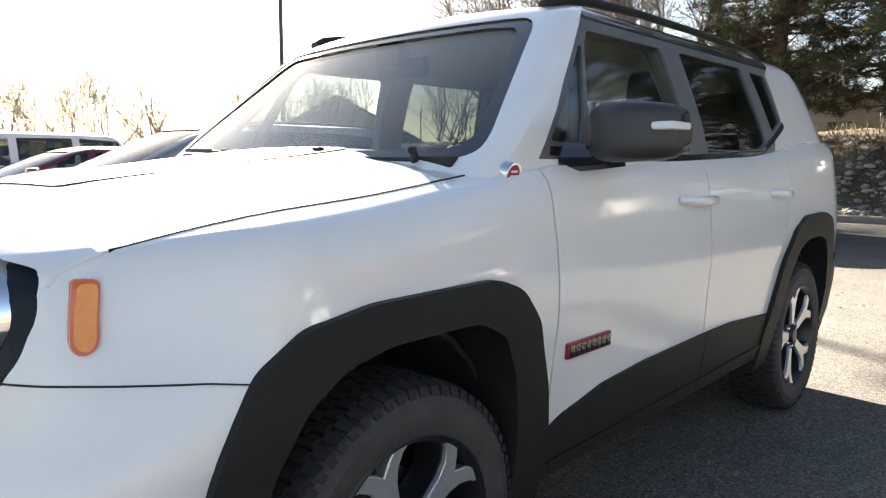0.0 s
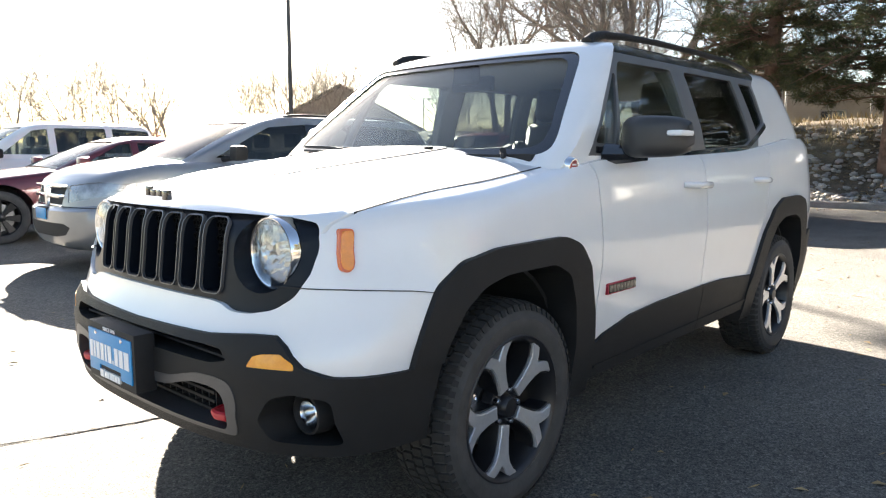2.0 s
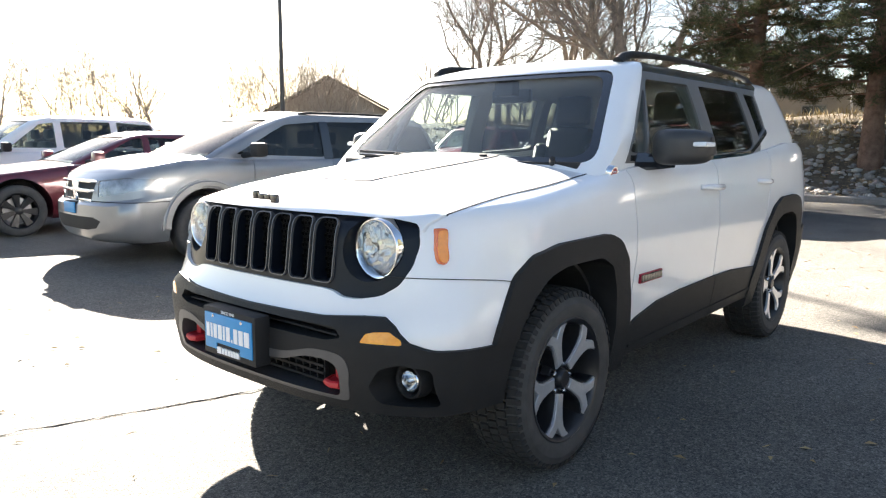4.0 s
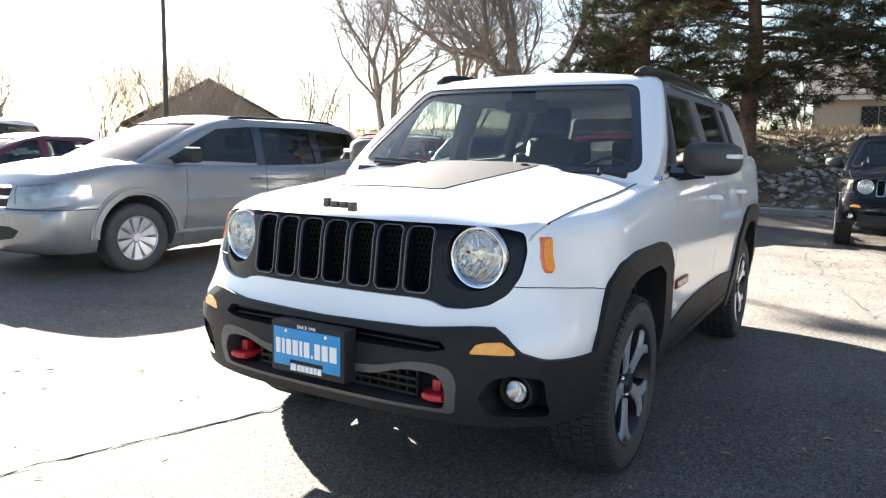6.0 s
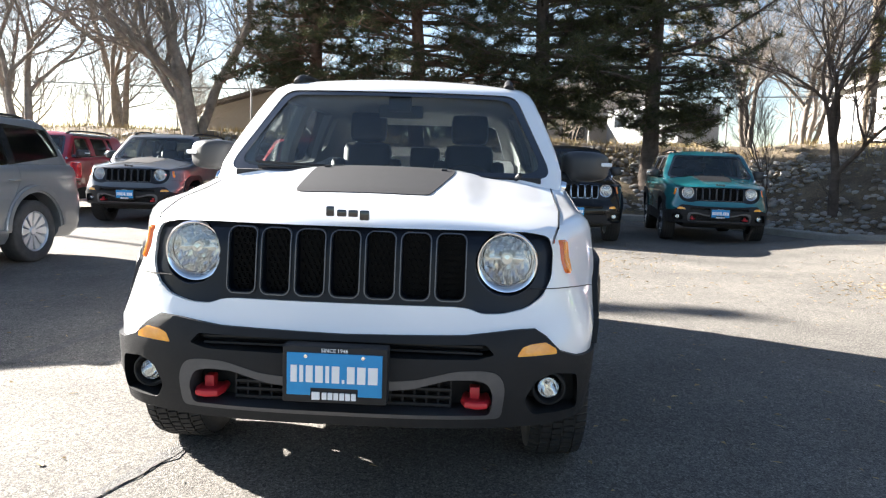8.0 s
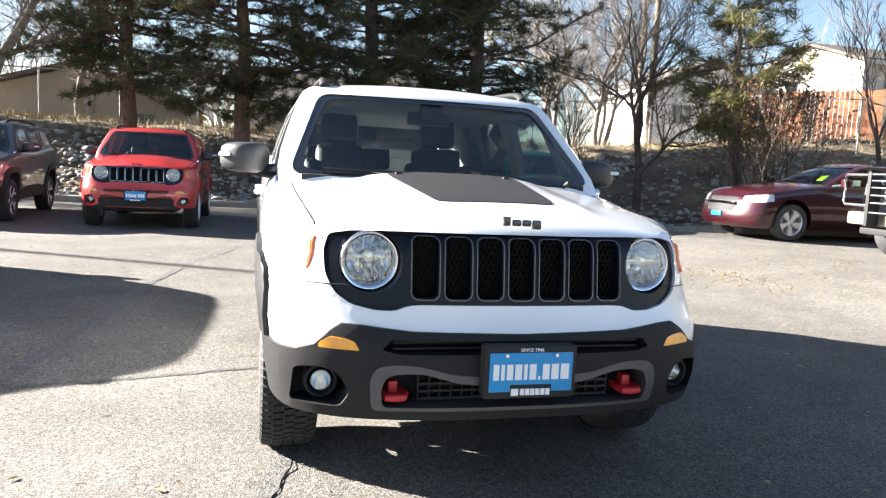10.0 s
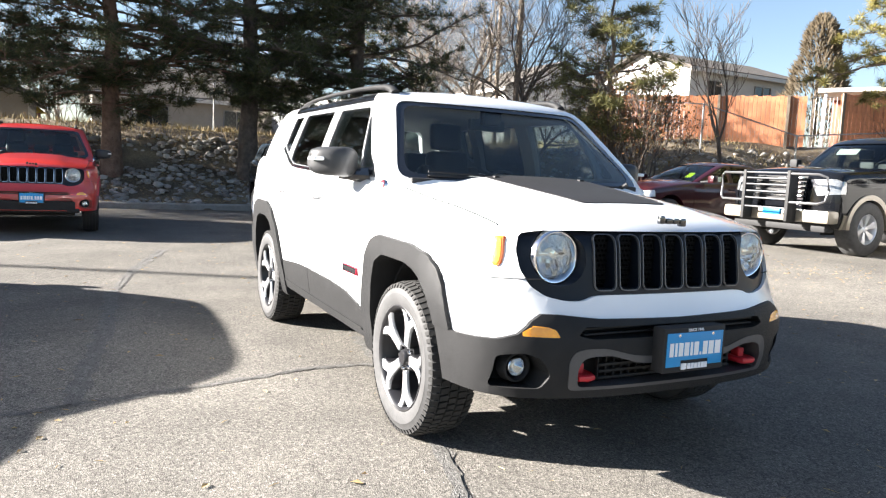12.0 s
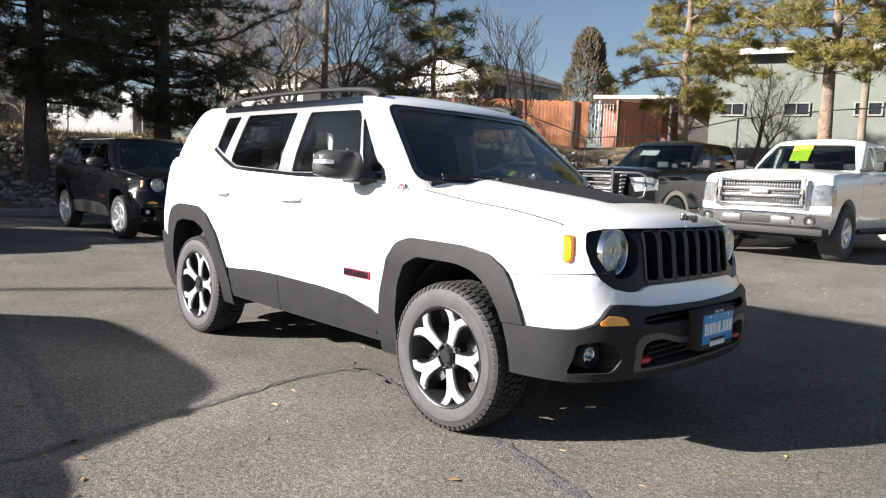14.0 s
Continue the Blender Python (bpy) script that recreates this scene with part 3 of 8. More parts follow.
    for sg in (1, -1):
        lathe([(HEAD[2] + 0.003, 0.55), (HEAD[2] + 0.003, 1.2)], 40, "x", holes, (0, sg * HEAD[0], HEAD[1]))
    part("grille_panel", carve(j_shell(-0.012), ("&", panel_cut), ("-", mesh(slots)), ("-", mesh(holes))), M["grille_black"], car, "satin black panel round headlamps and grille")
    for k in range(-3, 4):
        y = k * 0.1155
        x = j_front(y, 0.88)
        o, i = rounded(y - 0.051, 0.772, y + 0.051, 0.994, 0.027), rounded(y - 0.0475, 0.7755, y + 0.0475, 0.9905, 0.0235)
        rm = carve(j_shell(-0.004), ("&", ring_solid(o, i, "x", x - 0.10, x + 0.1)), ("-", solid([(-1, 0.1), (1, 0.1), (1, 2), (-1, 2)], "x", -4, x - 0.045)))
        part("grille_ring", rm, M["ring_grey"], car, "grey satin ring round a grille slot")
        bm = box(x - 0.075, x - 0.06, y - 0.047, y + 0.047, 0.776, 0.99)
        rr = 0.0105
        for row in range(11):
            for col in range(-2, 3):
                cy, cz = y + (col + (0.5 if row % 2 else 0)) * rr * 1.78, 0.786 + row * rr * 1.9
                if abs(cy - y) > 0.037:
                    continue
                hx = [(cy + rr * math.cos(math.pi / 3 * q + math.pi / 6), cz + rr * math.sin(math.pi / 3 * q + math.pi / 6)) for q in range(6)]
                hn = [(cy + 0.78 * rr * math.cos(math.pi / 3 * q + math.pi / 6), cz + 0.78 * rr * math.sin(math.pi / 3 * q + math.pi / 6)) for q in range(6)]
                vo = [bm.verts.new((x - 0.045, *p)) for p in hx]
                vi = [bm.verts.new((x - 0.045, *p)) for p in hn]
                vb = [bm.verts.new((x - 0.06, *p)) for p in hn]
                for q in range(6):
                    bm.faces.new((vo[q], vo[(q + 1) % 6], vi[(q + 1) % 6], vi[q]))
                    bm.faces.new((vi[q], vi[(q + 1) % 6], vb[(q + 1) % 6], vb[q]))
        part("grille_mesh", bm, M["grille_mesh"], car, "black honeycomb grille insert")
    # headlamps
    for sg in (1, -1):
        y, z, r = sg * HEAD[0], HEAD[1], HEAD[2]
        x = j_front(y, z) - 0.046
        # wide bezel, broader below than above
        bm, loops, seg = bmesh.new(), [], 48
        for rr, dx, dz in ((r, -0.075, 0.0), (r, 0.002, 0.0), (r - 0.004, 0.008, 0.0), (r - 0.009, 0.007, 0.001), (r - 0.021, -0.010, 0.006), (r - 0.023, -0.05, 0.006)):
            loops.append([bm.verts.new((x + dx, y + rr * math.cos(2 * math.pi * i / seg), z + dz + rr * math.sin(2 * math.pi * i / seg))) for i in range(seg)])
        for p, q in zip(loops, loops[1:]):
            for i in range(seg):
                bm.faces.new((p[i], q[i], q[(i + 1) % seg], p[(i + 1) % seg]))
        bmesh.ops.recalc_face_normals(bm, faces=bm.faces)
        lamp = part("headlamp", smooth(bm, 40), M["chrome"], car, "round clear headlamp with a broad chrome bezel")
        # reflector bowl cut into upright flutes
        bm, rad, cols, rows = bmesh.new(), r - 0.022, 22, 7
        net = []
        for i in range(cols + 1):
            u = -1 + 2 * i / cols
            half = math.sqrt(max(0.0, 1 - u * u))
            line = []
            for j in range(rows + 1):
                w = (-1 + 2 * j / rows) * half
                dx = -0.014 - 0.055 * (1 - u * u - w * w) + (0.007 if i % 2 else -0.007) * half + (0.006 if (j + i // 2) % 3 == 0 else 0.0) * half
                line.append(bm.verts.new((x + dx, y + rad * u, z + 0.006 + rad * w)))
            net.append(line)
        for p, q in zip(net, net[1:]):
            for j in range(rows):
                bm.faces.new((p[j], q[j], q[j + 1], p[j + 1]))
        bmesh.ops.remove_doubles(bm, verts=bm.verts, dist=1e-5)
        part("reflector", bm, M["reflector"], lamp)
        part("bulb_shield", smooth(lathe([(0.0, -0.012), (0.016, -0.014), (0.021, -0.022), (0.023, -0.06), (0.0, -0.06)], 24, "x", None, (x, y, z + 0.008))), M["chrome"], lamp)
        part("bulb_bar", smooth(box(x - 0.06, x - 0.022, y - rad * 0.75, y + rad * 0.75, z + 0.005, z + 0.017, 0.004)), M["reflector"], lamp)
        lens = part("lens", smooth(lathe([(r - 0.006, 0.004), (r - 0.03, 0.012), (r - 0.055, 0.016), (0.03, 0.019), (0.0, 0.0195), (0.0, 0.0165), (0.03, 0.016), (r - 0.055, 0.013), (r - 0.03, 0.009), (r - 0.006, 0.001)], 40, "x", None, (x, y, z))), M["clear_lens"], lamp)
        lens.visible_shadow = False
        # fog lamp
        y, z, r = sg * FOG[0], FOG[1], FOG[2]
        x = j_front(y, z) - 0.055
        fog = part("fog_lamp", smooth(lathe([(r, -0.04), (r, 0.003), (r - 0.003, 0.006), (r - 0.006, 0.0), (r - 0.008, -0.01), (0.012, -0.028), (0.0, -0.03), (0.0, -0.04), (r, -0.04)], 32, "x", None, (x, y, z))), M["chrome"], car, "small round clear fog lamp")
        lens = part("lens", smooth(lathe([(r - 0.005, 0.0), (0.02, 0.006), (0.0, 0.008), (0.0, 0.006), (0.02, 0.004), (r - 0.005, -0.002)], 24, "x", None, (x, y, z))), M["clear_lens"], fog)
        lens.visible_shadow = False
        part("fog_lamp_cup", smooth(lathe([(r + 0.004, -0.04), (r + 0.008, 0.006), (r + 0.014, 0.014), (r + 0.020, 0.012), (r + 0.026, -0.04)], 32, "x", None, (x, y, z))), M["black_plastic"], car)
        # turn signal in the bumper
        tp = [(sg * 0.572, 0.606), (sg * 0.590, 0.636), (sg * 0.618, 0.645), (sg * 0.668, 0.649), (sg * 0.704, 0.626), (sg * 0.708, 0.609)]
        part("turn_signal", carve(j_shell(0.013), ("&", solid(soften(tp, 0.007), "x", 0.45, 1.3)), ("-", j_shell(-0.01))), M["signal_amber"], car, "amber turn signal lens")
        # side marker on the fender
        mp = [(0.552, 0.958), (0.556, 0.966), (0.574, 0.966), (0.579, 0.958), (0.593, 0.878), (0.589, 0.864), (0.574, 0.862), (0.565, 0.878)]
        lo, hi = (0.4, 1.2) if sg > 0 else (-1.2, -0.4)
        part("side_marker", carve(j_shell(0.0095), ("&", solid(soften(mp, 0.012), "y", lo, hi)), ("-", j_shell(-0.01))), M["amber"], car, "amber side marker lens")
        rim = ring_solid(soften([(px + (0.004 if px > 0.565 else -0.004), pz + (0.006 if pz > 0.92 else -0.006)) for px, pz in mp], 0.014), soften(mp, 0.012), "y", lo, hi)
        part("marker_rim", carve(j_shell(0.007), ("&", rim), ("-", j_shell(-0.01))), M["amber_rim"], car, "darker orange rim of the side marker")
    # greenhouse
    w_front = soften([(-1.395, 1.555), (-0.905, 1.55), (-0.865, 1.505), (-0.745, 1.205), (-1.425, 1.19)], 0.02)
    w_tri = [(-0.826, 1.492), (-0.836, 1.496), (-0.842, 1.488), (-0.722, 1.214), (-0.712, 1.208), (-0.584, 1.212), (-0.578, 1.220)][::-1]
    w_rear = soften([(-2.14, 1.56), (-1.54, 1.558), (-1.575, 1.195), (-2.12, 1.218), (-2.20, 1.245)], 0.02)
    w_q = soften([(-2.24, 1.555), (-2.31, 1.29), (-2.45, 1.345), (-2.425, 1.55)], 0.02)
    screen = soften([(-0.61, 1.592), (0.61, 1.592), (0.768, 1.20), (0.73, 1.165), (-0.73, 1.165), (-0.768, 1.20)], 0.06)
    frit = soften([(-0.575, 1.566), (0.575, 1.566), (0.722, 1.225), (0.68, 1.19), (-0.68, 1.19), (-0.722, 1.225)], 0.06)
    back = soften([(-0.56, 1.55), (0.56, 1.55), (0.66, 1.26), (-0.66, 1.26)], 0.05)
    sides = [both(w, 0.42, 1.2) for w in (w_front, w_tri, w_rear, w_q)]
    scr, scr_in = solid(screen, "x", -1.12, 0.3), solid(frit, "x", -1.12, 0.3)
    bck = solid(back, "x", -3.6, -2.8)
    dark_zone = solid([(-1.02, 1.8), (-0.99, 1.65), (-0.91, 1.60), (-0.858, 1.548), (-0.70, 1.385), (-0.545, 1.205), (-0.52, 1.165), (-2.28, 1.165), (-2.34, 1.275), (-2.475, 1.335), (-2.455, 1.56), (-2.56, 1.62), (-2.60, 1.8)], "y", -1.2, 1.2)
    hollow = g_shell(-0.045)
    frame_me = carve(g_shell(0.0), ("-", hollow), ("-", scr), ("-", bck), *[("-", s) for s in sides])
    part("cab_frame", carve(frame_me.copy(), ("-", dark_zone)), white, car)
    above = [(-4, 1.588), (1, 1.588), (1, 2.2), (-4, 2.2)]
    part("roof", carve(frame_me.copy(), ("&", dark_zone), ("&", solid(above, "y", -2, 2))), M["gloss_black"], car, "gloss black roof")
    for lo, hi in ((0.0, 2.0), (-2.0, 0.0)):
        part("window_surround", carve(frame_me.copy(), ("&", dark_zone), ("-", solid(above, "y", -2, 2)), ("&", solid([(-4, 0.5), (1, 0.5), (1, 2), (-4, 2)], "y", lo, hi))), M["pillar"], car, "satin black window surround")
    part("screen_border", carve(g_shell(-0.004), ("-", g_shell(-0.014)), ("&", scr), ("-", scr_in)), M["gloss_black"], car)
    part("headliner", carve(g_shell(-0.047), ("-", g_shell(-0.056)), ("-", scr), ("-", bck), *[("-", s) for s in sides]), M["headliner"], car, "grey cloth headliner and pillar trim")
    def pane(name, cutter, material):
        p = part(name, carve(g_shell(-0.009), ("-", g_shell(-0.014)), ("&", cutter)), material, car)
        p.visible_shadow = False
    pane("windscreen", scr_in, M["glass"])
    pane("rear_window", bck, M["glass_dark"])
    for w, m in ((w_front, "glass"), (w_tri, "glass"), (w_rear, "glass_dark"), (w_q, "glass_dark")):
        for lo, hi in ((0.4, 1.2), (-1.2, -0.4)):
            pane("side_window", solid(w, "y", lo, hi), M[m])
    # belt moulding
    belt = [(-0.57, 1.185), (-1.43, 1.172), (-2.12, 1.2), (-2.30, 1.262), (-2.47, 1.33)]
    for lo, hi in ((0.4, 1.2), (-1.2, -0.4)):
        part("belt_moulding", carve(g_shell(0.006), ("&", solid([(x, z + 0.014) for x, z in belt] + [(x, z - 0.010) for x, z in belt[::-1]], "y", lo, hi)), ("-", hollow)), M["gloss_black"], car)
    # cowl, wipers
    bm = box(-0.60, -0.30, -0.72, 0.72, 1.12, 1.172, 0.01)
    part("cowl", smooth(bm), M["dark"], car)
    for y0, y1, sink in ((-0.62, -0.05, 0.006), (0.02, 0.60, 0.034)):
        pts = [(-0.295 - 0.10 * (y0 + (y1 - y0) * i / 6) ** 2 + sink, y0 + (y1 - y0) * i / 6, 1.212 - sink - 0.016 * (i / 6)) for i in range(7)]
        bm = tube(pts, 0.007, 6)
        tube([(p[0] + 0.008, p[1], p[2] - 0.018) for p in pts], 0.006, 6, bm)
        tube([pts[-1], (pts[-1][0] + 0.03, pts[-1][1] + 0.02, 1.185)], 0.012, 8, bm)
        part("wiper", smooth(bm), M["dark"], car)
    # matt decal on the hood
    dec = soften([(0.435, 0.235), (0.445, -0.235), (0.40, -0.255), (-0.18, -0.32), (-0.34, -0.32), (-0.34, 0.32), (-0.18, 0.32), (0.40, 0.255)], 0.09)
    part("hood_decal", swell(carve(j_shell(0.003), ("&", solid(dec, "z", 0.9, 1.5)), ("-", j_shell(-0.004)))), M["decal"], car, "matt black hood decal")
    for y in (-0.27, 0.27):
        part("washer_nozzle", smooth(box(-0.26, -0.235, y - 0.014, y + 0.014, 1.165, 1.20, 0.004)), M["dark"], car)
    # badges as plain shapes
    bm = bmesh.new()
    for i, (w, h0, h1) in enumerate(((0.028, 1.036, 1.070), (0.033, 1.036, 1.060), (0.033, 1.036, 1.060), (0.033, 1.026, 1.060))):
        y = -0.057 + i * 0.038
        box(0.715, j_front(0, 1.0) - 0.002, y - w / 2, y + w / 2, h0, h1, 0.006, bm)
    part("hood_badge", smooth(bm), M["gloss_black"], car, "dark raised badge of plain blocks")
    for sg in (1, -1):
        me = smooth(lathe([(0.0, 0.002), (0.022, 0.002), (0.024, 0.005), (0.029, 0.005), (0.031, 0.0), (0.031, -0.02), (0.0, -0.02)], 28, "y", None, (0, 0, 0)))
        b = part("round_badge", me, M["chrome"], car, "small round silver-rimmed red badge")
        b.location, b.rotation_euler = (-0.392, sg * 0.836, 1.128), (radians(-14) if sg > 0 else radians(14), 0, 0 if sg > 0 else math.pi)
        part("badge_field", smooth(lathe([(0.0, 0.0045), (0.022, 0.004), (0.022, -0.01), (0.0, -0.01)], 24, "y")), M["red_badge"], b)
        for q in (-0.008, 0.004):
            part("badge_bar", smooth(box(-0.013, 0.013, 0.003, 0.0062, q, q + 0.006, 0.001)), M["plate_white"], b)
        y0, y1 = sorted((sg * 0.88, sg * 0.904))
        d = part("door_badge", smooth(box(-0.77, -0.55, y0, y1, 0.648, 0.69, 0.003)), M["red_badge"], car, "dark red outlined door badge of plain blocks")
        bm = bmesh.new()
        y0, y1 = sorted((sg * 0.89, sg * 0.9062))
        for i in range(8):
            box(-0.765 + i * 0.0264, -0.765 + i * 0.0264 + 0.0235, y0, y1, 0.6525, 0.6855, 0.002, bm)
        part("badge_block", smooth(bm), M["gloss_black"], d)
    # dealer plate: writing kept as plain bars
    pl = part("plate_holder", smooth(box(0.84, 0.905, -0.165, 0.165, 0.462, 0.642, 0.006)), M["dark"], car, "black holder with a blue dealer plate")
    part("plate", carve(mesh(box(0.900, 0.909, -0.15, 0.15, 0.487, 0.622, 0.002)), ("-", solid([(-0.075, 0.40), (0.075, 0.40), (0.075, 0.512), (-0.075, 0.512)], "x", 0.8, 1.0))), M["plate_blue"], pl, "blue dealer plate with white bars")
    y = -0.137
    for i, w in enumerate((0.020, 0.012, 0.022, 0.024, 0.012, 0.024, 0.008, 0.024, 0.026, 0.030)):
        part("plate_bar", mesh(box(0.905, 0.911, y, y + w, 0.529, 0.583 if i != 6 else 0.541)), M["plate_white"], pl)
        y += w + 0.0079
    part("plate_mark", mesh(box(0.904, 0.911, -0.07, -0.045, 0.474, 0.498)), M["plate_white"], pl)
    for i in range(6):
        part("plate_mark", mesh(box(0.904, 0.911, -0.038 + i * 0.0185, -0.0235 + i * 0.0185, 0.475, 0.497)), M["plate_white"], pl)
    cu = bpy.data.curves.new("since", "FONT")
    cu.body, cu.size, cu.align_x, cu.extrude = "SINCE 1946", 0.017, "CENTER", 0.001
    tx = new("since", cu)
    dg = bpy.context.evaluated_depsgraph_get()
    me = bpy.data.meshes.new_from_object(tx.evaluated_get(dg))
    bpy.data.objects.remove(tx)
    t = part("plate_text", me, M["plate_white"], pl)
    t.matrix_basis = Matrix(((0, 0, 1, 0.9065), (1, 0, 0, 0), (0, 1, 0, 0.6255), (0, 0, 0, 1)))
    for y in (-0.09, 0.09):
        part("plate_screw", smooth(lathe([(0.0, 0.004), (0.006, 0.003), (0.007, 0.0), (0.007, -0.01), (0.0, -0.01)], 12, "x", None, (0.909, y, 0.612))), M["chrome"], pl)
    # mirrors
    for sg in (1, -1):
        bm = bmesh.new()
        bmesh.ops.create_uvsphere(bm, u_segments=28, v_segments=18, radius=1.0)
        for v in bm.verts:
            p = v.co
            e = 0.55
            q = Vector([math.copysign(abs(c) ** e, c) for c in p])
            x, y, z = q.x * 0.085, q.y * 0.125, q.z * 0.082
            x += 0.03 * (1 - abs(q.y)) if q.x > 0 else 0
            x -= 0.05 * max(0, q.y * 1.0) if q.x > 0 else 0
            z *= 1 - 0.12 * (q.y + 1) / 2
            v.co = Vector((-0.735 + x, sg * (0.985 + y), 1.235 + z))
        if sg < 0:
            bmesh.ops.reverse_faces(bm, faces=bm.faces)
        mir = part("wing_mirror", smooth(bm, 60), M["mirror_shell"], car, "black wing mirror with a clear signal lens")
        y0, y1 = sorted((sg * 1.04, sg * 1.1115))
        part("mirror_signal", smooth(box(-0.775, -0.668, y0, y1, 1.236, 1.257, 0.008)), M["plate_white"], mir, "clear signal lens")
        part("mirror_arm", smooth(tube([(-0.64, sg * 0.80, 1.17), (-0.70, sg * 0.88, 1.17), (-0.735, sg * 0.95, 1.175)], [0.045, 0.035, 0.03], 10)), M["gloss_black"], mir)
        y0, y1 = sorted((sg * 0.90, sg * 1.08))
        part("mirror_glass", smooth(box(-0.824, -0.818, y0, y1, 1.18, 1.29, 0.002)), M["chrome"], mir)
        # door handles
        for x0, x1, yy in ((-1.46, -1.22, 0.905), (-2.26, -2.08, 0.905)):
            pts = [(x0, sg * (yy - 0.02), 1.03), (x0 + 0.03, sg * (yy + 0.014), 1.032), ((x0 + x1) / 2, sg * (yy + 0.02), 1.034), (x1 - 0.03, sg * (yy + 0.014), 1.036), (x1, sg * (yy - 0.02), 1.037)]
            bm = tube(pts, [0.012, 0.016, 0.0165, 0.016, 0.012], 10)
            part("door_handle", smooth(bm, 60), white, car)
        # roof rail
        rail = [(-0.90, 1.635), (-0.94, 1.662), (-1.02, 1.682), (-1.2, 1.695), (-1.5, 1.705), (-2.0, 1.707), (-2.45, 1.698), (-2.66, 1.680), (-2.80, 1.64)]
        bm = tube([(x, sg * (0.575 + 0.01 * (z - 1.6)), z) for x, z in rail], [0.028, 0.024, 0.019, 0.016, 0.0145, 0.0145, 0.0145, 0.017, 0.024], 10)
        part("roof_rail", smooth(bm, 60), M["black_plastic"], car, "raised dark roof rail")
    # wheels
    for x in (0.0, -2.57):
        for sg in (1, -1):
            wheel(car, x, sg * 0.775, sg, (0.07 if sg > 0 else 0.628) if x == 0.0 else 0.33 - 0.4 * sg)
    # underside and wheel wells
    part("underbody", smooth(box(-3.1, 0.50, -0.56, 0.56, 0.27, 0.62, 0.03)), M["under"], car)
    for x in (0.03, -2.57):
        for sg in (1, -1):
            y0, y1 = sorted((sg * 0.45, sg * 0.79))
            bm = bmesh.new()
            arc = [(x + 0.41 * math.cos(t), 0.40 + 0.425 * math.sin(t)) for t in [math.pi * i / 14 for i in range(15)]]
            arc2 = [(px + (px - x) * 0.03, pz + 0.012) for px, pz in arc]
            prism(arc + arc2[::-1], "y", y0, y1, bm)
            box(x - 0.42, x + 0.42, sg * 0.45 - 0.01, sg * 0.45 + 0.01, 0.3, 0.83, 0, bm)
            part("wheel_well", bm, M["under"], car)
    # cabin
    part("cabin_tub", smooth(carve(mesh(box(-3.04, -0.445, -0.755, 0.755, 0.56, 1.16, 0.0)), ("-", solid([(-2.98, -0.72), (-0.47, -0.72), (-0.47, 0.72), (-2.98, 0.72)], "z", 0.60, 2)))), M["dark"], car)
    part("dashboard", smooth(carve(mesh(box(-1.05, -0.46, -0.71, 0.71, 0.85, 1.162, 0.05)))), M["dark"], car)
    bm = lathe([(0.182, 0.0), (0.188, 0.012), (0.182, 0.02), (0.172, 0.016), (0.170, 0.006), (0.174, 0.0), (0.182, 0.0)], 40, "x")
    box(-0.01, 0.03, -0.17, 0.17, -0.03, 0.02, 0.01, bm)
    w = part("steering_wheel", smooth(bm), M["dark"], car)
    w.location, w.rotation_euler = (-1.16, 0.36, 1.06), (0, radians(-22), 0)
    for y in (-0.36, 0.36):
        seat = part("front_seat", smooth(box(-1.95, -1.45, y - 0.25, y + 0.25, 0.62, 0.80, 0.05)), M["seat"], car, "black leather front seat")
        bm = box(-0.07, 0.07, -0.17, 0.17, 0.0, 0.62, 0.06)
        for q in (-1, 1):
            box(-0.05, 0.085, min(q * 0.15, q * 0.25), max(q * 0.15, q * 0.25), 0.02, 0.50, 0.045, bm)
        b = part("backrest", smooth(bm, 60), M["seat"], seat)
        b.location, b.rotation_euler = (-1.92, y, 0.76), (0, radians(-14), 0)
        h = part("headrest", smooth(box(-0.05, 0.05, -0.13, 0.13, -0.03, 0.18, 0.048), 60), M["seat"], seat)
        h.location, h.rotation_euler = (-2.07, y, 1.40), (0, radians(-10), 0)
    bench = part("rear_bench", smooth(box(-2.75, -2.45, -0.66, 0.66, 0.66, 1.18, 0.07)), M["seat"], car)
    for y in (-0.42, 0.0, 0.42):
        part("headrest", smooth(box(-2.76, -2.66, y - 0.12, y + 0.12, 1.19, 1.36, 0.035)), M["seat"], bench)
    part("inner_mirror", smooth(box(-0.86, -0.82, -0.12, 0.12, 1.46, 1.53, 0.015)), M["dark"], car)
    part("mirror_mount", smooth(box(-0.83, -0.76, -0.06, 0.06, 1.49, 1.58, 0.02)), M["dark"], car)
    return car


hero = jeep()


# ---- other vehicles ----
RISE = 0.19   # the far side of the aisle lies this much higher


def lie(x, y):
    """Height of the asphalt: it climbs gently towards the trucks."""
    u, v = min(1.0, max(0.0, (y - 4.4) / 2.8)), min(1.0, max(0.0, (x + 11.4) / 2.0))
    return RISE * u * u * (3 - 2 * u) * v * v * (3 - 2 * v)


M["silver"] = mat("silver_paint", (0.25, 0.257, 0.268), 0.32, metal=0.45, coat=1.0, vary=0.03, scale=8)
M["maroon"] = mat("maroon_paint", (0.11, 0.012, 0.02), 0.3, metal=0.3, coat=1.0, vary=0.06, scale=8)
M["wine"] = mat("wine_red_paint", (0.042, 0.005, 0.009), 0.3, metal=0.3, coat=1.0, vary=0.06, scale=8)
M["red"] = mat("orange_red_paint", (0.50, 0.032, 0.028), 0.3, coat=1.0, vary=0.04, scale=8)
M["deep_red"] = mat("deep_red_paint", (0.34, 0.014, 0.028), 0.3, coat=1.0, vary=0.05, scale=8)
M["teal"] = mat("teal_paint", (0.007, 0.125, 0.145), 0.3, metal=0.25, coat=1.0, vary=0.05, scale=8)
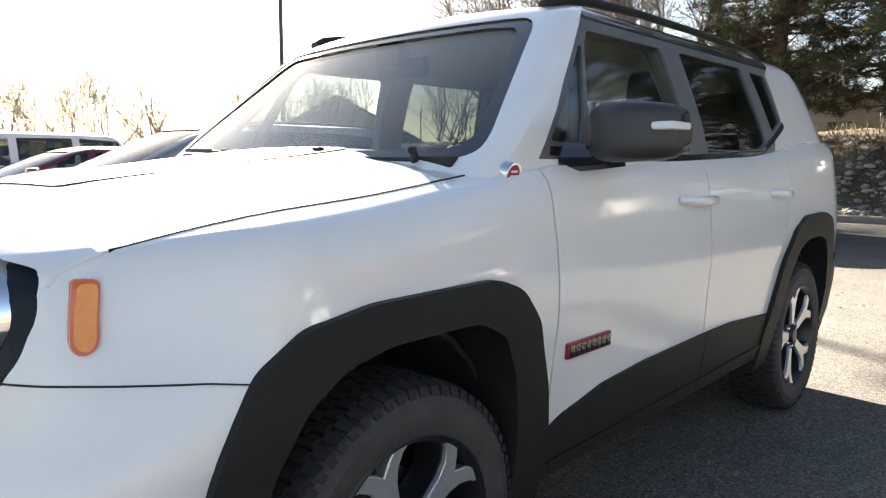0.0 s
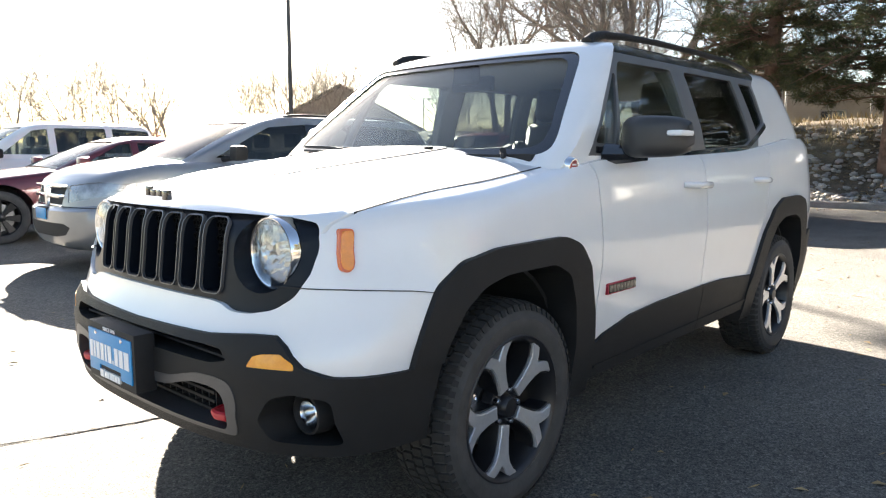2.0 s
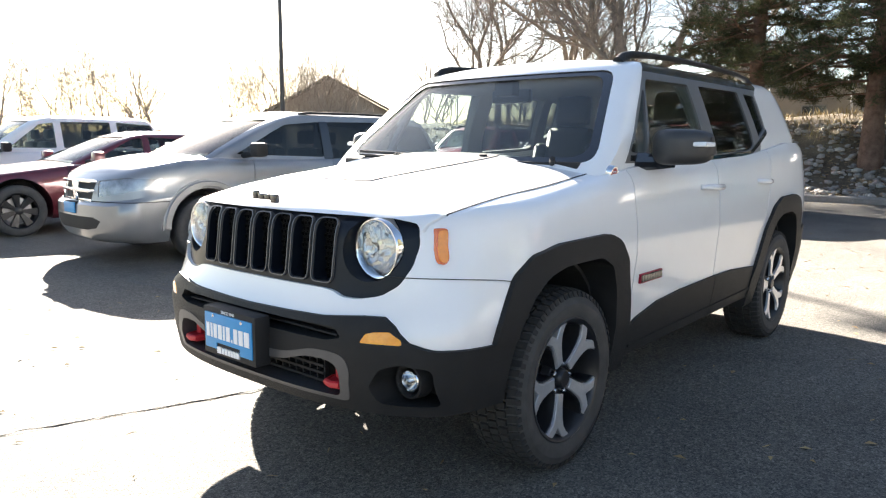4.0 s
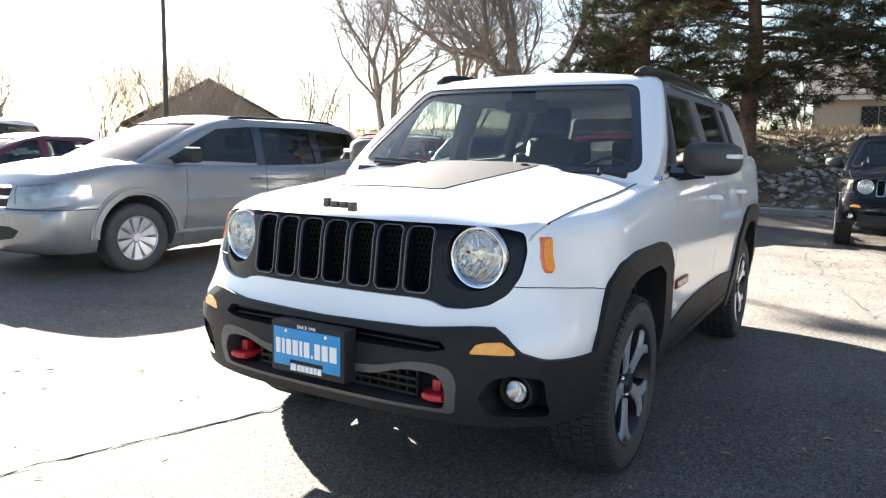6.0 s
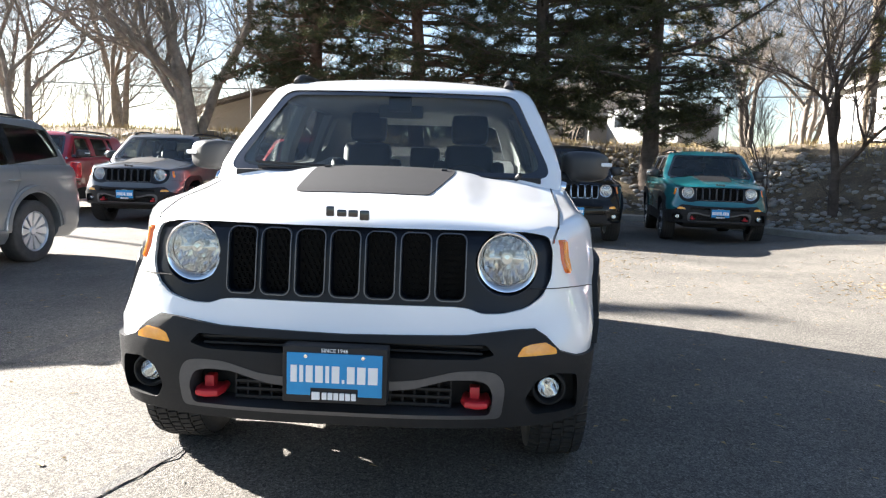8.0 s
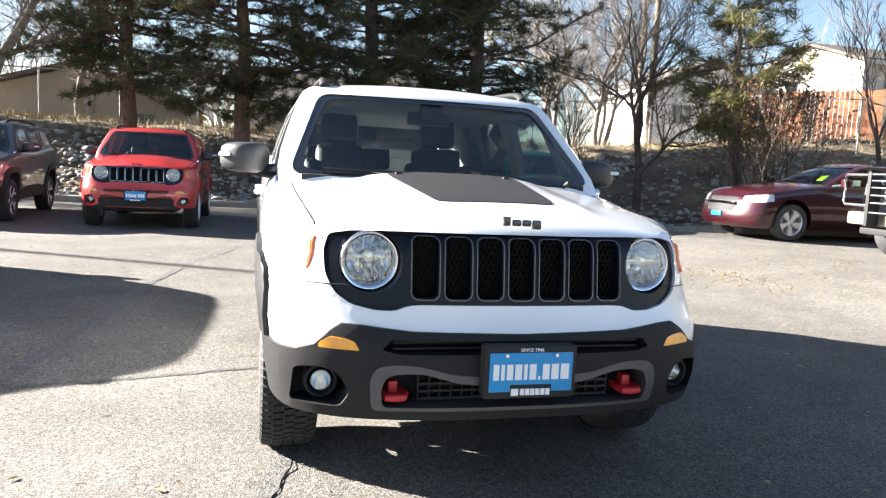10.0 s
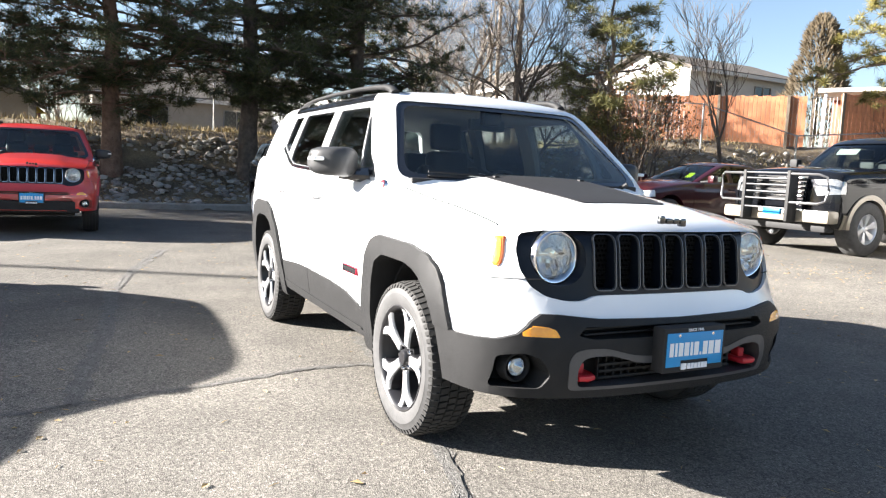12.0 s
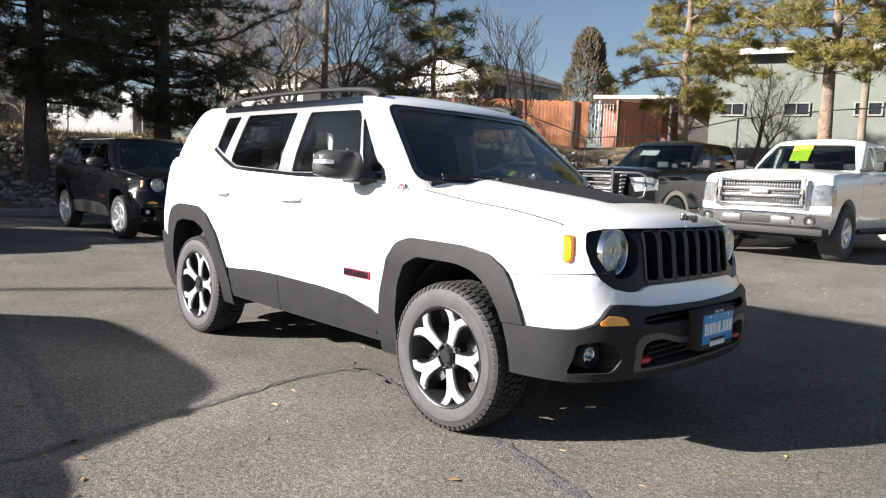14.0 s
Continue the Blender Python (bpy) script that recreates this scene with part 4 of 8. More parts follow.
M["dark_grey"] = mat("dark_grey_paint", (0.10, 0.105, 0.11), 0.32, metal=0.3, coat=1.0, vary=0.05, scale=8)
M["black_paint"] = mat("black_car_paint", (0.005, 0.0055, 0.007), 0.09, spec=0.3, coat=0.0, vary=0.1, scale=8)
M["plain_white"] = mat("truck_white_paint", (0.78, 0.78, 0.77), 0.32, coat=0.8, vary=0.02, scale=8)
M["tan_trim"] = mat("tan_two_tone_paint", (0.25, 0.215, 0.165), 0.35, metal=0.2, coat=0.8, vary=0.05, scale=8)
M["yellow_card"] = mat("yellow_card", (0.62, 0.9, 0.03), 0.6, vary=0.05, scale=20)
M["glass_mid"] = glass("tinted_glass", (0.66, 0.70, 0.69))
M["tail_red"] = mat("red_tail_lens", (0.45, 0.01, 0.015), 0.15, coat=1.0, vary=0.05, scale=20)


def road_wheel(parent, x, y, side, r, rim, spokes, material, width=0.11, spin=0.3, wide=1.0):
    """A plain road wheel; parts share one set of meshes per size."""
    key = (r, rim, spokes, width, wide)
    if key not in WHEELS:
        ty = smooth(lathe([(rim, -width), (rim + 0.02, -width * 1.08), (r * 0.9, -width * 1.1), (r, -width * 0.8), (r, width * 0.8), (r * 0.97, width * 0.98), (r * 0.9, width * 1.1), (rim + 0.02, width * 1.08), (rim, width), (rim, -width)], 56), 50)
        bm = lathe([(rim * 0.9, -width), (rim, -width), (rim, width * 0.95), (rim * 0.97, width * 1.02), (rim * 0.93, width * 0.9), (rim * 0.9, 0.0), (rim * 0.9, -width)], 56)
        rm = smooth(bm, 40)
        bm = bmesh.new()
        a, f = math.pi / spokes, 5 / spokes * wide
        pts = [(rim * 0.16, -rim * 0.16 * math.tan(a)), (rim * 0.5, -rim * 0.17 * f), (rim * 0.94, -rim * 0.30 * f), (rim * 0.94, rim * 0.30 * f), (rim * 0.5, rim * 0.17 * f), (rim * 0.16, rim * 0.16 * math.tan(a))]
        o = [bm.verts.new((p, width * (0.62 + 0.25 * p / rim), q)) for p, q in pts]
        i = [bm.verts.new((p, width * 0.2, q * 1.1)) for p, q in pts]
        bm.faces.new(o)
        for j in range(6):
            bm.faces.new((o[j], i[j], i[(j + 1) % 6], o[(j + 1) % 6]))
        bmesh.ops.recalc_face_normals(bm, faces=bm.faces)
        bmesh.ops.bevel(bm, geom=[e for e in bm.edges if all(v.co.y > width * 0.5 for v in e.verts)], offset=0.005, segments=2, affect="EDGES")
        sp = smooth(bm, 30)
        hb = smooth(lathe([(0.0, width * 0.8), (rim * 0.16, width * 0.78), (rim * 0.24, width * 0.62), (rim * 0.26, width * 0.2), (0.0, width * 0.2)], 28), 40)
        dk = smooth(lathe([(0.0, 0.0), (rim * 0.75, 0.0), (rim * 0.75, -0.02), (0.0, -0.02)], 32), 40)
        WHEELS[key] = (ty, rm, sp, hb, dk)
    ty, rm, sp, hb, dk = WHEELS[key]
    w = part("wheel", ty, M["rubber"], parent)
    w.location, w.rotation_euler = (x, y, r), (0, spin, 0 if side > 0 else math.pi)
    def own(name, me):
        o = part(name, me, None, w)
        if not me.materials:
            me.materials.append(material)
        return o
    own("rim", rm)
    for i in range(spokes):
        own("spoke", sp).rotation_euler = (0, 2 * math.pi * i / spokes, 0)
    own("hub_cap", hb)
    part("brake_disc", dk, M["steel"], w)
    return w


WHEELS = {}


def mirrored(half):
    """A front-view polygon from its half with y >= 0, top to bottom."""
    return half + [(-y, z) for y, z in half[::-1] if abs(y) > 1e-6]


def motor_car(name, label, category, c, m):
    """A car from its numbers: c holds the outline, levels, windows and trim."""
    car = thing(name, label, category, m)
    top, crown, low = c["top"], c["crown"], c["low"]
    nf, bow = c.get("nf", 2.6), c.get("bow", 0.14)
    def body(off):
        return shell(c["levels"], lambda x: lerp_table(top, x), low, lambda x: lerp_table(crown, x), off, nf=nf, nr=2.8, bow=bow, domes=(0.06, 0.15, 0.3, 0.5, 0.75))
    def cab(off):
        return shell(c["cab"], lambda x: c["roof"], c["cab_low"], lambda x: c["roof_crown"], off, nf=2.6, nr=2.6, lip=0.45, bow=0.12, domes=(0.06, 0.15, 0.3, 0.5, 0.75))
    wb, r, hw, paint = c["wheelbase"], c["tyre"], c["half_width"], c["paint"]
    def arch(x, rr):
        return [(x + rr * math.cos(math.pi * i / 18), r + 0.02 + rr * math.sin(math.pi * i / 18)) for i in range(19)] + [(x - rr, 0.0), (x + rr, 0.0)]
    cut_a = [solid(arch(x, r + 0.07), "y", -2, 2) for x in (0.0, -wb)]
    x_front, x_rear = max(l[1] for l in c["levels"]), min(l[2] for l in c["levels"])
    hold = []
    def panel_gap(pts):
        hold.append(both([(x - 0.004, z) for x, z in pts] + [(x + 0.004, z) for x, z in pts[::-1]], hw * 0.8, hw * 1.3))
    for pts in c.get("gaps", ()):
        panel_gap(pts)
    fronts = []
    for nm, poly, depth, material, lab in c.get("front", ()):
        fronts.append((nm, solid(soften(poly, 0.015), "x", depth, x_front + 0.3), material, lab))
    cabin = solid(c["cabin"], "y", -hw * 0.82, hw * 0.82)
    trim = c.get("trim")
    steps = [("-", a) for a in cut_a] + [("-", g) for g in hold] + [("-", f[1]) for f in fronts] + [("-", cabin)]
    if trim:
        tz = solid(trim[0], "y", -2, 2)
        part("lower_trim", carve(body(0.006), ("&", tz), *[("-", a) for a in cut_a], *[("-", f[1]) for f in fronts]), trim[1], car)
        steps.append(("-", tz))
    part("body", carve(body(0.0), *steps), paint, car)
    for nm, tool, material, lab in fronts:
        part(nm, carve(body(-0.006), ("&", tool)), material, car, lab)
    for nm, x0, x1, y0, y1, z0, z1, material in c.get("boxes", ()):
        part(nm, smooth(box(x0, x1, y0, y1, z0, z1, min(x1 - x0, y1 - y0, z1 - z0) * 0.25)), material, car)
    # cab with windows
    sides = [solid(soften(w, 0.03), "y", -2, 2) for w in c["windows"]]
    scr = solid(soften(c["screen"], 0.05), "x", c["screen_x"], x_front)
    bck = solid(soften(c["back"], 0.05), "x", x_rear - 0.5, c["back_x"])
    part("cab_frame", carve(cab(0.0), ("-", cab(-0.045)), *[("-", s) for s in sides], ("-", scr), ("-", bck)), paint, car)
    def pane(nm, tool, material):
        part(nm, carve(cab(-0.008), ("-", cab(-0.013)), ("&", tool)), material, car)
    pane("windscreen", scr, M[c.get("screen_glass", "glass_mid")])
    pane("rear_window", bck, M["glass_dark"])
    for i, w in enumerate(c["windows"]):
        for lo, hi in ((0.2, 2), (-2, -0.2)):
            pane("side_window", solid(soften(w, 0.03), "y", lo, hi), M["glass_mid" if (i == 0 and "screen_glass" not in c) or not c.get("privacy") else "glass_dark"])
    for poly in c.get("pillars", ()):
        for lo, hi in ((0.2, 2), (-2, -0.2)):
            part("window_pillar", carve(cab(0.003), ("-", cab(-0.02)), ("&", solid(poly, "y", lo, hi))), M["gloss_black"], car)
    for sg in (1, -1):
        mx, mz = c["mirror"]
        y0, y1 = sorted((sg * (hw + 0.0), sg * (hw + 0.2)))
        part("wing_mirror", smooth(box(mx - 0.09, mx + 0.06, y0 + (0.04 if sg > 0 else 0), y1 - (0 if sg > 0 else 0.04), mz, mz + 0.16, 0.04)), c.get("mirror_paint", paint), car)
        part("mirror_arm", smooth(tube([(mx + 0.05, sg * (hw - 0.14), mz + 0.01), (mx - 0.02, sg * (hw + 0.06), mz + 0.04)], 0.03, 8)), M["dark"], car)
        for x0 in c["handles"]:
            hy = hw - 0.012
            part("door_handle", smooth(tube([(x0, sg * (hy - 0.02), c["handle_z"]), (x0 + 0.04, sg * (hy + 0.02), c["handle_z"]), (x0 + 0.15, sg * (hy + 0.02), c["handle_z"]), (x0 + 0.19, sg * (hy - 0.02), c["handle_z"])], 0.013, 8)), c.get("handle_paint", paint), car)
        for x in (0.0, -wb):
            road_wheel(car, x, sg * (hw - 0.13), sg, r, c["rim"], c["spokes"], c["rim_paint"], c.get("tyre_width", 0.11), 0.35 + x, c.get("spoke_wide", 1.0))
            y0, y1 = sorted((sg * (hw - 0.42), sg * (hw - 0.04)))
            bm = bmesh.new()
            arc = arch(x, r + 0.08)[:19]
            prism(arc + [(px + (px - x) * 0.04, pz + 0.012) for px, pz in arc[::-1]], "y", y0, y1, bm)
            box(x - r - 0.08, x + r + 0.08, sg * (hw - 0.42) - 0.01, sg * (hw - 0.42) + 0.01, r * 0.7, r * 2 + 0.08, 0, bm)
            part("wheel_well", bm, M["under"], car)
    part("underbody", smooth(box(x_rear + 0.25, x_front - 0.2, -hw * 0.66, hw * 0.66, low + 0.02, low + 0.28, 0.03)), M["under"], car)
    fx = c["seat_x"]
    part("dashboard", smooth(box(fx + 0.55, fx + 1.1, -hw * 0.78, hw * 0.78, c["belt"] - 0.25, c["belt"] - 0.01, 0.05)), M["dark"], car)
    part("cabin_floor", smooth(box(min(p[0] for p in c["cabin"]) + 0.02, fx + 0.6, -hw * 0.8, hw * 0.8, c["belt"] - 0.5, c["belt"] - 0.42, 0.01)), M["dark"], car)
    for x in c.get("seats", (fx, fx - 0.95)):
        for y in (-0.36, 0.36):
            s = part("seat", smooth(box(x - 0.14, x + 0.02, y - 0.24, y + 0.24, c["belt"] - 0.5, c["belt"] + 0.16, 0.06)), M["seat"], car)
            part("headrest", smooth(box(x - 0.17, x - 0.07, y - 0.13, y + 0.13, c["belt"] + 0.2, c["belt"] + 0.38, 0.04)), M["seat"], s)
    for y in (0.36,):
        bm = lathe([(0.18, 0.0), (0.186, 0.012), (0.18, 0.022), (0.168, 0.014), (0.18, 0.0)], 32, "x")
        w = part("steering_wheel", smooth(bm), M["dark"], car)
        w.location, w.rotation_euler = (fx + 0.5, y, c["belt"] + 0.0), (0, radians(-24), 0)
    for rail in c.get("rails", ()):
        for sg in (1, -1):
            part("roof_rail", smooth(tube([(x, sg * y, z) for x, y, z in rail], 0.016, 8), 60), M["black_plastic"], car)
    return car


def levels(low, hw, nose, tail, depth=0.2, nose_top=0.0, tail_top=0.0, full=0.04):
    """Body levels from sill to shoulder."""
    out = []
    for v, fw, fn in ((0.0, 0.90, -0.10), (0.10, 0.955, -0.03), (0.25, 0.985, 0.0), (0.42, 1.0, 0.0), (0.58, 1.0, -0.012), (0.72, 0.995, -0.03), (0.84, 0.98, -0.05), (0.92, 0.962, -0.075), (0.97, 0.94, -0.11), (1.0, 0.905, -0.16)):
        out.append((v, nose + fn - nose_top * v, tail - fn * 0.6 + tail_top * v, hw * fw, depth, 0.3))
    return out


def cab_levels(front0, front1, rear0, rear1, w0, w1):
    """Cab levels from the belt to the roof edge, with a curved screen."""
    out = []
    for t in (0.0, 0.2, 0.4, 0.6, 0.8, 0.92, 1.0):
        bulge = math.sin(math.pi * t)
        e = 0.0 if t < 0.9 else (t - 0.9) * 0.7
        out.append((t, front0 + (front1 - front0) * t + 0.05 * bulge - e * 1.2, rear0 + (rear1 - rear0) * t - 0.04 * bulge + e, w0 + (w1 - w0) * t + 0.012 * bulge - e * 0.5, 0.16, 0.22))
    return out


# silver crossover wagon beside the white car
van_c = dict(
    low=0.24, half_width=0.93, wheelbase=2.89, tyre=0.345, rim=0.225, spokes=10, rim_paint=M["alu"], paint=M["silver"],
    nf=3.2, bow=0.10,
    top=[(-4.0, 1.09), (-2.9, 1.08), (-1.4, 1.06), (-0.55, 1.07), (-0.2, 1.085), (0.2, 1.07), (0.6, 1.005), (0.95, 0.915)],
    crown=[(-4.0, 0.03), (-0.6, 0.05), (-0.2, 0.06), (0.4, 0.065), (0.9, 0.05)],
    levels=[(v, n, t, 0.93 * f, 0.36, 0.26) for v, n, t, f in ((0.0, 0.94, -3.80, 0.91), (0.08, 1.02, -3.86, 0.96), (0.2, 1.055, -3.88, 0.985), (0.38, 1.065, -3.88, 1.0), (0.565, 1.06, -3.88, 1.0), (0.595, 1.04, -3.88, 0.995), (0.625, 0.995, -3.87, 0.985), (0.80, 0.975, -3.86, 0.98), (0.90, 0.955, -3.85, 0.972), (0.96, 0.925, -3.83, 0.955), (1.0, 0.87, -3.80, 0.915))],
    cab=cab_levels(0.50, -0.98, -3.86, -3.50, 0.86, 0.69), cab_low=0.90, roof=1.585, roof_crown=0.07, belt=1.04,
    windows=[[(-1.62, 1.515), (-1.12, 1.47), (-0.90, 1.37), (-0.42, 1.13), (-1.62, 1.09)], [(-2.55, 1.525), (-1.74, 1.515), (-1.74, 1.06), (-2.62, 1.08)], [(-3.38, 1.48), (-2.66, 1.52), (-2.72, 1.09), (-3.50, 1.18)]],
    screen=[(-0.58, 1.53), (0.58, 1.53), (0.76, 1.10), (-0.76, 1.10)], screen_x=-1.2, back=[(-0.56, 1.50), (0.56, 1.50), (0.66, 1.12), (-0.66, 1.12)], back_x=-3.2,
    pillars=[[(-1.745, 1.515), (-1.615, 1.517), (-1.615, 1.06), (-1.745, 1.06)], [(-2.665, 1.518), (-2.545, 1.523), (-2.615, 1.08), (-2.725, 1.09)]],
    privacy=True, screen_glass="glass_dark", cabin=[(-0.7, 1.5), (-0.6, 0.6), (-3.6, 0.6), (-3.6, 1.5)], mirror=(-0.55, 1.10), mirror_paint=M["dark"], spoke_wide=1.45, handles=(-1.62, -2.68), handle_z=0.92, seat_x=-1.55, seats=(-1.55, -2.45),
    gaps=[[(-0.52, 0.3), (-0.58, 0.7), (-0.60, 1.1)], [(-1.68, 0.3), (-1.70, 1.15)], [(-2.52, 0.65), (-2.66, 0.9), (-2.70, 1.15)]],
    front=[("grille", [(-0.40, 0.87), (0.40, 0.87), (0.35, 0.66), (-0.35, 0.66)], 0.70, M["dark"], "dark grille"),
           ("lower_grille", [(-0.60, 0.47), (-0.50, 0.505), (0.50, 0.505), (0.60, 0.47), (0.52, 0.395), (0.35, 0.37), (-0.35, 0.37), (-0.52, 0.395)], 0.80, M["dark"], ""),
           ("bumper_seam", [(-0.95, 0.664), (0.95, 0.664), (0.95, 0.655), (-0.95, 0.655)], 0.40, M["dark"], ""),
           ("headlamp", [(0.43, 0.865), (0.80, 0.905), (0.93, 0.885), (0.93, 0.80), (0.80, 0.755), (0.46, 0.70)], 0.46, M["lamp_unit"], "clear angular headlamp"),
           ("headlamp", [(-0.43, 0.865), (-0.80, 0.905), (-0.93, 0.885), (-0.93, 0.80), (-0.80, 0.755), (-0.46, 0.70)], 0.46, M["lamp_unit"], "clear angular headlamp")],
    boxes=[("grille_bar", 0.84, 1.005, -0.37, 0.37, 0.745, 0.785, M["chrome"]), ("grille_post", 0.86, 1.02, -0.035, 0.035, 0.66, 0.865, M["chrome"]), ("grille_bar", 0.84, 0.99, -0.34, 0.34, 0.655, 0.68, M["chrome"]), ("plate_holder", 0.98, 1.068, -0.16, 0.16, 0.52, 0.65, M["dark"]), ("plate", 1.05, 1.076, -0.15, 0.15, 0.53, 0.64, M["plate_blue"]), ("lower_post", 0.92, 1.045, -0.035, 0.035, 0.36, 0.51, M["silver"]), ("grille_bar", 0.84, 0.985, -0.39, 0.39, 0.845, 0.875, M["chrome"]),
           ("side_strip", -2.4, -0.45, 0.915, 0.945, 0.36, 0.40, M["silver"]), ("side_strip", -2.4, -0.45, -0.945, -0.915, 0.36, 0.40, M["silver"]), ("tail_lamp", -3.80, -3.70, 0.80, 0.90, 0.92, 1.12, M["tail_red"]), ("tail_lamp", -3.80, -3.70, -0.90, -0.80, 0.92, 1.12, M["tail_red"])],
    rails=[[(-1.42, 0.56, 1.605), (-1.55, 0.57, 1.622), (-2.4, 0.57, 1.632), (-3.1, 0.56, 1.622), (-3.25, 0.55, 1.59)]])
wagon = motor_car("wagon", "silver-grey crossover wagon parked beside the white SUV", "car", van_c, pose(-1.86, -5.55, 0, 0, 0, -3.2))
for wx in (0.0, -2.89):
    for sg in (1, -1):
        arc = [(wx + 0.415 * math.cos(math.pi * i / 20), 0.365 + 0.415 * math.sin(math.pi * i / 20)) for i in range(21)]
        out = [(wx + (px - wx) * 1.22, 0.365 + (pz - 0.365) * 1.22) for px, pz in arc]
        y0, y1 = sorted((sg * 0.86, sg * 0.957))
        bm = prism(arc + out[::-1], "y", y0, y1)
        bmesh.ops.bevel(bm, geom=[e for e in bm.edges if all(abs(v.co.y) > 0.95 for v in e.verts)], offset=0.022, segments=3, affect="EDGES")
        part("wheel_arch_flare", smooth(bm, 40), M["silver"], wagon)

sedan_c = dict(
    low=0.22, half_width=0.92, wheelbase=2.95, tyre=0.345, rim=0.24, spokes=7, rim_paint=M["rim_black"], paint=M["maroon"],
    top=[(-4.1, 0.98), (-3.4, 0.98), (-1.5, 0.96), (-0.7, 0.94), (-0.2, 0.88), (0.5, 0.80), (0.9, 0.74)],
    crown=[(-4.1, 0.05), (-0.6, 0.06), (0.2, 0.08), (0.9, 0.06)],
    levels=levels(0.22, 0.92, 0.98, -4.05, 0.24, 0.06, 0.05),
    cab=cab_levels(-0.35, -1.55, -3.75, -2.75, 0.82, 0.60), cab_low=0.86, roof=1.39, roof_crown=0.05, belt=0.97,
    windows=[[(-1.80, 1.33), (-1.62, 1.30), (-1.06, 1.01), (-1.80, 1.0)], [(-2.62, 1.30), (-1.90, 1.34), (-1.90, 1.0), (-2.78, 1.02)]],
    screen=[(-0.54, 1.35), (0.54, 1.35), (0.72, 0.96), (-0.72, 0.96)], screen_x=-1.7, back=[(-0.50, 1.34), (0.50, 1.34), (0.66, 1.03), (-0.66, 1.03)], back_x=-2.7,
    cabin=[(-0.9, 1.4), (-0.8, 0.55), (-3.2, 0.55), (-3.2, 1.4)], mirror=(-0.98, 0.97), handles=(-1.82, -2.78), handle_z=0.86, seat_x=-1.75, seats=(-1.75, -2.6),
    gaps=[[(-0.62, 0.3), (-0.66, 0.98)], [(-1.85, 0.3), (-1.86, 1.0)], [(-2.6, 0.6), (-2.80, 1.0)]],
    front=[("grille", [(-0.55, 0.72), (0.55, 0.72), (0.50, 0.62), (-0.50, 0.62)], 0.72, M["dark"], ""), ("lower_grille", [(-0.6, 0.45), (0.6, 0.45), (0.5, 0.32), (-0.5, 0.32)], 0.74, M["dark"], ""),
           ("headlamp", [(0.56, 0.73), (0.9, 0.77), (0.95, 0.72), (0.9, 0.65), (0.58, 0.63)], 0.5, M["hull_lamp"], "clear headlamp"), ("headlamp", [(-0.56, 0.73), (-0.9, 0.77), (-0.95, 0.72), (-0.9, 0.65), (-0.58, 0.63)], 0.5, M["hull_lamp"], "clear headlamp")])
motor_car("sedan", "dark maroon sedan with black wheels parked on asphalt", "car", sedan_c, pose(-1.25, -9.15, 0, 0, 0, -3.0))

suv_c = dict(
    low=0.26, half_width=0.96, wheelbase=3.0, tyre=0.37, rim=0.25, spokes=6, rim_paint=M["alu"], paint=M["plain_white"],
    top=[(-4.1, 1.12), (-0.6, 1.08), (-0.2, 1.04), (0.5, 0.97), (0.9, 0.90)], crown=[(-4.1, 0.03), (-0.6, 0.06), (0.3, 0.09), (0.9, 0.07)],
    levels=levels(0.26, 0.96, 0.96, -3.95, 0.2, 0.04, 0.0), cab=cab_levels(-0.35, -1.35, -3.9, -3.65, 0.88, 0.70), cab_low=1.0, roof=1.70, roof_crown=0.06, belt=1.12,
    windows=[[(-1.75, 1.62), (-1.50, 1.58), (-0.98, 1.17), (-1.75, 1.16)], [(-2.75, 1.64), (-1.87, 1.63), (-1.87, 1.16), (-2.75, 1.18)], [(-3.55, 1.60), (-2.87, 1.64), (-2.87, 1.18), (-3.62, 1.24)]],
    screen=[(-0.60, 1.64), (0.60, 1.64), (0.78, 1.13), (-0.78, 1.13)], screen_x=-1.5, back=[(-0.6, 1.6), (0.6, 1.6), (0.7, 1.2), (-0.7, 1.2)], back_x=-3.3, privacy=True,
    cabin=[(-0.75, 1.6), (-0.7, 0.6), (-3.6, 0.6), (-3.6, 1.6)], mirror=(-0.86, 1.10), mirror_paint=M["dark"], handles=(-1.8, -2.8), handle_z=1.0, seat_x=-1.65,
    gaps=[[(-0.6, 0.4), (-0.62, 1.1)], [(-1.82, 0.4), (-1.82, 1.15)]],
    front=[("grille", [(-0.5, 0.88), (0.5, 0.88), (0.46, 0.64), (-0.46, 0.64)], 0.72, M["dark"], ""), ("headlamp", [(0.54, 0.90), (0.92, 0.92), (0.95, 0.80), (0.56, 0.74)], 0.5, M["chrome"], ""), ("headlamp", [(-0.54, 0.90), (-0.92, 0.92), (-0.95, 0.80), (-0.56, 0.74)], 0.5, M["chrome"], "")])
motor_car("suv", "large white SUV with dark side windows parked in the row", "car", suv_c, pose(-1.3, -12.5, 0, 0, 0, -3.0))

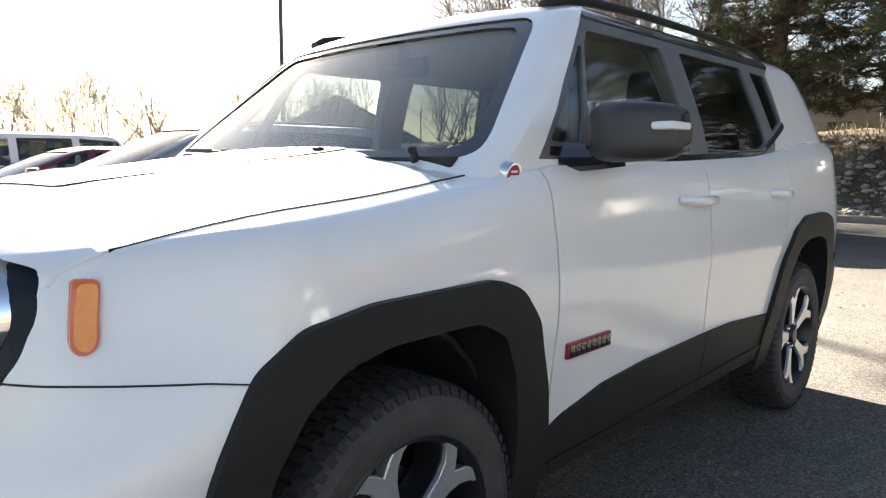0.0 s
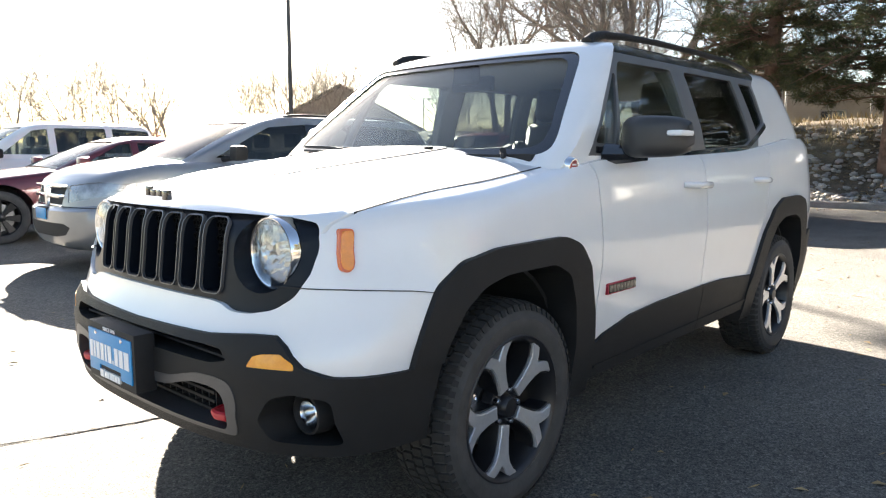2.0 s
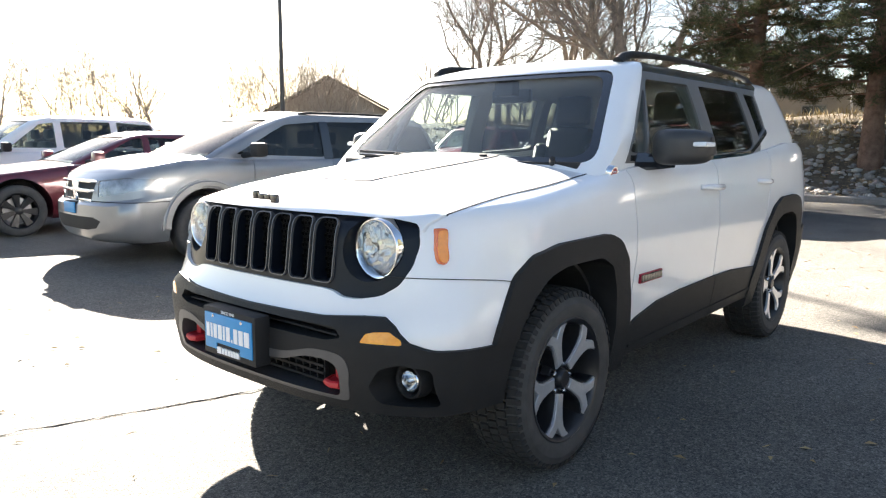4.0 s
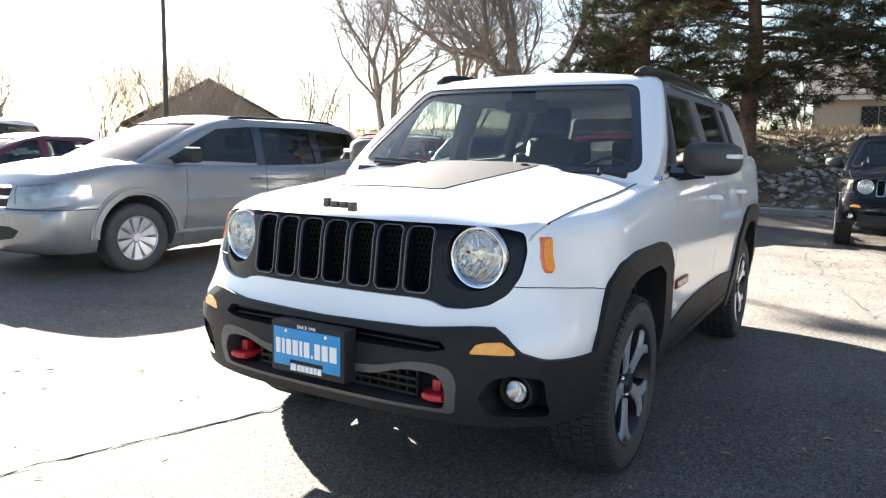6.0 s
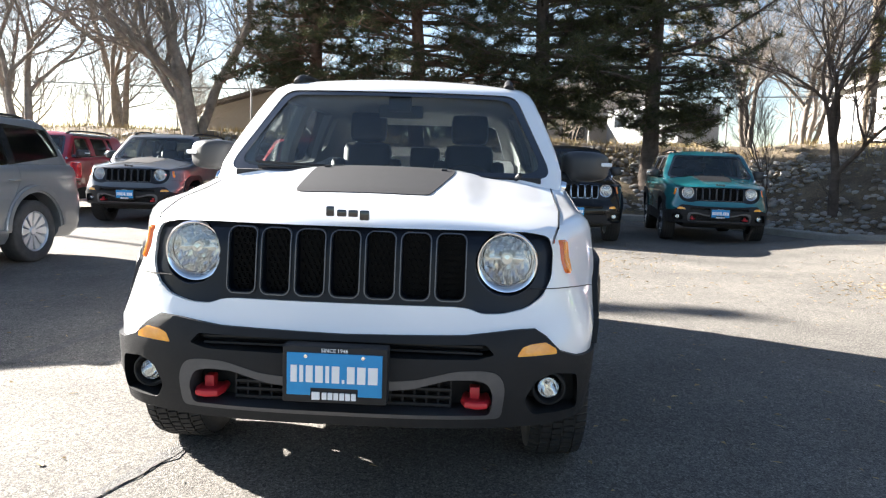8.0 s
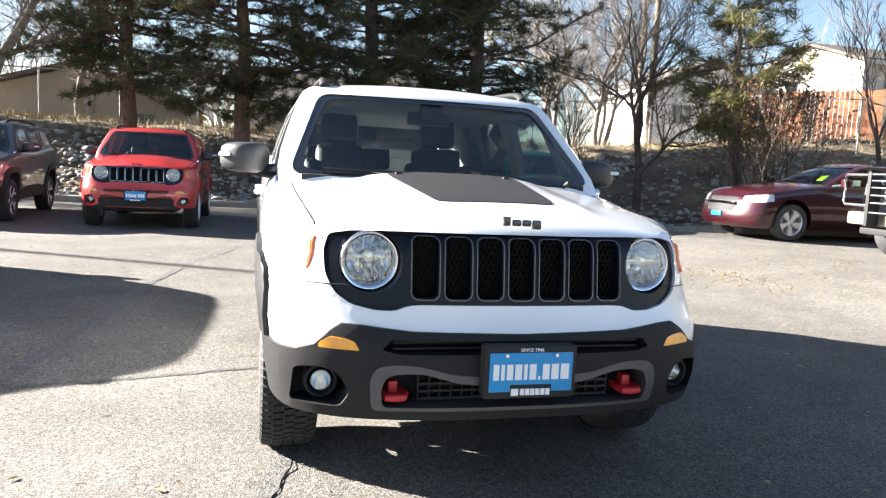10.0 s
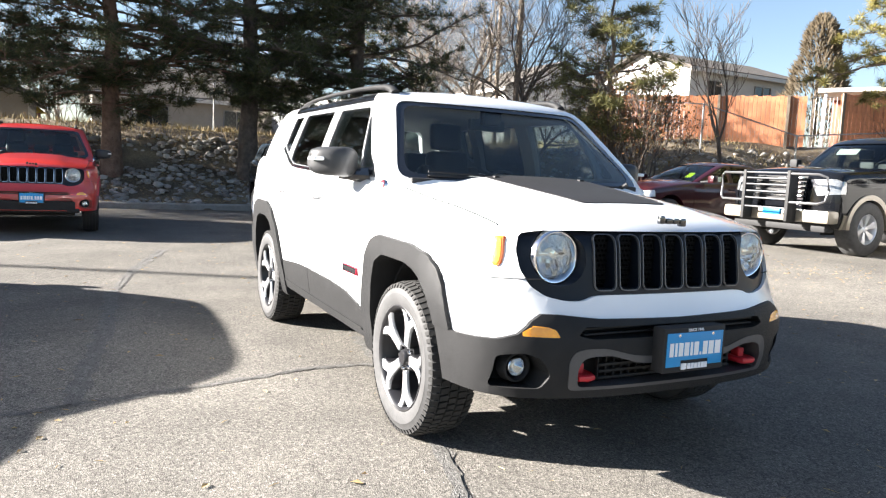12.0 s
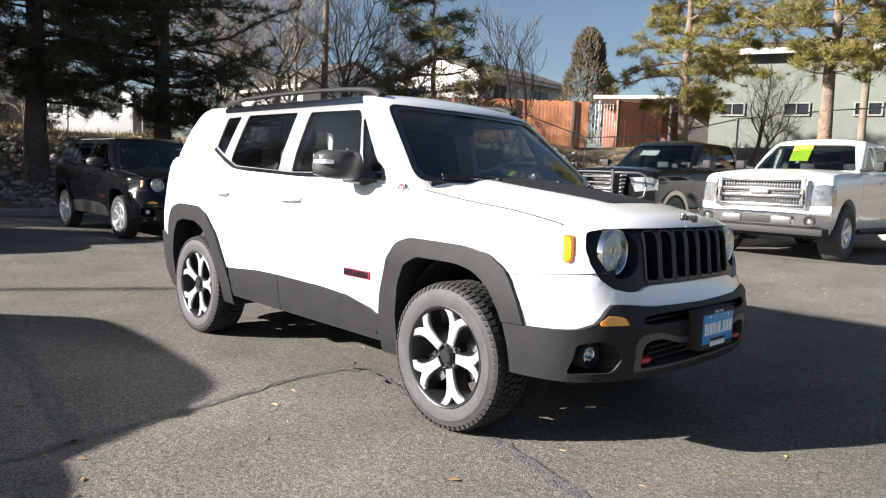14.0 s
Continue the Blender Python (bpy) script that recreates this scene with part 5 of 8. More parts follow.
LIFT = 0.075
sedan_b = dict(sedan_c, paint=M["wine"], rim_paint=M["alu"], spokes=5, wheelbase=2.85,
               top=[(-4.1, 1.05), (-3.4, 1.07), (-1.5, 1.05), (-0.7, 1.04), (-0.2, 0.99), (0.5, 0.89), (0.9, 0.79)],
               windows=[[(x, z + LIFT) for x, z in w] for w in sedan_c["windows"]], screen=[(y, z + LIFT) for y, z in sedan_c["screen"]], back=[(y, z + LIFT) for y, z in sedan_c["back"]],
               cab_low=sedan_c["cab_low"] + LIFT, roof=sedan_c["roof"] + LIFT, belt=sedan_c["belt"] + LIFT, mirror=(-0.98, 1.04), handle_z=0.92,
               front=[("grille", [(-0.42, 0.78), (0.42, 0.78), (0.40, 0.69), (-0.40, 0.69)], 0.72, M["dark"], ""), ("lower_grille", [(-0.46, 0.64), (0.46, 0.64), (0.40, 0.50), (-0.40, 0.50)], 0.74, M["dark"], ""),
                      ("headlamp", [(0.50, 0.80), (0.9, 0.86), (0.96, 0.80), (0.9, 0.70), (0.52, 0.67)], 0.42, M["hull_lamp"], "clear swept-back headlamp"), ("headlamp", [(-0.50, 0.80), (-0.9, 0.86), (-0.96, 0.80), (-0.9, 0.70), (-0.52, 0.67)], 0.42, M["hull_lamp"], "clear swept-back headlamp")],
               boxes=[("grille_bar", 0.80, 0.945, -0.42, 0.42, 0.655, 0.685, M["chrome"]), ("plate", 0.93, 0.985, -0.15, 0.15, 0.40, 0.49, M["plate_blue"])])
motor_car("sedan", "wine-red sedan with silver five-spoke wheels and a yellow price card", "car", sedan_b, pose(-8.93, 8.60, RISE, 0, 0, -90))


def pickup(name, label, paint, c, m):
    """A crew-cab pickup truck."""
    low, hw = 0.42, 0.98
    spec = dict(
        low=low, half_width=hw, wheelbase=3.68, tyre=0.43, rim=0.24, spokes=6, rim_paint=M["alu"], paint=paint, tyre_width=0.135,
        top=[(-5.2, 1.40), (-1.0, 1.38), (-0.55, 1.36), (0.3, 1.31), (0.9, 1.25)], crown=[(-5.2, 0.02), (-0.6, 0.05), (0.3, 0.07), (0.9, 0.05)],
        levels=[(v, n, -4.95, hw * f, 0.14, 0.1) for v, n, f in ((0.0, 0.80, 0.93), (0.08, 0.86, 0.96), (0.2, 0.88, 0.985), (0.4, 0.88, 1.0), (0.6, 0.875, 1.0), (0.78, 0.865, 0.995), (0.9, 0.845, 0.975), (0.96, 0.82, 0.955), (1.0, 0.76, 0.92))],
        nf=3.4, bow=0.08,
        cab=cab_levels(-0.45, -1.28, -3.05, -2.92, 0.90, 0.72), cab_low=1.2, roof=1.92, roof_crown=0.06, belt=1.40,
        windows=[[(-1.72, 1.82), (-1.50, 1.80), (-1.12, 1.45), (-1.72, 1.43)], [(-2.70, 1.82), (-1.86, 1.83), (-1.86, 1.43), (-2.70, 1.43)]],
        screen=[(-0.62, 1.84), (0.62, 1.84), (0.80, 1.40), (-0.80, 1.40)], screen_x=-1.42, back=[(-0.6, 1.82), (0.6, 1.82), (0.7, 1.47), (-0.7, 1.47)], back_x=-2.7,
        cabin=[(-0.8, 1.8), (-0.75, 0.8), (-2.9, 0.8), (-2.9, 1.8)], mirror=(-0.92, 1.40), mirror_paint=M["dark"], handles=(-1.75, -2.7), handle_z=1.22, seat_x=-1.75, seats=(-1.75, -2.6),
        gaps=[[(-0.62, 0.5), (-0.64, 1.3)], [(-1.79, 0.5), (-1.79, 1.36)], [(-2.8, 0.9), (-2.82, 1.36)], [(-3.02, 0.5), (-3.02, 1.4)]])
    spec.update(c)
    truck = motor_car(name, label, "pickup truck", spec, m)
    # open load bed
    part("bed_liner", smooth(box(-4.85, -3.1, -0.80, 0.80, 1.34, 1.435, 0.01)), M["under"], truck)
    # running boards
    for sg in (1, -1):
        part("running_board", smooth(tube([(-0.62, sg * 0.96, 0.44), (-3.1, sg * 0.96, 0.44)], 0.045, 8)), M["dark"], truck)
    return truck


chrome, dark = M["chrome"], M["dark"]
grille_boxes = []
for z in (0.955, 1.055):
    grille_boxes.append(("grille_bar", 0.80, 0.898, -0.58, 0.58, z - 0.024, z + 0.024, chrome))
for z in (0.885, 1.005, 1.125):
    grille_boxes.append(("mesh_bar", 0.78, 0.862, -0.58, 0.58, z - 0.006, z + 0.006, M["grey_metal"]))
for i in range(29):
    y = -0.574 + 0.041 * i
    grille_boxes.append(("grille_slat", 0.78, 0.866, y - 0.006, y + 0.006, 0.83, 1.18, M["grey_metal"]))
grille_boxes += [("grille_side", 0.79, 0.915, -0.67, -0.58, 0.80, 1.22, chrome), ("grille_side", 0.79, 0.915, 0.58, 0.67, 0.80, 1.22, chrome), ("grille_top", 0.80, 0.91, -0.67, 0.67, 1.165, 1.225, chrome), ("grille_base", 0.80, 0.915, -0.67, 0.67, 0.785, 0.845, chrome),
                 ("bumper_centre", 0.72, 0.985, -0.52, -0.22, 0.545, 0.665, M["grey_metal"]), ("bumper_centre", 0.72, 0.985, 0.22, 0.52, 0.545, 0.665, M["grey_metal"]), ("bumper_intake", 0.72, 0.972, -0.23, 0.23, 0.55, 0.66, dark), ("valance", 0.66, 0.955, -0.95, 0.95, 0.40, 0.505, dark), ("air_dam", 0.60, 0.84, -0.85, 0.85, 0.36, 0.50, dark), ("badge", 0.90, 0.925, -0.14, 0.14, 0.975, 1.035, M["grey_metal"])]
front_w = [("grille", [(-0.65, 1.20), (0.65, 1.20), (0.65, 0.80), (-0.65, 0.80)], 0.72, dark, "chrome-framed grille"),
           ("headlamp", [(0.69, 1.13), (0.90, 1.15), (0.99, 1.12), (0.99, 0.84), (0.71, 0.82)], 0.58, M["lamp_unit"], "tall clear headlamp"), ("headlamp", [(-0.69, 1.13), (-0.90, 1.15), (-0.99, 1.12), (-0.99, 0.84), (-0.71, 0.82)], 0.58, M["lamp_unit"], "tall clear headlamp")]
white_truck = pickup("pickup_truck", "white crew-cab pickup with chrome grille and a yellow price card", M["plain_white"], dict(front=front_w, boxes=grille_boxes), pose(-2.12, 8.72, RISE, 0, 0, -90))
bm = bmesh.new()
wrap = [(0.0, 0.0), (0.55, 0.0), (0.82, -0.035), (0.97, -0.11), (1.005, -0.24)]
wrap = [(-y, x) for y, x in wrap[:0:-1]] + wrap
section = [(0.90, 0.735), (0.955, 0.728), (0.978, 0.70), (0.958, 0.54), (0.925, 0.505), (0.80, 0.50)]
rows = [[bm.verts.new((x + dx, y, z)) for x, z in section] for y, dx in wrap]
for a, b in zip(rows, rows[1:]):
    for i in range(len(section) - 1):
        bm.faces.new((a[i], a[i + 1], b[i + 1], b[i]))
bmesh.ops.solidify(bm, geom=bm.faces[:], thickness=0.012)
bmesh.ops.recalc_face_normals(bm, faces=bm.faces)
part("front_bumper", smooth(bm, 30), chrome, white_truck, "wrap-round chrome front bumper")
for y in (-0.76, 0.76):
    fog = part("fog_lamp", smooth(lathe([(0.0, -0.012), (0.045, -0.012), (0.055, 0.0), (0.075, 0.006), (0.078, -0.05), (0.0, -0.05)], 24, "x", None, (0.952, y, 0.61))), dark, white_truck, "round fog lamp in a dark recess")
    part("lens", smooth(lathe([(0.0, 0.002), (0.036, -0.004), (0.036, -0.02), (0.0, -0.02)], 20, "x", None, (0.945, y, 0.61))), M["lamp_unit"], fog)
bull = []
for z in (0.90, 0.97, 1.04, 1.11, 1.18):
    bull.append(("grille_bar", 0.80, 0.90, -0.46, 0.46, z - 0.012, z + 0.012, chrome))
black_truck = pickup("pickup_truck", "black crew-cab pickup with tan lower trim and a steel grille guard", M["black_paint"],
                     dict(front=[("grille", [(-0.47, 1.22), (0.47, 1.22), (0.45, 0.85), (-0.45, 0.85)], 0.72, dark, "dark grille"), *[("headlamp", [(s * y, z) for y, z in ((0.51, 1.17), (0.88, 1.19), (0.99, 1.14), (0.99, 0.96), (0.66, 0.92))], 0.58, M["lamp_unit"], "wide smoked headlamp") for s in (1, -1)]], boxes=bull + [("front_bumper", 0.70, 0.97, -0.98, 0.98, 0.50, 0.70, M["tan_trim"]), ("air_dam", 0.60, 0.84, -0.85, 0.85, 0.36, 0.50, dark), ("plate", 0.96, 1.0, -0.16, 0.16, 0.60, 0.70, M["plate_blue"])],
                          trim=([(-5.1, 0.3), (-5.1, 0.64), (0.6, 0.64), (0.6, 0.3)], M["tan_trim"])), pose(-4.98, 8.78, RISE, 0, 0, -90))
guard = part("grille_guard", smooth(tube([(1.16, y, z) for y, z in ((-0.40, 0.55), (-0.40, 1.25), (0.40, 1.25), (0.40, 0.55))], 0.022, 10)), M["grey_metal"], black_truck, "tubular steel grille guard")
for z in (0.70, 0.84, 0.95, 1.06, 1.16):
    part("guard_bar", smooth(tube([(1.16, -0.42, z), (1.16, 0.42, z)], 0.014, 8)), M["grey_metal"], guard)
for y in (-0.41, 0.41):
    part("guard_plate", smooth(box(0.98, 1.19, y - 0.03, y + 0.03, 0.50, 1.29, 0.012)), M["dark"], guard)
for sg in (1, -1):
    part("guard_wing", smooth(tube([(1.16, sg * 0.42, 1.24), (1.12, sg * 0.88, 1.24), (1.06, sg * 0.97, 1.20), (1.03, sg * 0.99, 1.0), (1.06, sg * 0.97, 0.84), (1.12, sg * 0.88, 0.80), (1.16, sg * 0.42, 0.80)], 0.02, 8)), M["grey_metal"], guard)

card = part("sale_card", box(-0.19, 0.19, -0.002, 0.002, -0.075, 0.075), M["paper_white"], None)
card.location, card.rotation_euler = (-5.2, 9.90, 1.70 + RISE), (radians(-48), 0, 0)
tagged(card, "white paper card behind the black pickup's windscreen", "price card")
# tan flares round the black pickup's wheels
for wx in (0.0, -3.68):
    for sg in (1, -1):
        arc = [(wx + 0.47 * math.cos(math.pi * i / 20), 0.42 + 0.47 * math.sin(math.pi * i / 20)) for i in range(21)]
        out = [(wx + (px - wx) * 1.17, 0.42 + (pz - 0.42) * 1.17) for px, pz in arc]
        y0, y1 = sorted((sg * 0.90, sg * 1.0))
        part("wheel_arch_flare", smooth(prism(arc + out[::-1], "y", y0, y1), 40), M["tan_trim"], black_truck, "tan wheel-arch flare")
for y in (-0.74, 0.74):
    part("fog_lamp", smooth(lathe([(0.0, 0.01), (0.045, 0.008), (0.06, 0.0), (0.06, -0.05), (0.0, -0.05)], 24, "x", None, (0.97, y, 0.60))), M["hull_lamp"], black_truck)

# price cards on windscreens
for nm, loc, rz, sz in (("price_card", (-2.25, 9.76, 1.70 + RISE), 0, 0.30), ("price_card", (-8.62, 9.70, 1.20 + RISE), 0, 0.16)):
    bm = box(-sz / 2, sz / 2, -0.002, 0.002, -sz * 0.62, sz * 0.62)
    ob = part(nm, bm, M["yellow_card"], None)
    ob.location, ob.rotation_euler = loc, (radians(-40 if sz > 0.2 else -58), 0, 0)
    tagged(ob, "yellow-green paper price card behind a windscreen", "price card")


# the row of the same off-road model across the aisle
def recolour(car, paint, old=M["white"]):
    for o in car.children_recursive:
        if o.type == "MESH" and o.material_slots and o.material_slots[0].material == old:
            o.material_slots[0].link = "OBJECT"
            o.material_slots[0].material = paint


def drop_parts(car, names):
    for o in list(car.children_recursive):
        if o.name.split(".")[0] in names:
            for k in list(o.children_recursive):
                bpy.data.objects.remove(k)
            bpy.data.objects.remove(o)


for paint, where, plain, lab in (
        (M["red"], pose(-9.88, -2.79, 0, 0, 0, 0), True, "orange-red compact SUV with chrome grille rings parked by the kerb"),
        (M["black_paint"], pose(-9.72, 2.04, 0, 0, 0, 1), True, "black compact SUV with chrome grille rings parked by the kerb"),
        (M["teal"], pose(-10.52, 4.80, 0, 0, 0, -7.0), False, "teal compact off-road SUV parked by the stone bank"),
        (M["dark_grey"], pose(-10.1, -5.74, 0, 0, 0, 2), False, "dark grey compact off-road SUV parked in the row"),
        (M["deep_red"], pose(-10.5, -8.55, 0, 0, 0, 2), True, "deep red compact SUV parked behind the silver wagon")):
    other = copy_thing(hero, where)
    tagged(other, lab, "car", "parked compact SUVs")
    recolour(other, paint)
    if plain:
        drop_parts(other, ("tow_hook", "hood_decal", "bumper_hoop"))
        recolour(other, M["chrome"], M["ring_grey"])
        recolour(other, paint, M["pillar"])
        recolour(other, M["alu"], M["rim_black"])
        for o in other.children_recursive:
            if o.name.split(".")[0] in ("front_bumper", "fender_flare"):
                o.material_slots[0].link = "OBJECT"
                o.material_slots[0].material = paint
        part("bumper_lip", smooth(box(0.42, 0.80, -0.62, 0.62, 0.335, 0.40, 0.02)), M["black_plastic"], other)
        plan = [(0.853, 0.0), (0.850, 0.25), (0.832, 0.42), (0.795, 0.56), (0.60, 0.60)]
        bm = prism(plan + [(px, -py) for px, py in plan[:0:-1]], "z", 0.375, 0.505)
        part("bumper_insert", smooth(bm, 30), M["black_plastic"], other, "black lower bumper insert")
tagged(hero, group="parked compact SUVs")


# ---- the car park and what stands round it ----
def surface(name, stops, scale, rough=0.85, bump=0.5, bscale=60.0, fine=None, dist=0.01, big=None):
    """A rough surface: colour stops over noise, a fine grain on top, and broad stains."""
    m = bpy.data.materials.new(name)
    m.use_nodes = True
    n, l = m.node_tree.nodes, m.node_tree.links
    b = n["Principled BSDF"]
    b.inputs["Roughness"].default_value = rough
    b.inputs["Specular IOR Level"].default_value = 0.3
    co = n.new("ShaderNodeTexCoord")
    def nz(s, d=8, r=0.6):
        t = n.new("ShaderNodeTexNoise")
        t.inputs["Scale"].default_value, t.inputs["Detail"].default_value, t.inputs["Roughness"].default_value = s, d, r
        l.new(co.outputs["Object"], t.inputs["Vector"])
        return t
    t = nz(scale)
    r = n.new("ShaderNodeValToRGB")
    e = r.color_ramp.elements
    while len(e) < len(stops):
        e.new(0.5)
    for i, (p, c) in enumerate(stops):
        e[i].position, e[i].color = p, (*c, 1)
    l.new(t.outputs["Fac"], r.inputs[0])
    out = r.outputs[0]
    def blend(kind, fac, other):
        nonlocal out
        x = n.new("ShaderNodeMix")
        x.data_type, x.blend_type = "RGBA", kind
        x.inputs["Factor"].default_value = fac
        l.new(out, x.inputs["A"])
        l.new(other, x.inputs["B"])
        out = x.outputs["Result"]
    if fine:
        f = nz(fine[0], 2, 0.7)
        q = n.new("ShaderNodeValToRGB")
        q.color_ramp.elements[0].position, q.color_ramp.elements[0].color = 0.36, (fine[1],) * 3 + (1,)
        q.color_ramp.elements[1].position, q.color_ramp.elements[1].color = 0.66, (fine[2],) * 3 + (1,)
        l.new(f.outputs["Fac"], q.inputs[0])
        blend("MULTIPLY", 1.0, q.outputs[0])
    if big:
        f = nz(big[0], 4, 0.55)
        q = n.new("ShaderNodeValToRGB")
        q.color_ramp.elements[0].position, q.color_ramp.elements[0].color = 0.35, (big[1],) * 3 + (1,)
        q.color_ramp.elements[1].position, q.color_ramp.elements[1].color = 0.65, (big[2],) * 3 + (1,)
        l.new(f.outputs["Fac"], q.inputs[0])
        blend("MULTIPLY", 1.0, q.outputs[0])
    l.new(out, b.inputs["Base Color"])
    if bump:
        h = nz(bscale, 3, 0.6)
        u = n.new("ShaderNodeBump")
        u.inputs["Strength"].default_value, u.inputs["Distance"].default_value = bump, dist
        l.new(h.outputs["Fac"], u.inputs["Height"])
        l.new(u.outputs[0], b.inputs["Normal"])
    return m


def by_object(name, colors, rough=0.8, bump=0.3, bscale=30.0, island=False, thin=0.0):
    """Varies the colour from piece to piece."""
    m = bpy.data.materials.new(name)
    m.use_nodes = True
    n, l = m.node_tree.nodes, m.node_tree.links
    b = n["Principled BSDF"]
    b.inputs["Roughness"].default_value = rough
    src = n.new("ShaderNodeNewGeometry").outputs["Random Per Island"] if island else n.new("ShaderNodeObjectInfo").outputs["Random"]
    r = n.new("ShaderNodeValToRGB")
    e = r.color_ramp.elements
    while len(e) < len(colors):
        e.new(0.5)
    for i, c in enumerate(colors):
        e[i].position, e[i].color = i / (len(colors) - 1), (*c, 1)
    l.new(src, r.inputs[0])
    t = n.new("ShaderNodeTexNoise")
    t.inputs["Scale"].default_value, t.inputs["Detail"].default_value = bscale, 5
    co = n.new("ShaderNodeTexCoord")
    l.new(co.outputs["Object"], t.inputs["Vector"])
    x = n.new("ShaderNodeMix")
    x.data_type, x.blend_type = "RGBA", "OVERLAY"
    x.inputs["Factor"].default_value = 0.5
    l.new(r.outputs[0], x.inputs["A"])
    l.new(t.outputs["Fac"], x.inputs["B"])
    l.new(x.outputs["Result"], b.inputs["Base Color"])
    if thin:
        tr, mx = n.new("ShaderNodeBsdfTranslucent"), n.new("ShaderNodeMixShader")
        mx.inputs[0].default_value = thin
        l.new(x.outputs["Result"], tr.inputs[0])
        l.new(b.outputs[0], mx.inputs[1])
        l.new(tr.outputs[0], mx.inputs[2])
        l.new(mx.outputs[0], n["Material Output"].inputs[0])
    if bump:
        u = n.new("ShaderNodeBump")
        u.inputs["Strength"].default_value, u.inputs["Distance"].default_value = bump, 0.02
        l.new(t.outputs["Fac"], u.inputs["Height"])
        l.new(u.outputs[0], b.inputs["Normal"])
    return m


def asphalt():
    """Worn asphalt: pale and dark aggregate in a grey binder, with broad stains."""
    m = surface("asphalt", [(0.3, (0.120, 0.115, 0.107)), (0.5, (0.147, 0.140, 0.130)), (0.72, (0.182, 0.172, 0.157))], 1.3, 0.88, 0.8, 150.0, (120.0, 0.62, 1.38), 0.007, (0.22, 0.84, 1.1))
    n, l = m.node_tree.nodes, m.node_tree.links
    b = n["Principled BSDF"]
    b.inputs["Specular IOR Level"].default_value = 0.2
    co = [k for k in n if k.bl_idname == "ShaderNodeTexCoord"][0]
    out = b.inputs["Base Color"].links[0].from_socket
    for scale, stops in ((85.0, ((0.0, 0.6), (0.35, 0.92), (0.8, 1.1), (1.0, 1.45))), (190.0, ((0.0, 0.72), (0.5, 1.0), (1.0, 1.3)))):
        v = n.new("ShaderNodeTexVoronoi")
        v.inputs["Scale"].default_value = scale
        l.new(co.outputs["Object"], v.inputs["Vector"])
        s = n.new("ShaderNodeSeparateColor")
        l.new(v.outputs["Color"], s.inputs[0])
        r = n.new("ShaderNodeValToRGB")
        e = r.color_ramp.elements
        while len(e) < len(stops):
            e.new(0.5)
        for i, (p, c) in enumerate(stops):
            e[i].position, e[i].color = p, (c, c * 0.99, c * 0.97, 1)
        l.new(s.outputs[0], r.inputs[0])
        x = n.new("ShaderNodeMix")
        x.data_type, x.blend_type = "RGBA", "MULTIPLY"
        x.inputs["Factor"].default_value = 1.0
        l.new(out, x.inputs["A"])
        l.new(r.outputs[0], x.inputs["B"])
        out = x.outputs["Result"]
    l.new(out, b.inputs["Base Color"])
    return m


M["asphalt"] = asphalt()
M["crack_stain"] = surface("worn_crack_edge", [(0.35, (0.095, 0.092, 0.087)), (0.65, (0.16, 0.155, 0.146))], 16.0, 0.9, 1.0, 90.0, (120.0, 0.5, 1.5))
M["crack"] = surface("crack_filler", [(0.3, (0.085, 0.082, 0.077)), (0.7, (0.15, 0.145, 0.136))], 12.0, 0.9, 0.5, 80.0)
M["concrete"] = surface("kerb_concrete", [(0.3, (0.25, 0.235, 0.21)), (0.7, (0.38, 0.36, 0.32))], 3.0, 0.9, 0.5, 60.0, (90.0, 0.8, 1.12))
M["bank"] = surface("dry_bank_soil", [(0.3, (0.085, 0.065, 0.045)), (0.5, (0.16, 0.125, 0.085)), (0.7, (0.26, 0.205, 0.13))], 0.9, 0.95, 1.0, 14.0, (40.0, 0.6, 1.3), 0.04)
M["stone"] = by_object("river_stone", [(0.17, 0.155, 0.14), (0.32, 0.30, 0.275), (0.23, 0.21, 0.19), (0.44, 0.42, 0.385), (0.27, 0.235, 0.20)], 0.85, 0.4, 18.0)
M["stone_mass"] = by_object("river_stone_mass", [(0.15, 0.135, 0.12), (0.30, 0.28, 0.255), (0.21, 0.19, 0.17), (0.42, 0.40, 0.365), (0.25, 0.22, 0.185)], 0.85, 0.4, 18.0, True)
M["dry_grass"] = by_object("dry_grass", [(0.20, 0.15, 0.07), (0.36, 0.28, 0.14), (0.26, 0.20, 0.10)], 0.9, 0.0, 10.0, True)
M["leaf_litter"] = by_object("dry_leaf", [(0.22, 0.14, 0.06), (0.42, 0.31, 0.15), (0.30, 0.20, 0.09)], 0.8, 0.0, 40.0, True)
M["bark"] = surface("bark", [(0.3, (0.06, 0.048, 0.04)), (0.7, (0.15, 0.12, 0.10))], 6.0, 0.95, 1.0, 22.0, None, 0.03)
M["pale_bark"] = surface("pale_bark", [(0.3, (0.16, 0.14, 0.12)), (0.7, (0.32, 0.28, 0.24))], 5.0, 0.95, 0.9, 18.0, None, 0.03)
M["red_bark"] = surface("pine_bark", [(0.3, (0.10, 0.06, 0.042)), (0.7, (0.22, 0.14, 0.10))], 6.0, 0.95, 1.0, 16.0, None, 0.04)
# paler copy of the pine bark with a sunlit tone put into it
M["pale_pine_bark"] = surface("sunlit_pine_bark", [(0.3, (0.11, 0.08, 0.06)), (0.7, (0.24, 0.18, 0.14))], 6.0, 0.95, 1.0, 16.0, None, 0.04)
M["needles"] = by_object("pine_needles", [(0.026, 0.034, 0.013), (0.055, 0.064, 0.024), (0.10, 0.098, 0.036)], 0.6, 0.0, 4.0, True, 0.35)
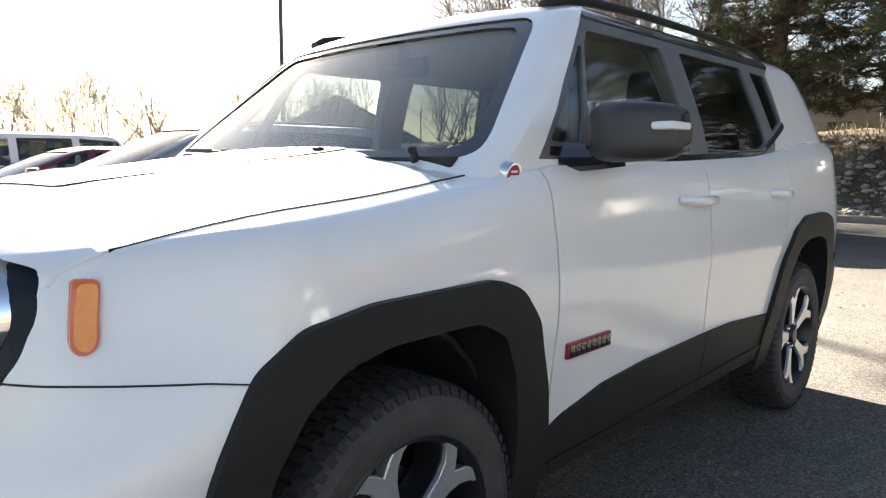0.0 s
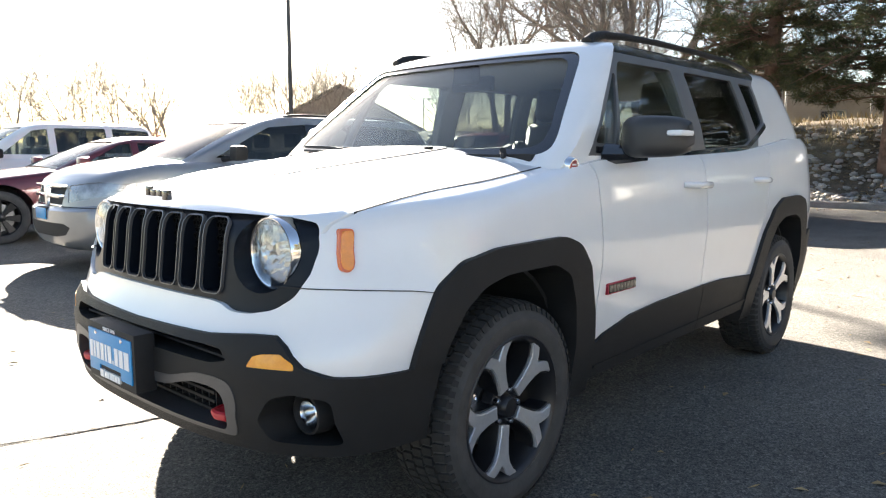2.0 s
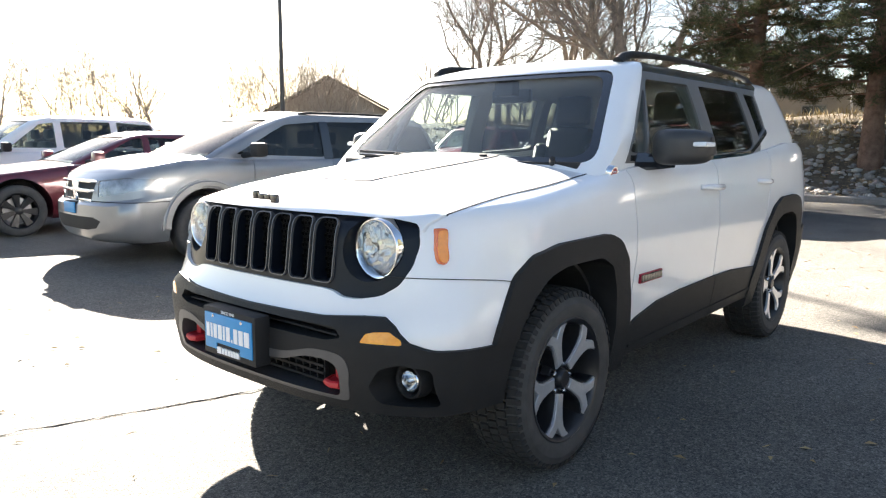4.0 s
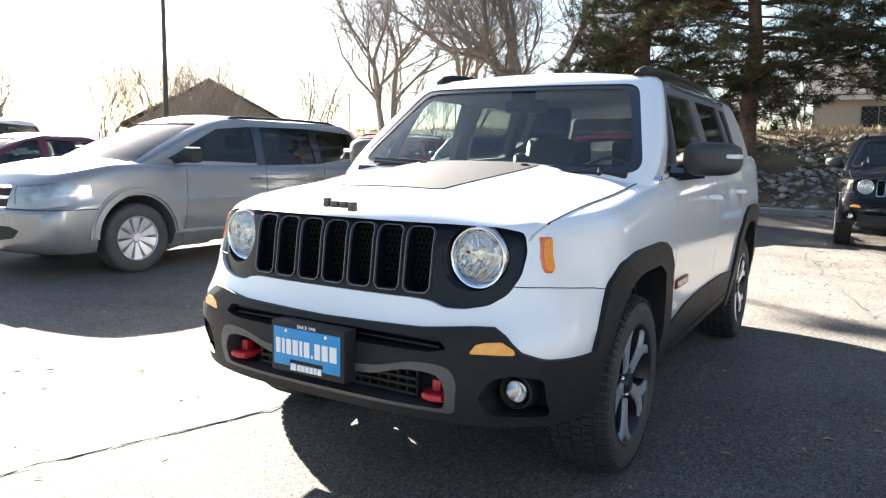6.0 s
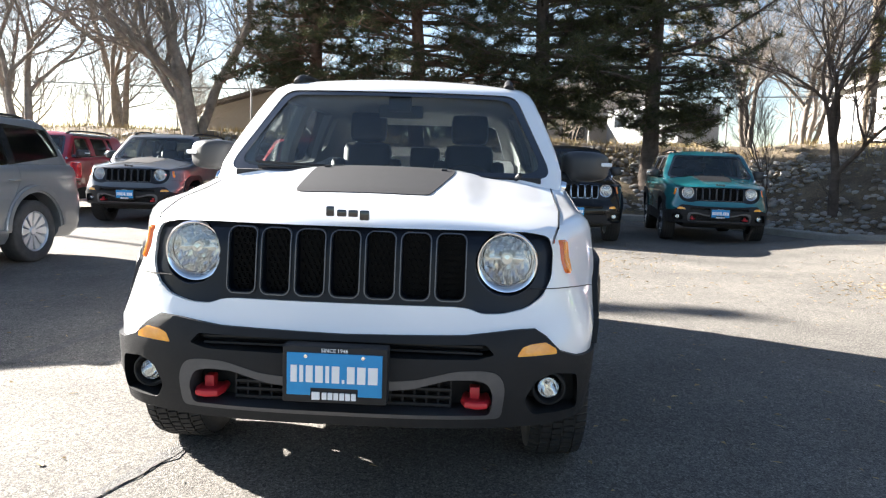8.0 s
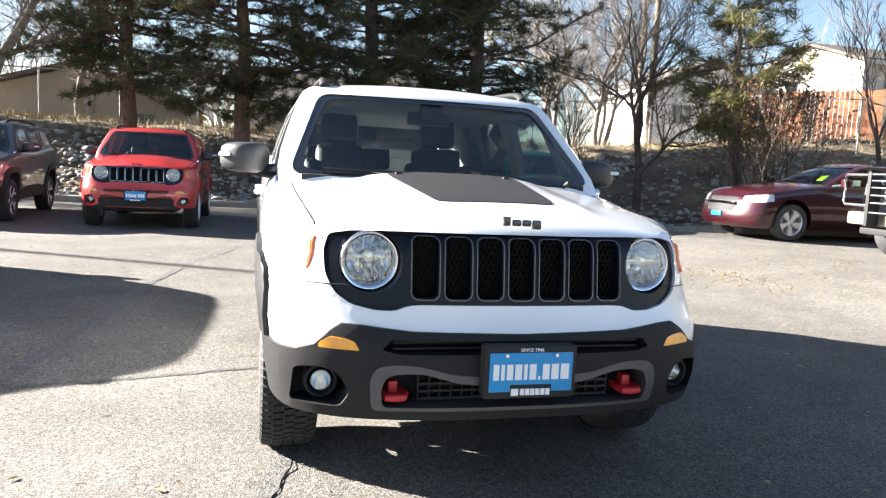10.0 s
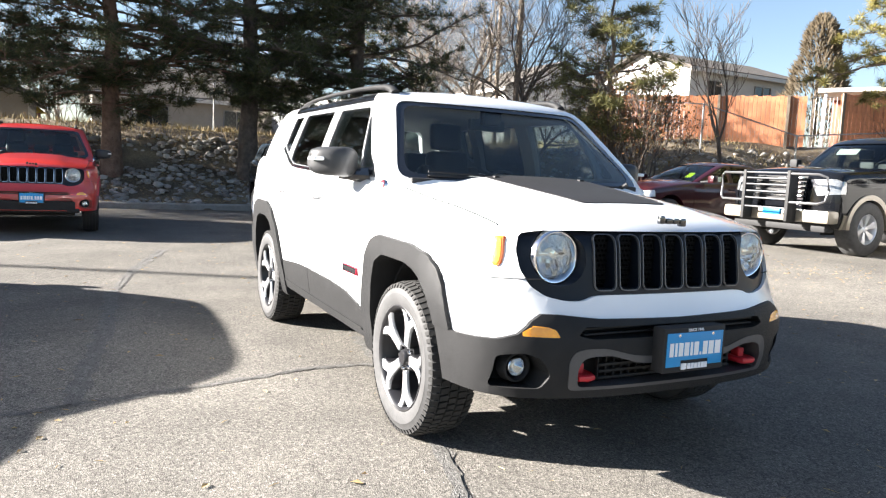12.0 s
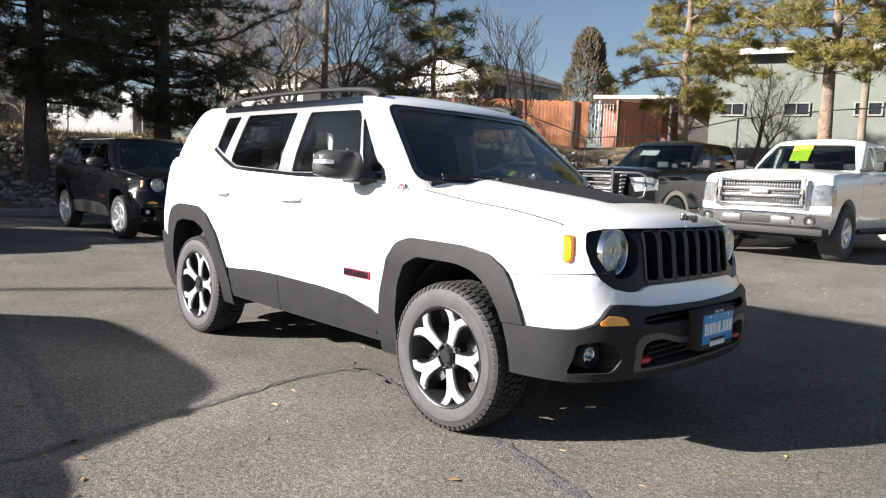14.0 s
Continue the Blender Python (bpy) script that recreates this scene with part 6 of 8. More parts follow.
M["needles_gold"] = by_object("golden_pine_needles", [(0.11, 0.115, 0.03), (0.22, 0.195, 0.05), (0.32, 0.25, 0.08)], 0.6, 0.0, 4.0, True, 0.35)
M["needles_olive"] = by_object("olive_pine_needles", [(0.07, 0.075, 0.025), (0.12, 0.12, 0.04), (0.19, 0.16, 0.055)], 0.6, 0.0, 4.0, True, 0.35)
M["shrub_leaf"] = by_object("autumn_leaf", [(0.15, 0.10, 0.04), (0.22, 0.10, 0.045), (0.12, 0.10, 0.03), (0.24, 0.075, 0.035)], 0.7, 0.0, 4.0, True, 0.35)
M["russet_leaf"] = by_object("russet_leaf", [(0.16, 0.055, 0.045), (0.22, 0.09, 0.06)], 0.7, 0.0, 4.0, True, 0.35)
M["cedar_leaf"] = by_object("cedar_foliage", [(0.10, 0.08, 0.05), (0.18, 0.14, 0.09)], 0.8, 0.0, 4.0, True, 0.35)
M["galv"] = mat("galvanised_steel", (0.34, 0.34, 0.34), 0.45, metal=0.8, vary=0.12, scale=10)
M["fence_wood"] = by_object("cedar_fence_board", [(0.40, 0.155, 0.075), (0.52, 0.22, 0.11), (0.46, 0.18, 0.085)], 0.8, 0.3, 5.0)
M["siding_white"] = mat("white_siding", (0.46, 0.455, 0.44), 0.7, vary=0.06, scale=2)
M["siding_tan"] = mat("tan_siding", (0.30, 0.275, 0.24), 0.75, vary=0.08, scale=2)
# near-black tone puts the shade into the lean-to boards
M["lean_wood"] = mat("shaded_boards", (0.035, 0.03, 0.027), 0.85, vary=0.25, scale=6, bump=0.3, bscale=20)
# camper paint greyed and darkened to carry its shade
M["camper_shell"] = mat("shade_toned_camper", (0.23, 0.235, 0.24), 0.5, vary=0.12, scale=2)
M["frame_grey"] = mat("grey_window_frame", (0.24, 0.24, 0.235), 0.6, vary=0.05, scale=4)
M["siding_green"] = mat("grey_green_siding", (0.14, 0.158, 0.136), 0.75, vary=0.08, scale=2)
M["roof"] = surface("shingle_roof", [(0.3, (0.07, 0.062, 0.055)), (0.7, (0.13, 0.115, 0.10))], 3.0, 0.9, 0.4, 40.0, (30.0, 0.7, 1.2))
M["house_glass"] = mat("house_window", (0.02, 0.025, 0.03), 0.08, vary=0.05, scale=3)
M["trim_white"] = mat("white_trim", (0.5, 0.49, 0.47), 0.6, vary=0.04, scale=4)
M["wood_pole"] = surface("pole_wood", [(0.3, (0.12, 0.095, 0.07)), (0.7, (0.24, 0.195, 0.15))], 4.0, 0.9, 0.6, 20.0)
M["dark_pole"] = mat("dark_painted_steel", (0.05, 0.05, 0.05), 0.5, vary=0.1, scale=10)
M["brick_red"] = mat("red_brown_siding", (0.25, 0.085, 0.05), 0.8, vary=0.1, scale=3)
M["mustard"] = mat("yellow_playhouse", (0.62, 0.42, 0.03), 0.6, vary=0.05, scale=5)


def raw(name, verts, faces, material, parent=None, sm=False):
    me = bpy.data.meshes.new(name)
    me.from_pydata(verts, [], faces)
    if sm:
        me.polygons.foreach_set("use_smooth", [True] * len(me.polygons))
    return part(name, me, material, parent)


# asphalt, one sheet to the horizon
gx = [-900, -300, -100, -40, -20, -14, -12] + [-11.4 + 0.2 * i for i in range(11)] + [-8, -4, 0, 4, 10, 30, 100, 300, 900]
gy = [-900, -300, -100, -40, -10, 0, 3] + [4.4 + 0.2 * i for i in range(15)] + [9, 12, 16, 20, 40, 100, 300, 900]
gv = [(x, y, lie(x, y)) for x in gx for y in gy]
gk = len(gy)
gf = [(i * gk + j, (i + 1) * gk + j, (i + 1) * gk + j + 1, i * gk + j + 1) for i in range(len(gx) - 1) for j in range(gk - 1)]
tagged(raw("ground", gv, gf, M["asphalt"], None, True), "worn grey asphalt of a car park", "ground", kind="structure")


def bank_depth(x, y):
    """How far a place lies behind the kerb line (negative on the asphalt)."""
    wob = 0.18 * math.sin(x * 0.9) + 0.18 * math.sin(y * 0.7 + 1.0)
    west = -15.5 - x
    north = y - 16.2
    corner = min((x + 15.5) * -0.50 + (y - 5.2) * 0.866, -9.6 - x)
    return max(west, north, corner) + 0.12 * wob


def bank_height(x, y):
    d = bank_depth(x, y)
    if d <= 0:
        return -0.3 + 0.0 * d
    t = min(1.0, max(0.0, (d - 0.1) / 6.2))
    h = 0.12 + 2.05 * (t * t * (3 - 2 * t))
    n = noise.noise(Vector((x * 0.5, y * 0.5, 0))) * 0.16 + noise.noise(Vector((x * 1.7, y * 1.7, 3))) * 0.06
    u = min(1.0, max(0.0, (y - 11.0) / 8.0))
    return lie(x, y) * max(0.0, 1 - d / 4) + h + n * min(1.0, d) + 0.62 * t * u * u * (3 - 2 * u)


xs = [-600, -300, -160, -100, -75, -60, -50, -44, -38, -34, -31] + [-29 + 0.5 * i for i in range(52)] + [-2, 0, 3, 6, 10, 15, 22, 40, 80, 200, 600]
ys = [-600, -300, -150, -90, -60, -45, -35, -28] + [-24 + 0.6 * i for i in range(80)] + [25, 27, 30, 34, 40, 50, 70, 110, 200, 600]
verts = [(x, y, bank_height(x, y)) for x in xs for y in ys]
ny = len(ys)
faces = []
for i in range(len(xs) - 1):
    for j in range(ny - 1):
        q = (i * ny + j, (i + 1) * ny + j, (i + 1) * ny + j + 1, i * ny + j + 1)
        if any(bank_depth(verts[a][0], verts[a][1]) > 0 for a in q):
            faces.append(q)
bank = tagged(raw("bank", verts, faces, M["bank"], None, True), "dry earth bank with brown grass above a stone slope", "bank", kind="structure")

# kerb along the bank
def kerb_line():
    pts = []
    y = -26.0
    while y < 4.6:
        pts.append((-15.5, y))
        y += 0.9
    a, b = Vector((-15.4, 5.2)), Vector((-9.9, 8.35))
    for i in range(9):
        pts.append(tuple(a.lerp(b, i / 8)))
    pts += [(-9.6, 8.7), (-9.55, 9.6), (-9.6, 10.8), (-9.6, 12.0), (-9.6, 13.5), (-9.6, 15.0), (-9.5, 15.8), (-9.0, 16.1)]
    x = -8.2
    while x < 14:
        pts.append((x, 16.2))
        x += 0.9
    return pts


prof = [(0.10, -0.05), (0.09, 0.12), (0.06, 0.145), (-0.08, 0.15), (-0.14, 0.14), (-0.14, -0.05)]
line = [Vector(p) for p in kerb_line()]
bm = bmesh.new()
rows = []
for i, p in enumerate(line):
    d = (line[min(i + 1, len(line) - 1)] - line[max(i - 1, 0)]).normalized()
    nrm = Vector((d.y, -d.x))
    rows.append([bm.verts.new((p.x + nrm.x * o, p.y + nrm.y * o, z + lie(p.x, p.y))) for o, z in prof])
for a, b in zip(rows, rows[1:]):
    for j in range(len(prof) - 1):
        bm.faces.new((a[j], a[j + 1], b[j + 1], b[j]))
bmesh.ops.recalc_face_normals(bm, faces=bm.faces)
tagged(part("kerb", smooth(bm, 30), M["concrete"], None), "weathered pale concrete kerb along the bank", "kerb", kind="structure")

# cracks and seams in the asphalt
def strip(name, pts, width, seed, label, z=0.006, material=None):
    rnd = random.Random(seed)
    fine = []
    for (x0, y0), (x1, y1) in zip(pts, pts[1:]):
        k = max(2, int(math.hypot(x1 - x0, y1 - y0) / 0.06))
        for i in range(k):
            t = i / k
            fine.append((x0 + (x1 - x0) * t + rnd.gauss(0, 0.008), y0 + (y1 - y0) * t + rnd.gauss(0, 0.008)))
    vs, fs = [], []
    for i, (x, y) in enumerate(fine):
        a, b = fine[max(0, i - 1)], fine[min(len(fine) - 1, i + 1)]
        d = Vector((b[0] - a[0], b[1] - a[1])).normalized()
        w = width * rnd.uniform(0.35, 1.0)
        vs += [(x - d.y * w, y + d.x * w, z + lie(x, y)), (x + d.y * w, y - d.x * w, z + lie(x, y))]
        if i:
            j = 2 * i
            fs.append((j - 2, j - 1, j + 1, j))
    tagged(raw(name, vs, fs, material or M["crack"]), label, "crack", kind="structure")


strip("crack", [(3.4, -1.75), (2.2, -1.36), (1.19, -1.05), (0.62, -0.86), (0.25, -0.76), (-0.4, -0.64), (-1.05, -0.51), (-1.9, -0.40), (-3.2, -0.30)], 0.006, 1, "thin dark crack running under the white car")
LONG = [(-0.66, -0.58), (-0.98, -0.48), (-1.12, -0.62), (-1.12, -0.92), (-1.03, -1.32), (-0.95, -1.63), (-0.89, -1.95), (-0.85, -2.2), (-0.78, -2.46), (-0.74, -3.1), (-0.66, -4.2)]
strip("crack", LONG, 0.005, 2, "thin sealed seam curling in the asphalt")
strip("crack", [(x - 0.035, y + 0.012) for x, y in LONG[1:]], 0.004, 12, "second thin line beside the seam")
strip("crack_edge", [(x - 0.015, y) for x, y in LONG], 0.04, 13, "worn darker band along the seam", 0.003, M["crack_stain"])
WANDER = [(-7.2, -1.2), (-6.3, -1.45), (-5.2, -1.72), (-3.85, -1.96), (-2.5, -2.04), (-1.8, -2.13), (-1.2, -2.21), (-0.78, -2.26)]
strip("crack", WANDER, 0.008, 3, "wandering sealed crack in the asphalt")
strip("crack", [(x, y + 0.04) for x, y in WANDER[2:]], 0.010, 14, "broken tar beside the sealed crack")
strip("crack", [(-7.4, 1.05), (-6.0, 1.25), (-4.84, 1.5), (-4.2, 1.62), (-3.7, 1.75), (-3.3, 2.0), (-2.6, 2.2)], 0.012, 4, "crooked crack in the asphalt")
strip("crack", [(-7.6, -8.0), (-7.3, -4.0), (-7.15, -1.2), (-7.3, 1.0), (-7.2, 4.0), (-7.0, 7.5)], 0.008, 5, "long seam across the aisle")

strip("crack_edge", [(3.4, -1.79), (2.2, -1.40), (1.19, -1.09), (0.62, -0.89), (0.25, -0.78), (-0.4, -0.66), (-1.05, -0.53), (-1.9, -0.41)], 0.05, 6, "worn darker band along the crack", 0.003, M["crack_stain"])
strip("crack", [(3.4, -1.82), (2.2, -1.43), (1.19, -1.115), (0.62, -0.905)], 0.003, 7, "second thin line beside the crack")
strip("crack_edge", [(x, y + 0.02) for x, y in WANDER], 0.075, 8, "worn darker band along the sealed crack", 0.003, M["crack_stain"])

# river stones on the slope
def stone_mesh(seed):
    rnd = random.Random(seed)
    bm = bmesh.new()
    bmesh.ops.create_icosphere(bm, subdivisions=1, radius=1.0)
    sx, sy, sz = rnd.uniform(0.8, 1.2), rnd.uniform(0.6, 0.9), rnd.uniform(0.42, 0.62)
    for v in bm.verts:
        v.co = Vector((v.co.x * sx, v.co.y * sy, v.co.z * sz)) * rnd.uniform(0.86, 1.12)
    me = mesh(bm)
    me.materials.append(M["stone"])
    me.polygons.foreach_set("use_smooth", [True] * len(me.polygons))
    return me


stone_meshes = [stone_mesh(i) for i in range(8)]
srnd = random.Random(5)
spots = []
while len(spots) < 5200:
    if srnd.random() < 0.62:
        x, y = srnd.uniform(-21.5, -15.6), srnd.uniform(-20, 12)
    else:
        x, y = srnd.uniform(-21, -2), srnd.uniform(5, 21)
    d = bank_depth(x, y)
    if 0.12 < d < 5.0 and noise.noise(Vector((x * 0.6, y * 0.6, 7))) > -0.33 + 0.09 * d * srnd.random():
        r = srnd.choice((0.05, 0.07, 0.07, 0.09, 0.09, 0.11, 0.13)) * srnd.uniform(0.8, 1.25)
        spots.append((x, y, bank_height(x, y) + r * 0.2, r))
spots.sort(key=lambda s: (s[0] - 2.5) ** 2 + s[1] ** 2)
vs, fs = [], []
base = [([v.co.copy() for v in me.vertices], [tuple(p.vertices) for p in me.polygons]) for me in stone_meshes]
for x, y, z, r in spots[280:]:
    bv, bf = srnd.choice(base)
    rot = Euler((srnd.uniform(-0.4, 0.4), srnd.uniform(-0.4, 0.4), srnd.uniform(0, 6.3))).to_matrix()
    k = len(vs)
    for v in bv:
        q = rot @ v * r
        vs.append((x + q.x, y + q.y, z + q.z))
    fs += [tuple(a + k for a in f) for f in bf]
tagged(raw("stones", vs, fs, M["stone_mass"], None, True), "rounded grey and tan river stones covering the slope", "stones", kind="stuff")
for x, y, z, r in spots[:280]:
    o = part("stone", srnd.choice(stone_meshes), None, bank)
    o.location, o.rotation_euler, o.scale = (x, y, z), (srnd.uniform(-0.4, 0.4), srnd.uniform(-0.4, 0.4), srnd.uniform(0, 6.3)), (r, r, r)

# dry grass tufts on the bank top
grnd = random.Random(9)
vs, fs = [], []
count = 0
while count < 16000:
    if grnd.random() < 0.6:
        x, y = grnd.uniform(-27, -18), grnd.uniform(-18, 16)
    else:
        x, y = grnd.uniform(-24, 2), grnd.uniform(10, 25)
    d = bank_depth(x, y)
    if d < 3.2 or noise.noise(Vector((x * 0.35, y * 0.35, 2))) < -0.15 + grnd.uniform(-0.2, 0.2):
        continue
    count += 1
    z = bank_height(x, y)
    h, a, w = grnd.uniform(0.06, 0.28), grnd.uniform(0, 6.3), grnd.uniform(0.008, 0.02)
    k = len(vs)
    lx, ly = grnd.uniform(-0.5, 0.5) * h, grnd.uniform(-0.5, 0.5) * h
    vs += [(x - w * math.cos(a), y - w * math.sin(a), z), (x + w * math.cos(a), y + w * math.sin(a), z), (x + lx, y + ly, z + h)]
    fs.append((k, k + 1, k + 2))
tagged(raw("dry_grass", vs, fs, M["dry_grass"]), "tufts of dry straw-coloured grass on the bank", "grass", kind="stuff")

# fallen leaves and grit on the asphalt
vs, fs = [], []
for i in range(3400):
    u = grnd.random()
    if u < 0.45:
        x, y = -15.3 + abs(grnd.gauss(0, 0.5)), grnd.uniform(-14, 5)
    elif u < 0.58:
        x, y = grnd.gauss(-7.5, 1.6), grnd.gauss(2.0, 0.8)
    elif u < 0.68:
        x, y = grnd.gauss(-4.7, 0.6), grnd.gauss(4.9, 0.3)
    elif u < 0.82:
        x, y = grnd.gauss(-4.2, 2.2), grnd.gauss(6.4, 0.6)
    else:
        x, y = grnd.uniform(-9, 3), grnd.uniform(-4, 6)
    if -3.3 < x < 0.9 and abs(y) < 0.9:
        continue
    s, a = grnd.uniform(0.008, 0.03), grnd.uniform(0, 6.3)
    k = len(vs)
    for dx, dy, dz in ((1, 0, 0.004), (0, 0.5, 0.012), (-1, 0, 0.006), (0, -0.5, 0.010)):
        vs.append((x + s * (dx * math.cos(a) - dy * math.sin(a)), y + s * (dx * math.sin(a) + dy * math.cos(a)), dz + lie(x, y)))
    fs.append((k, k + 1, k + 2, k + 3))
for i in range(420):
    x, y = grnd.uniform(-6, 3), grnd.uniform(-4.5, 4.5)
    s, a, w = grnd.uniform(0.012, 0.038), grnd.uniform(0, 6.3), grnd.uniform(0.05, 0.12)
    k = len(vs)
    for dx, dy, dz in ((1, 0, 0.004), (0.2, w, 0.008), (-1, w * 2, 0.005), (0.1, -w, 0.005)):
        vs.append((x + s * (dx * math.cos(a) - dy * math.sin(a)), y + s * (dx * math.sin(a) + dy * math.cos(a)), dz + lie(x, y)))
    fs.append((k, k + 1, k + 2, k + 3))
tagged(raw("fallen_leaves", vs, fs, M["leaf_litter"]), "scattered dry leaves and grit on the asphalt", "leaves", kind="stuff")

# brown leaf litter caught between the stones
vs, fs = [], []
while len(fs) < 9000:
    if grnd.random() < 0.6:
        x, y = grnd.uniform(-21.5, -15.5), grnd.uniform(-14, 10)
    else:
        x, y = grnd.uniform(-20, -3), grnd.uniform(5, 20)
    d = bank_depth(x, y)
    if not 0.1 < d < 5.0 or noise.noise(Vector((x * 0.8, y * 0.8, 11))) < -0.1:
        continue
    s, a, z = grnd.uniform(0.02, 0.05), grnd.uniform(0, 6.3), bank_height(x, y) + grnd.uniform(0.01, 0.07)
    k = len(vs)
    for dx, dy, dz in ((1, 0, 0.0), (0, 0.6, 0.015), (-1, 0, 0.004), (0, -0.6, 0.012)):
        vs.append((x + s * (dx * math.cos(a) - dy * math.sin(a)), y + s * (dx * math.sin(a) + dy * math.cos(a)), z + dz))
    fs.append((k, k + 1, k + 2, k + 3))
tagged(raw("leaf_litter", vs, fs, M["leaf_litter"]), "brown leaf litter caught between the stones", "leaves", kind="stuff")


# ---- trees ----
class Wood:
    """Collects tapered limbs as one mesh."""

    def __init__(self):
        self.v, self.f = [], []

    def limb(self, pts, radii, k=6):
        n = len(pts)
        start = len(self.v)
        for i in range(n):
            d = (pts[min(i + 1, n - 1)] - pts[max(i - 1, 0)]).normalized()
            s = d.cross(Vector((0.31, 0.2, 0.93)))
            if s.length < 0.05:
                s = d.cross(Vector((1, 0, 0)))
            s.normalize()
            w = s.cross(d)
            for j in range(k):
                t = 2 * math.pi * j / k
                self.v.append(tuple(pts[i] + (s * math.cos(t) + w * math.sin(t)) * radii[i]))
        for i in range(n - 1):
            for j in range(k):
                a, b = start + i * k + j, start + i * k + (j + 1) % k
                self.f.append((a, b, b + k, a + k))


def pine(name, label, seed, height, spread, bare, leaf, bark, lean=0.0, dens=1.0, gaps=0.22, step=1.0):
    """A pine: whorled limbs carrying tufts of needles."""
    rnd = random.Random(seed)
    tree = thing(name, label, "tree")
    wood, arms = Wood(), Wood()
    axis = [Vector((lean * t * t * height * 0.12 + rnd.gauss(0, 0.04), rnd.gauss(0, 0.04), height * t)) for t in [i / 10 for i in range(11)]]
    axis[0] = Vector((0, 0, -0.3))
    r0 = 0.022 * height
    wood.limb(axis, [r0 * (1.25 if i == 0 else 1 - 0.88 * i / 10) for i in range(11)], 10)
    nv, nf = [], []
    def tuft(p, size, n):
        for _ in range(n):
            d = Vector((rnd.gauss(0, 1), rnd.gauss(0, 1), rnd.gauss(0.35, 0.8))).normalized()
            q = p + d * size * rnd.uniform(0.0, 0.35)
            e = q + d * size * rnd.uniform(0.6, 1.1)
            s = d.cross(Vector((rnd.random() - 0.5, rnd.random() - 0.5, rnd.random() - 0.5))).normalized() * size * 0.042
            k = len(nv)
            nv.extend((tuple(q - s), tuple(q + s), tuple(e)))
            nf.append((k, k + 1, k + 2))
    z = bare
    while z < height * 0.985:
        t = z / height
        prof = math.sin(math.pi * min(1.0, max(0.05, (1 - t) * 1.15 + 0.05)) * 0.5)
        length = spread * (0.30 + 0.8 * prof) * (0.6 if z < bare + 0.8 else 1.0)
        for _ in range(rnd.randint(4, 6)):
            a = rnd.uniform(0, 2 * math.pi)
            ln = length * rnd.uniform(0.55, 1.1)
            if rnd.random() < 0.14:
                ln *= 0.4
            rise = rnd.uniform(-0.42, 0.5) + 0.30 * t
            p0 = axis[min(10, int(t * 10))].lerp(axis[min(10, int(t * 10) + 1)], t * 10 - int(t * 10))
            pts = [p0 + Vector((math.cos(a + 0.15 * rnd.gauss(0, 1) * s), math.sin(a + 0.15 * rnd.gauss(0, 1) * s), rise * s - 0.10 * s * s)) * ln * s for s in (0, 0.25, 0.5, 0.75, 1.0)]
            rr = max(0.012, 0.018 * ln)
            arms.limb(pts, [rr, rr * 0.8, rr * 0.6, rr * 0.4, rr * 0.15], 5)
            for s in [0.28 + 0.72 * i / 7 for i in range(8)]:
                i = min(3, int(s * 4))
                c = pts[i].lerp(pts[i + 1], s * 4 - i)
                if rnd.random() < (gaps + 0.22 if z < bare + 0.9 else gaps):
                    continue
                tuft(c + Vector((0, 0, 0.05)), rnd.uniform(0.15, 0.25), int(26 * dens))
                for _ in range(2):
                    side = a + rnd.choice((-1, 1)) * rnd.uniform(0.6, 1.2)
                    tl = ln * (1.05 - s) * rnd.uniform(0.25, 0.55) + 0.16
                    e = c + Vector((math.cos(side), math.sin(side), rnd.uniform(-0.45, 0.65))) * tl
                    arms.limb([c, c.lerp(e, 0.5) + Vector((0, 0, 0.02)), e], [rr * 0.35, rr * 0.25, 0.006], 3)
                    tuft(e, rnd.uniform(0.15, 0.25), int(28 * dens))
                    tuft(c.lerp(e, 0.62), rnd.uniform(0.14, 0.22), int(22 * dens))
        z += rnd.uniform(0.22, 0.42) * (height / 11) ** 0.5 * step
    part("trunk", smooth(bpy_mesh(wood.v, wood.f), 60), bark, tree)
    tagged(part("limbwork", smooth(bpy_mesh(arms.v, arms.f), 60), bark, tree), kind="stuff")
    raw("crown", nv, nf, leaf, tree)
    return tree


def bpy_mesh(v, f):
    me = bpy.data.meshes.new("m")
    me.from_pydata(v, [], f)
    return me


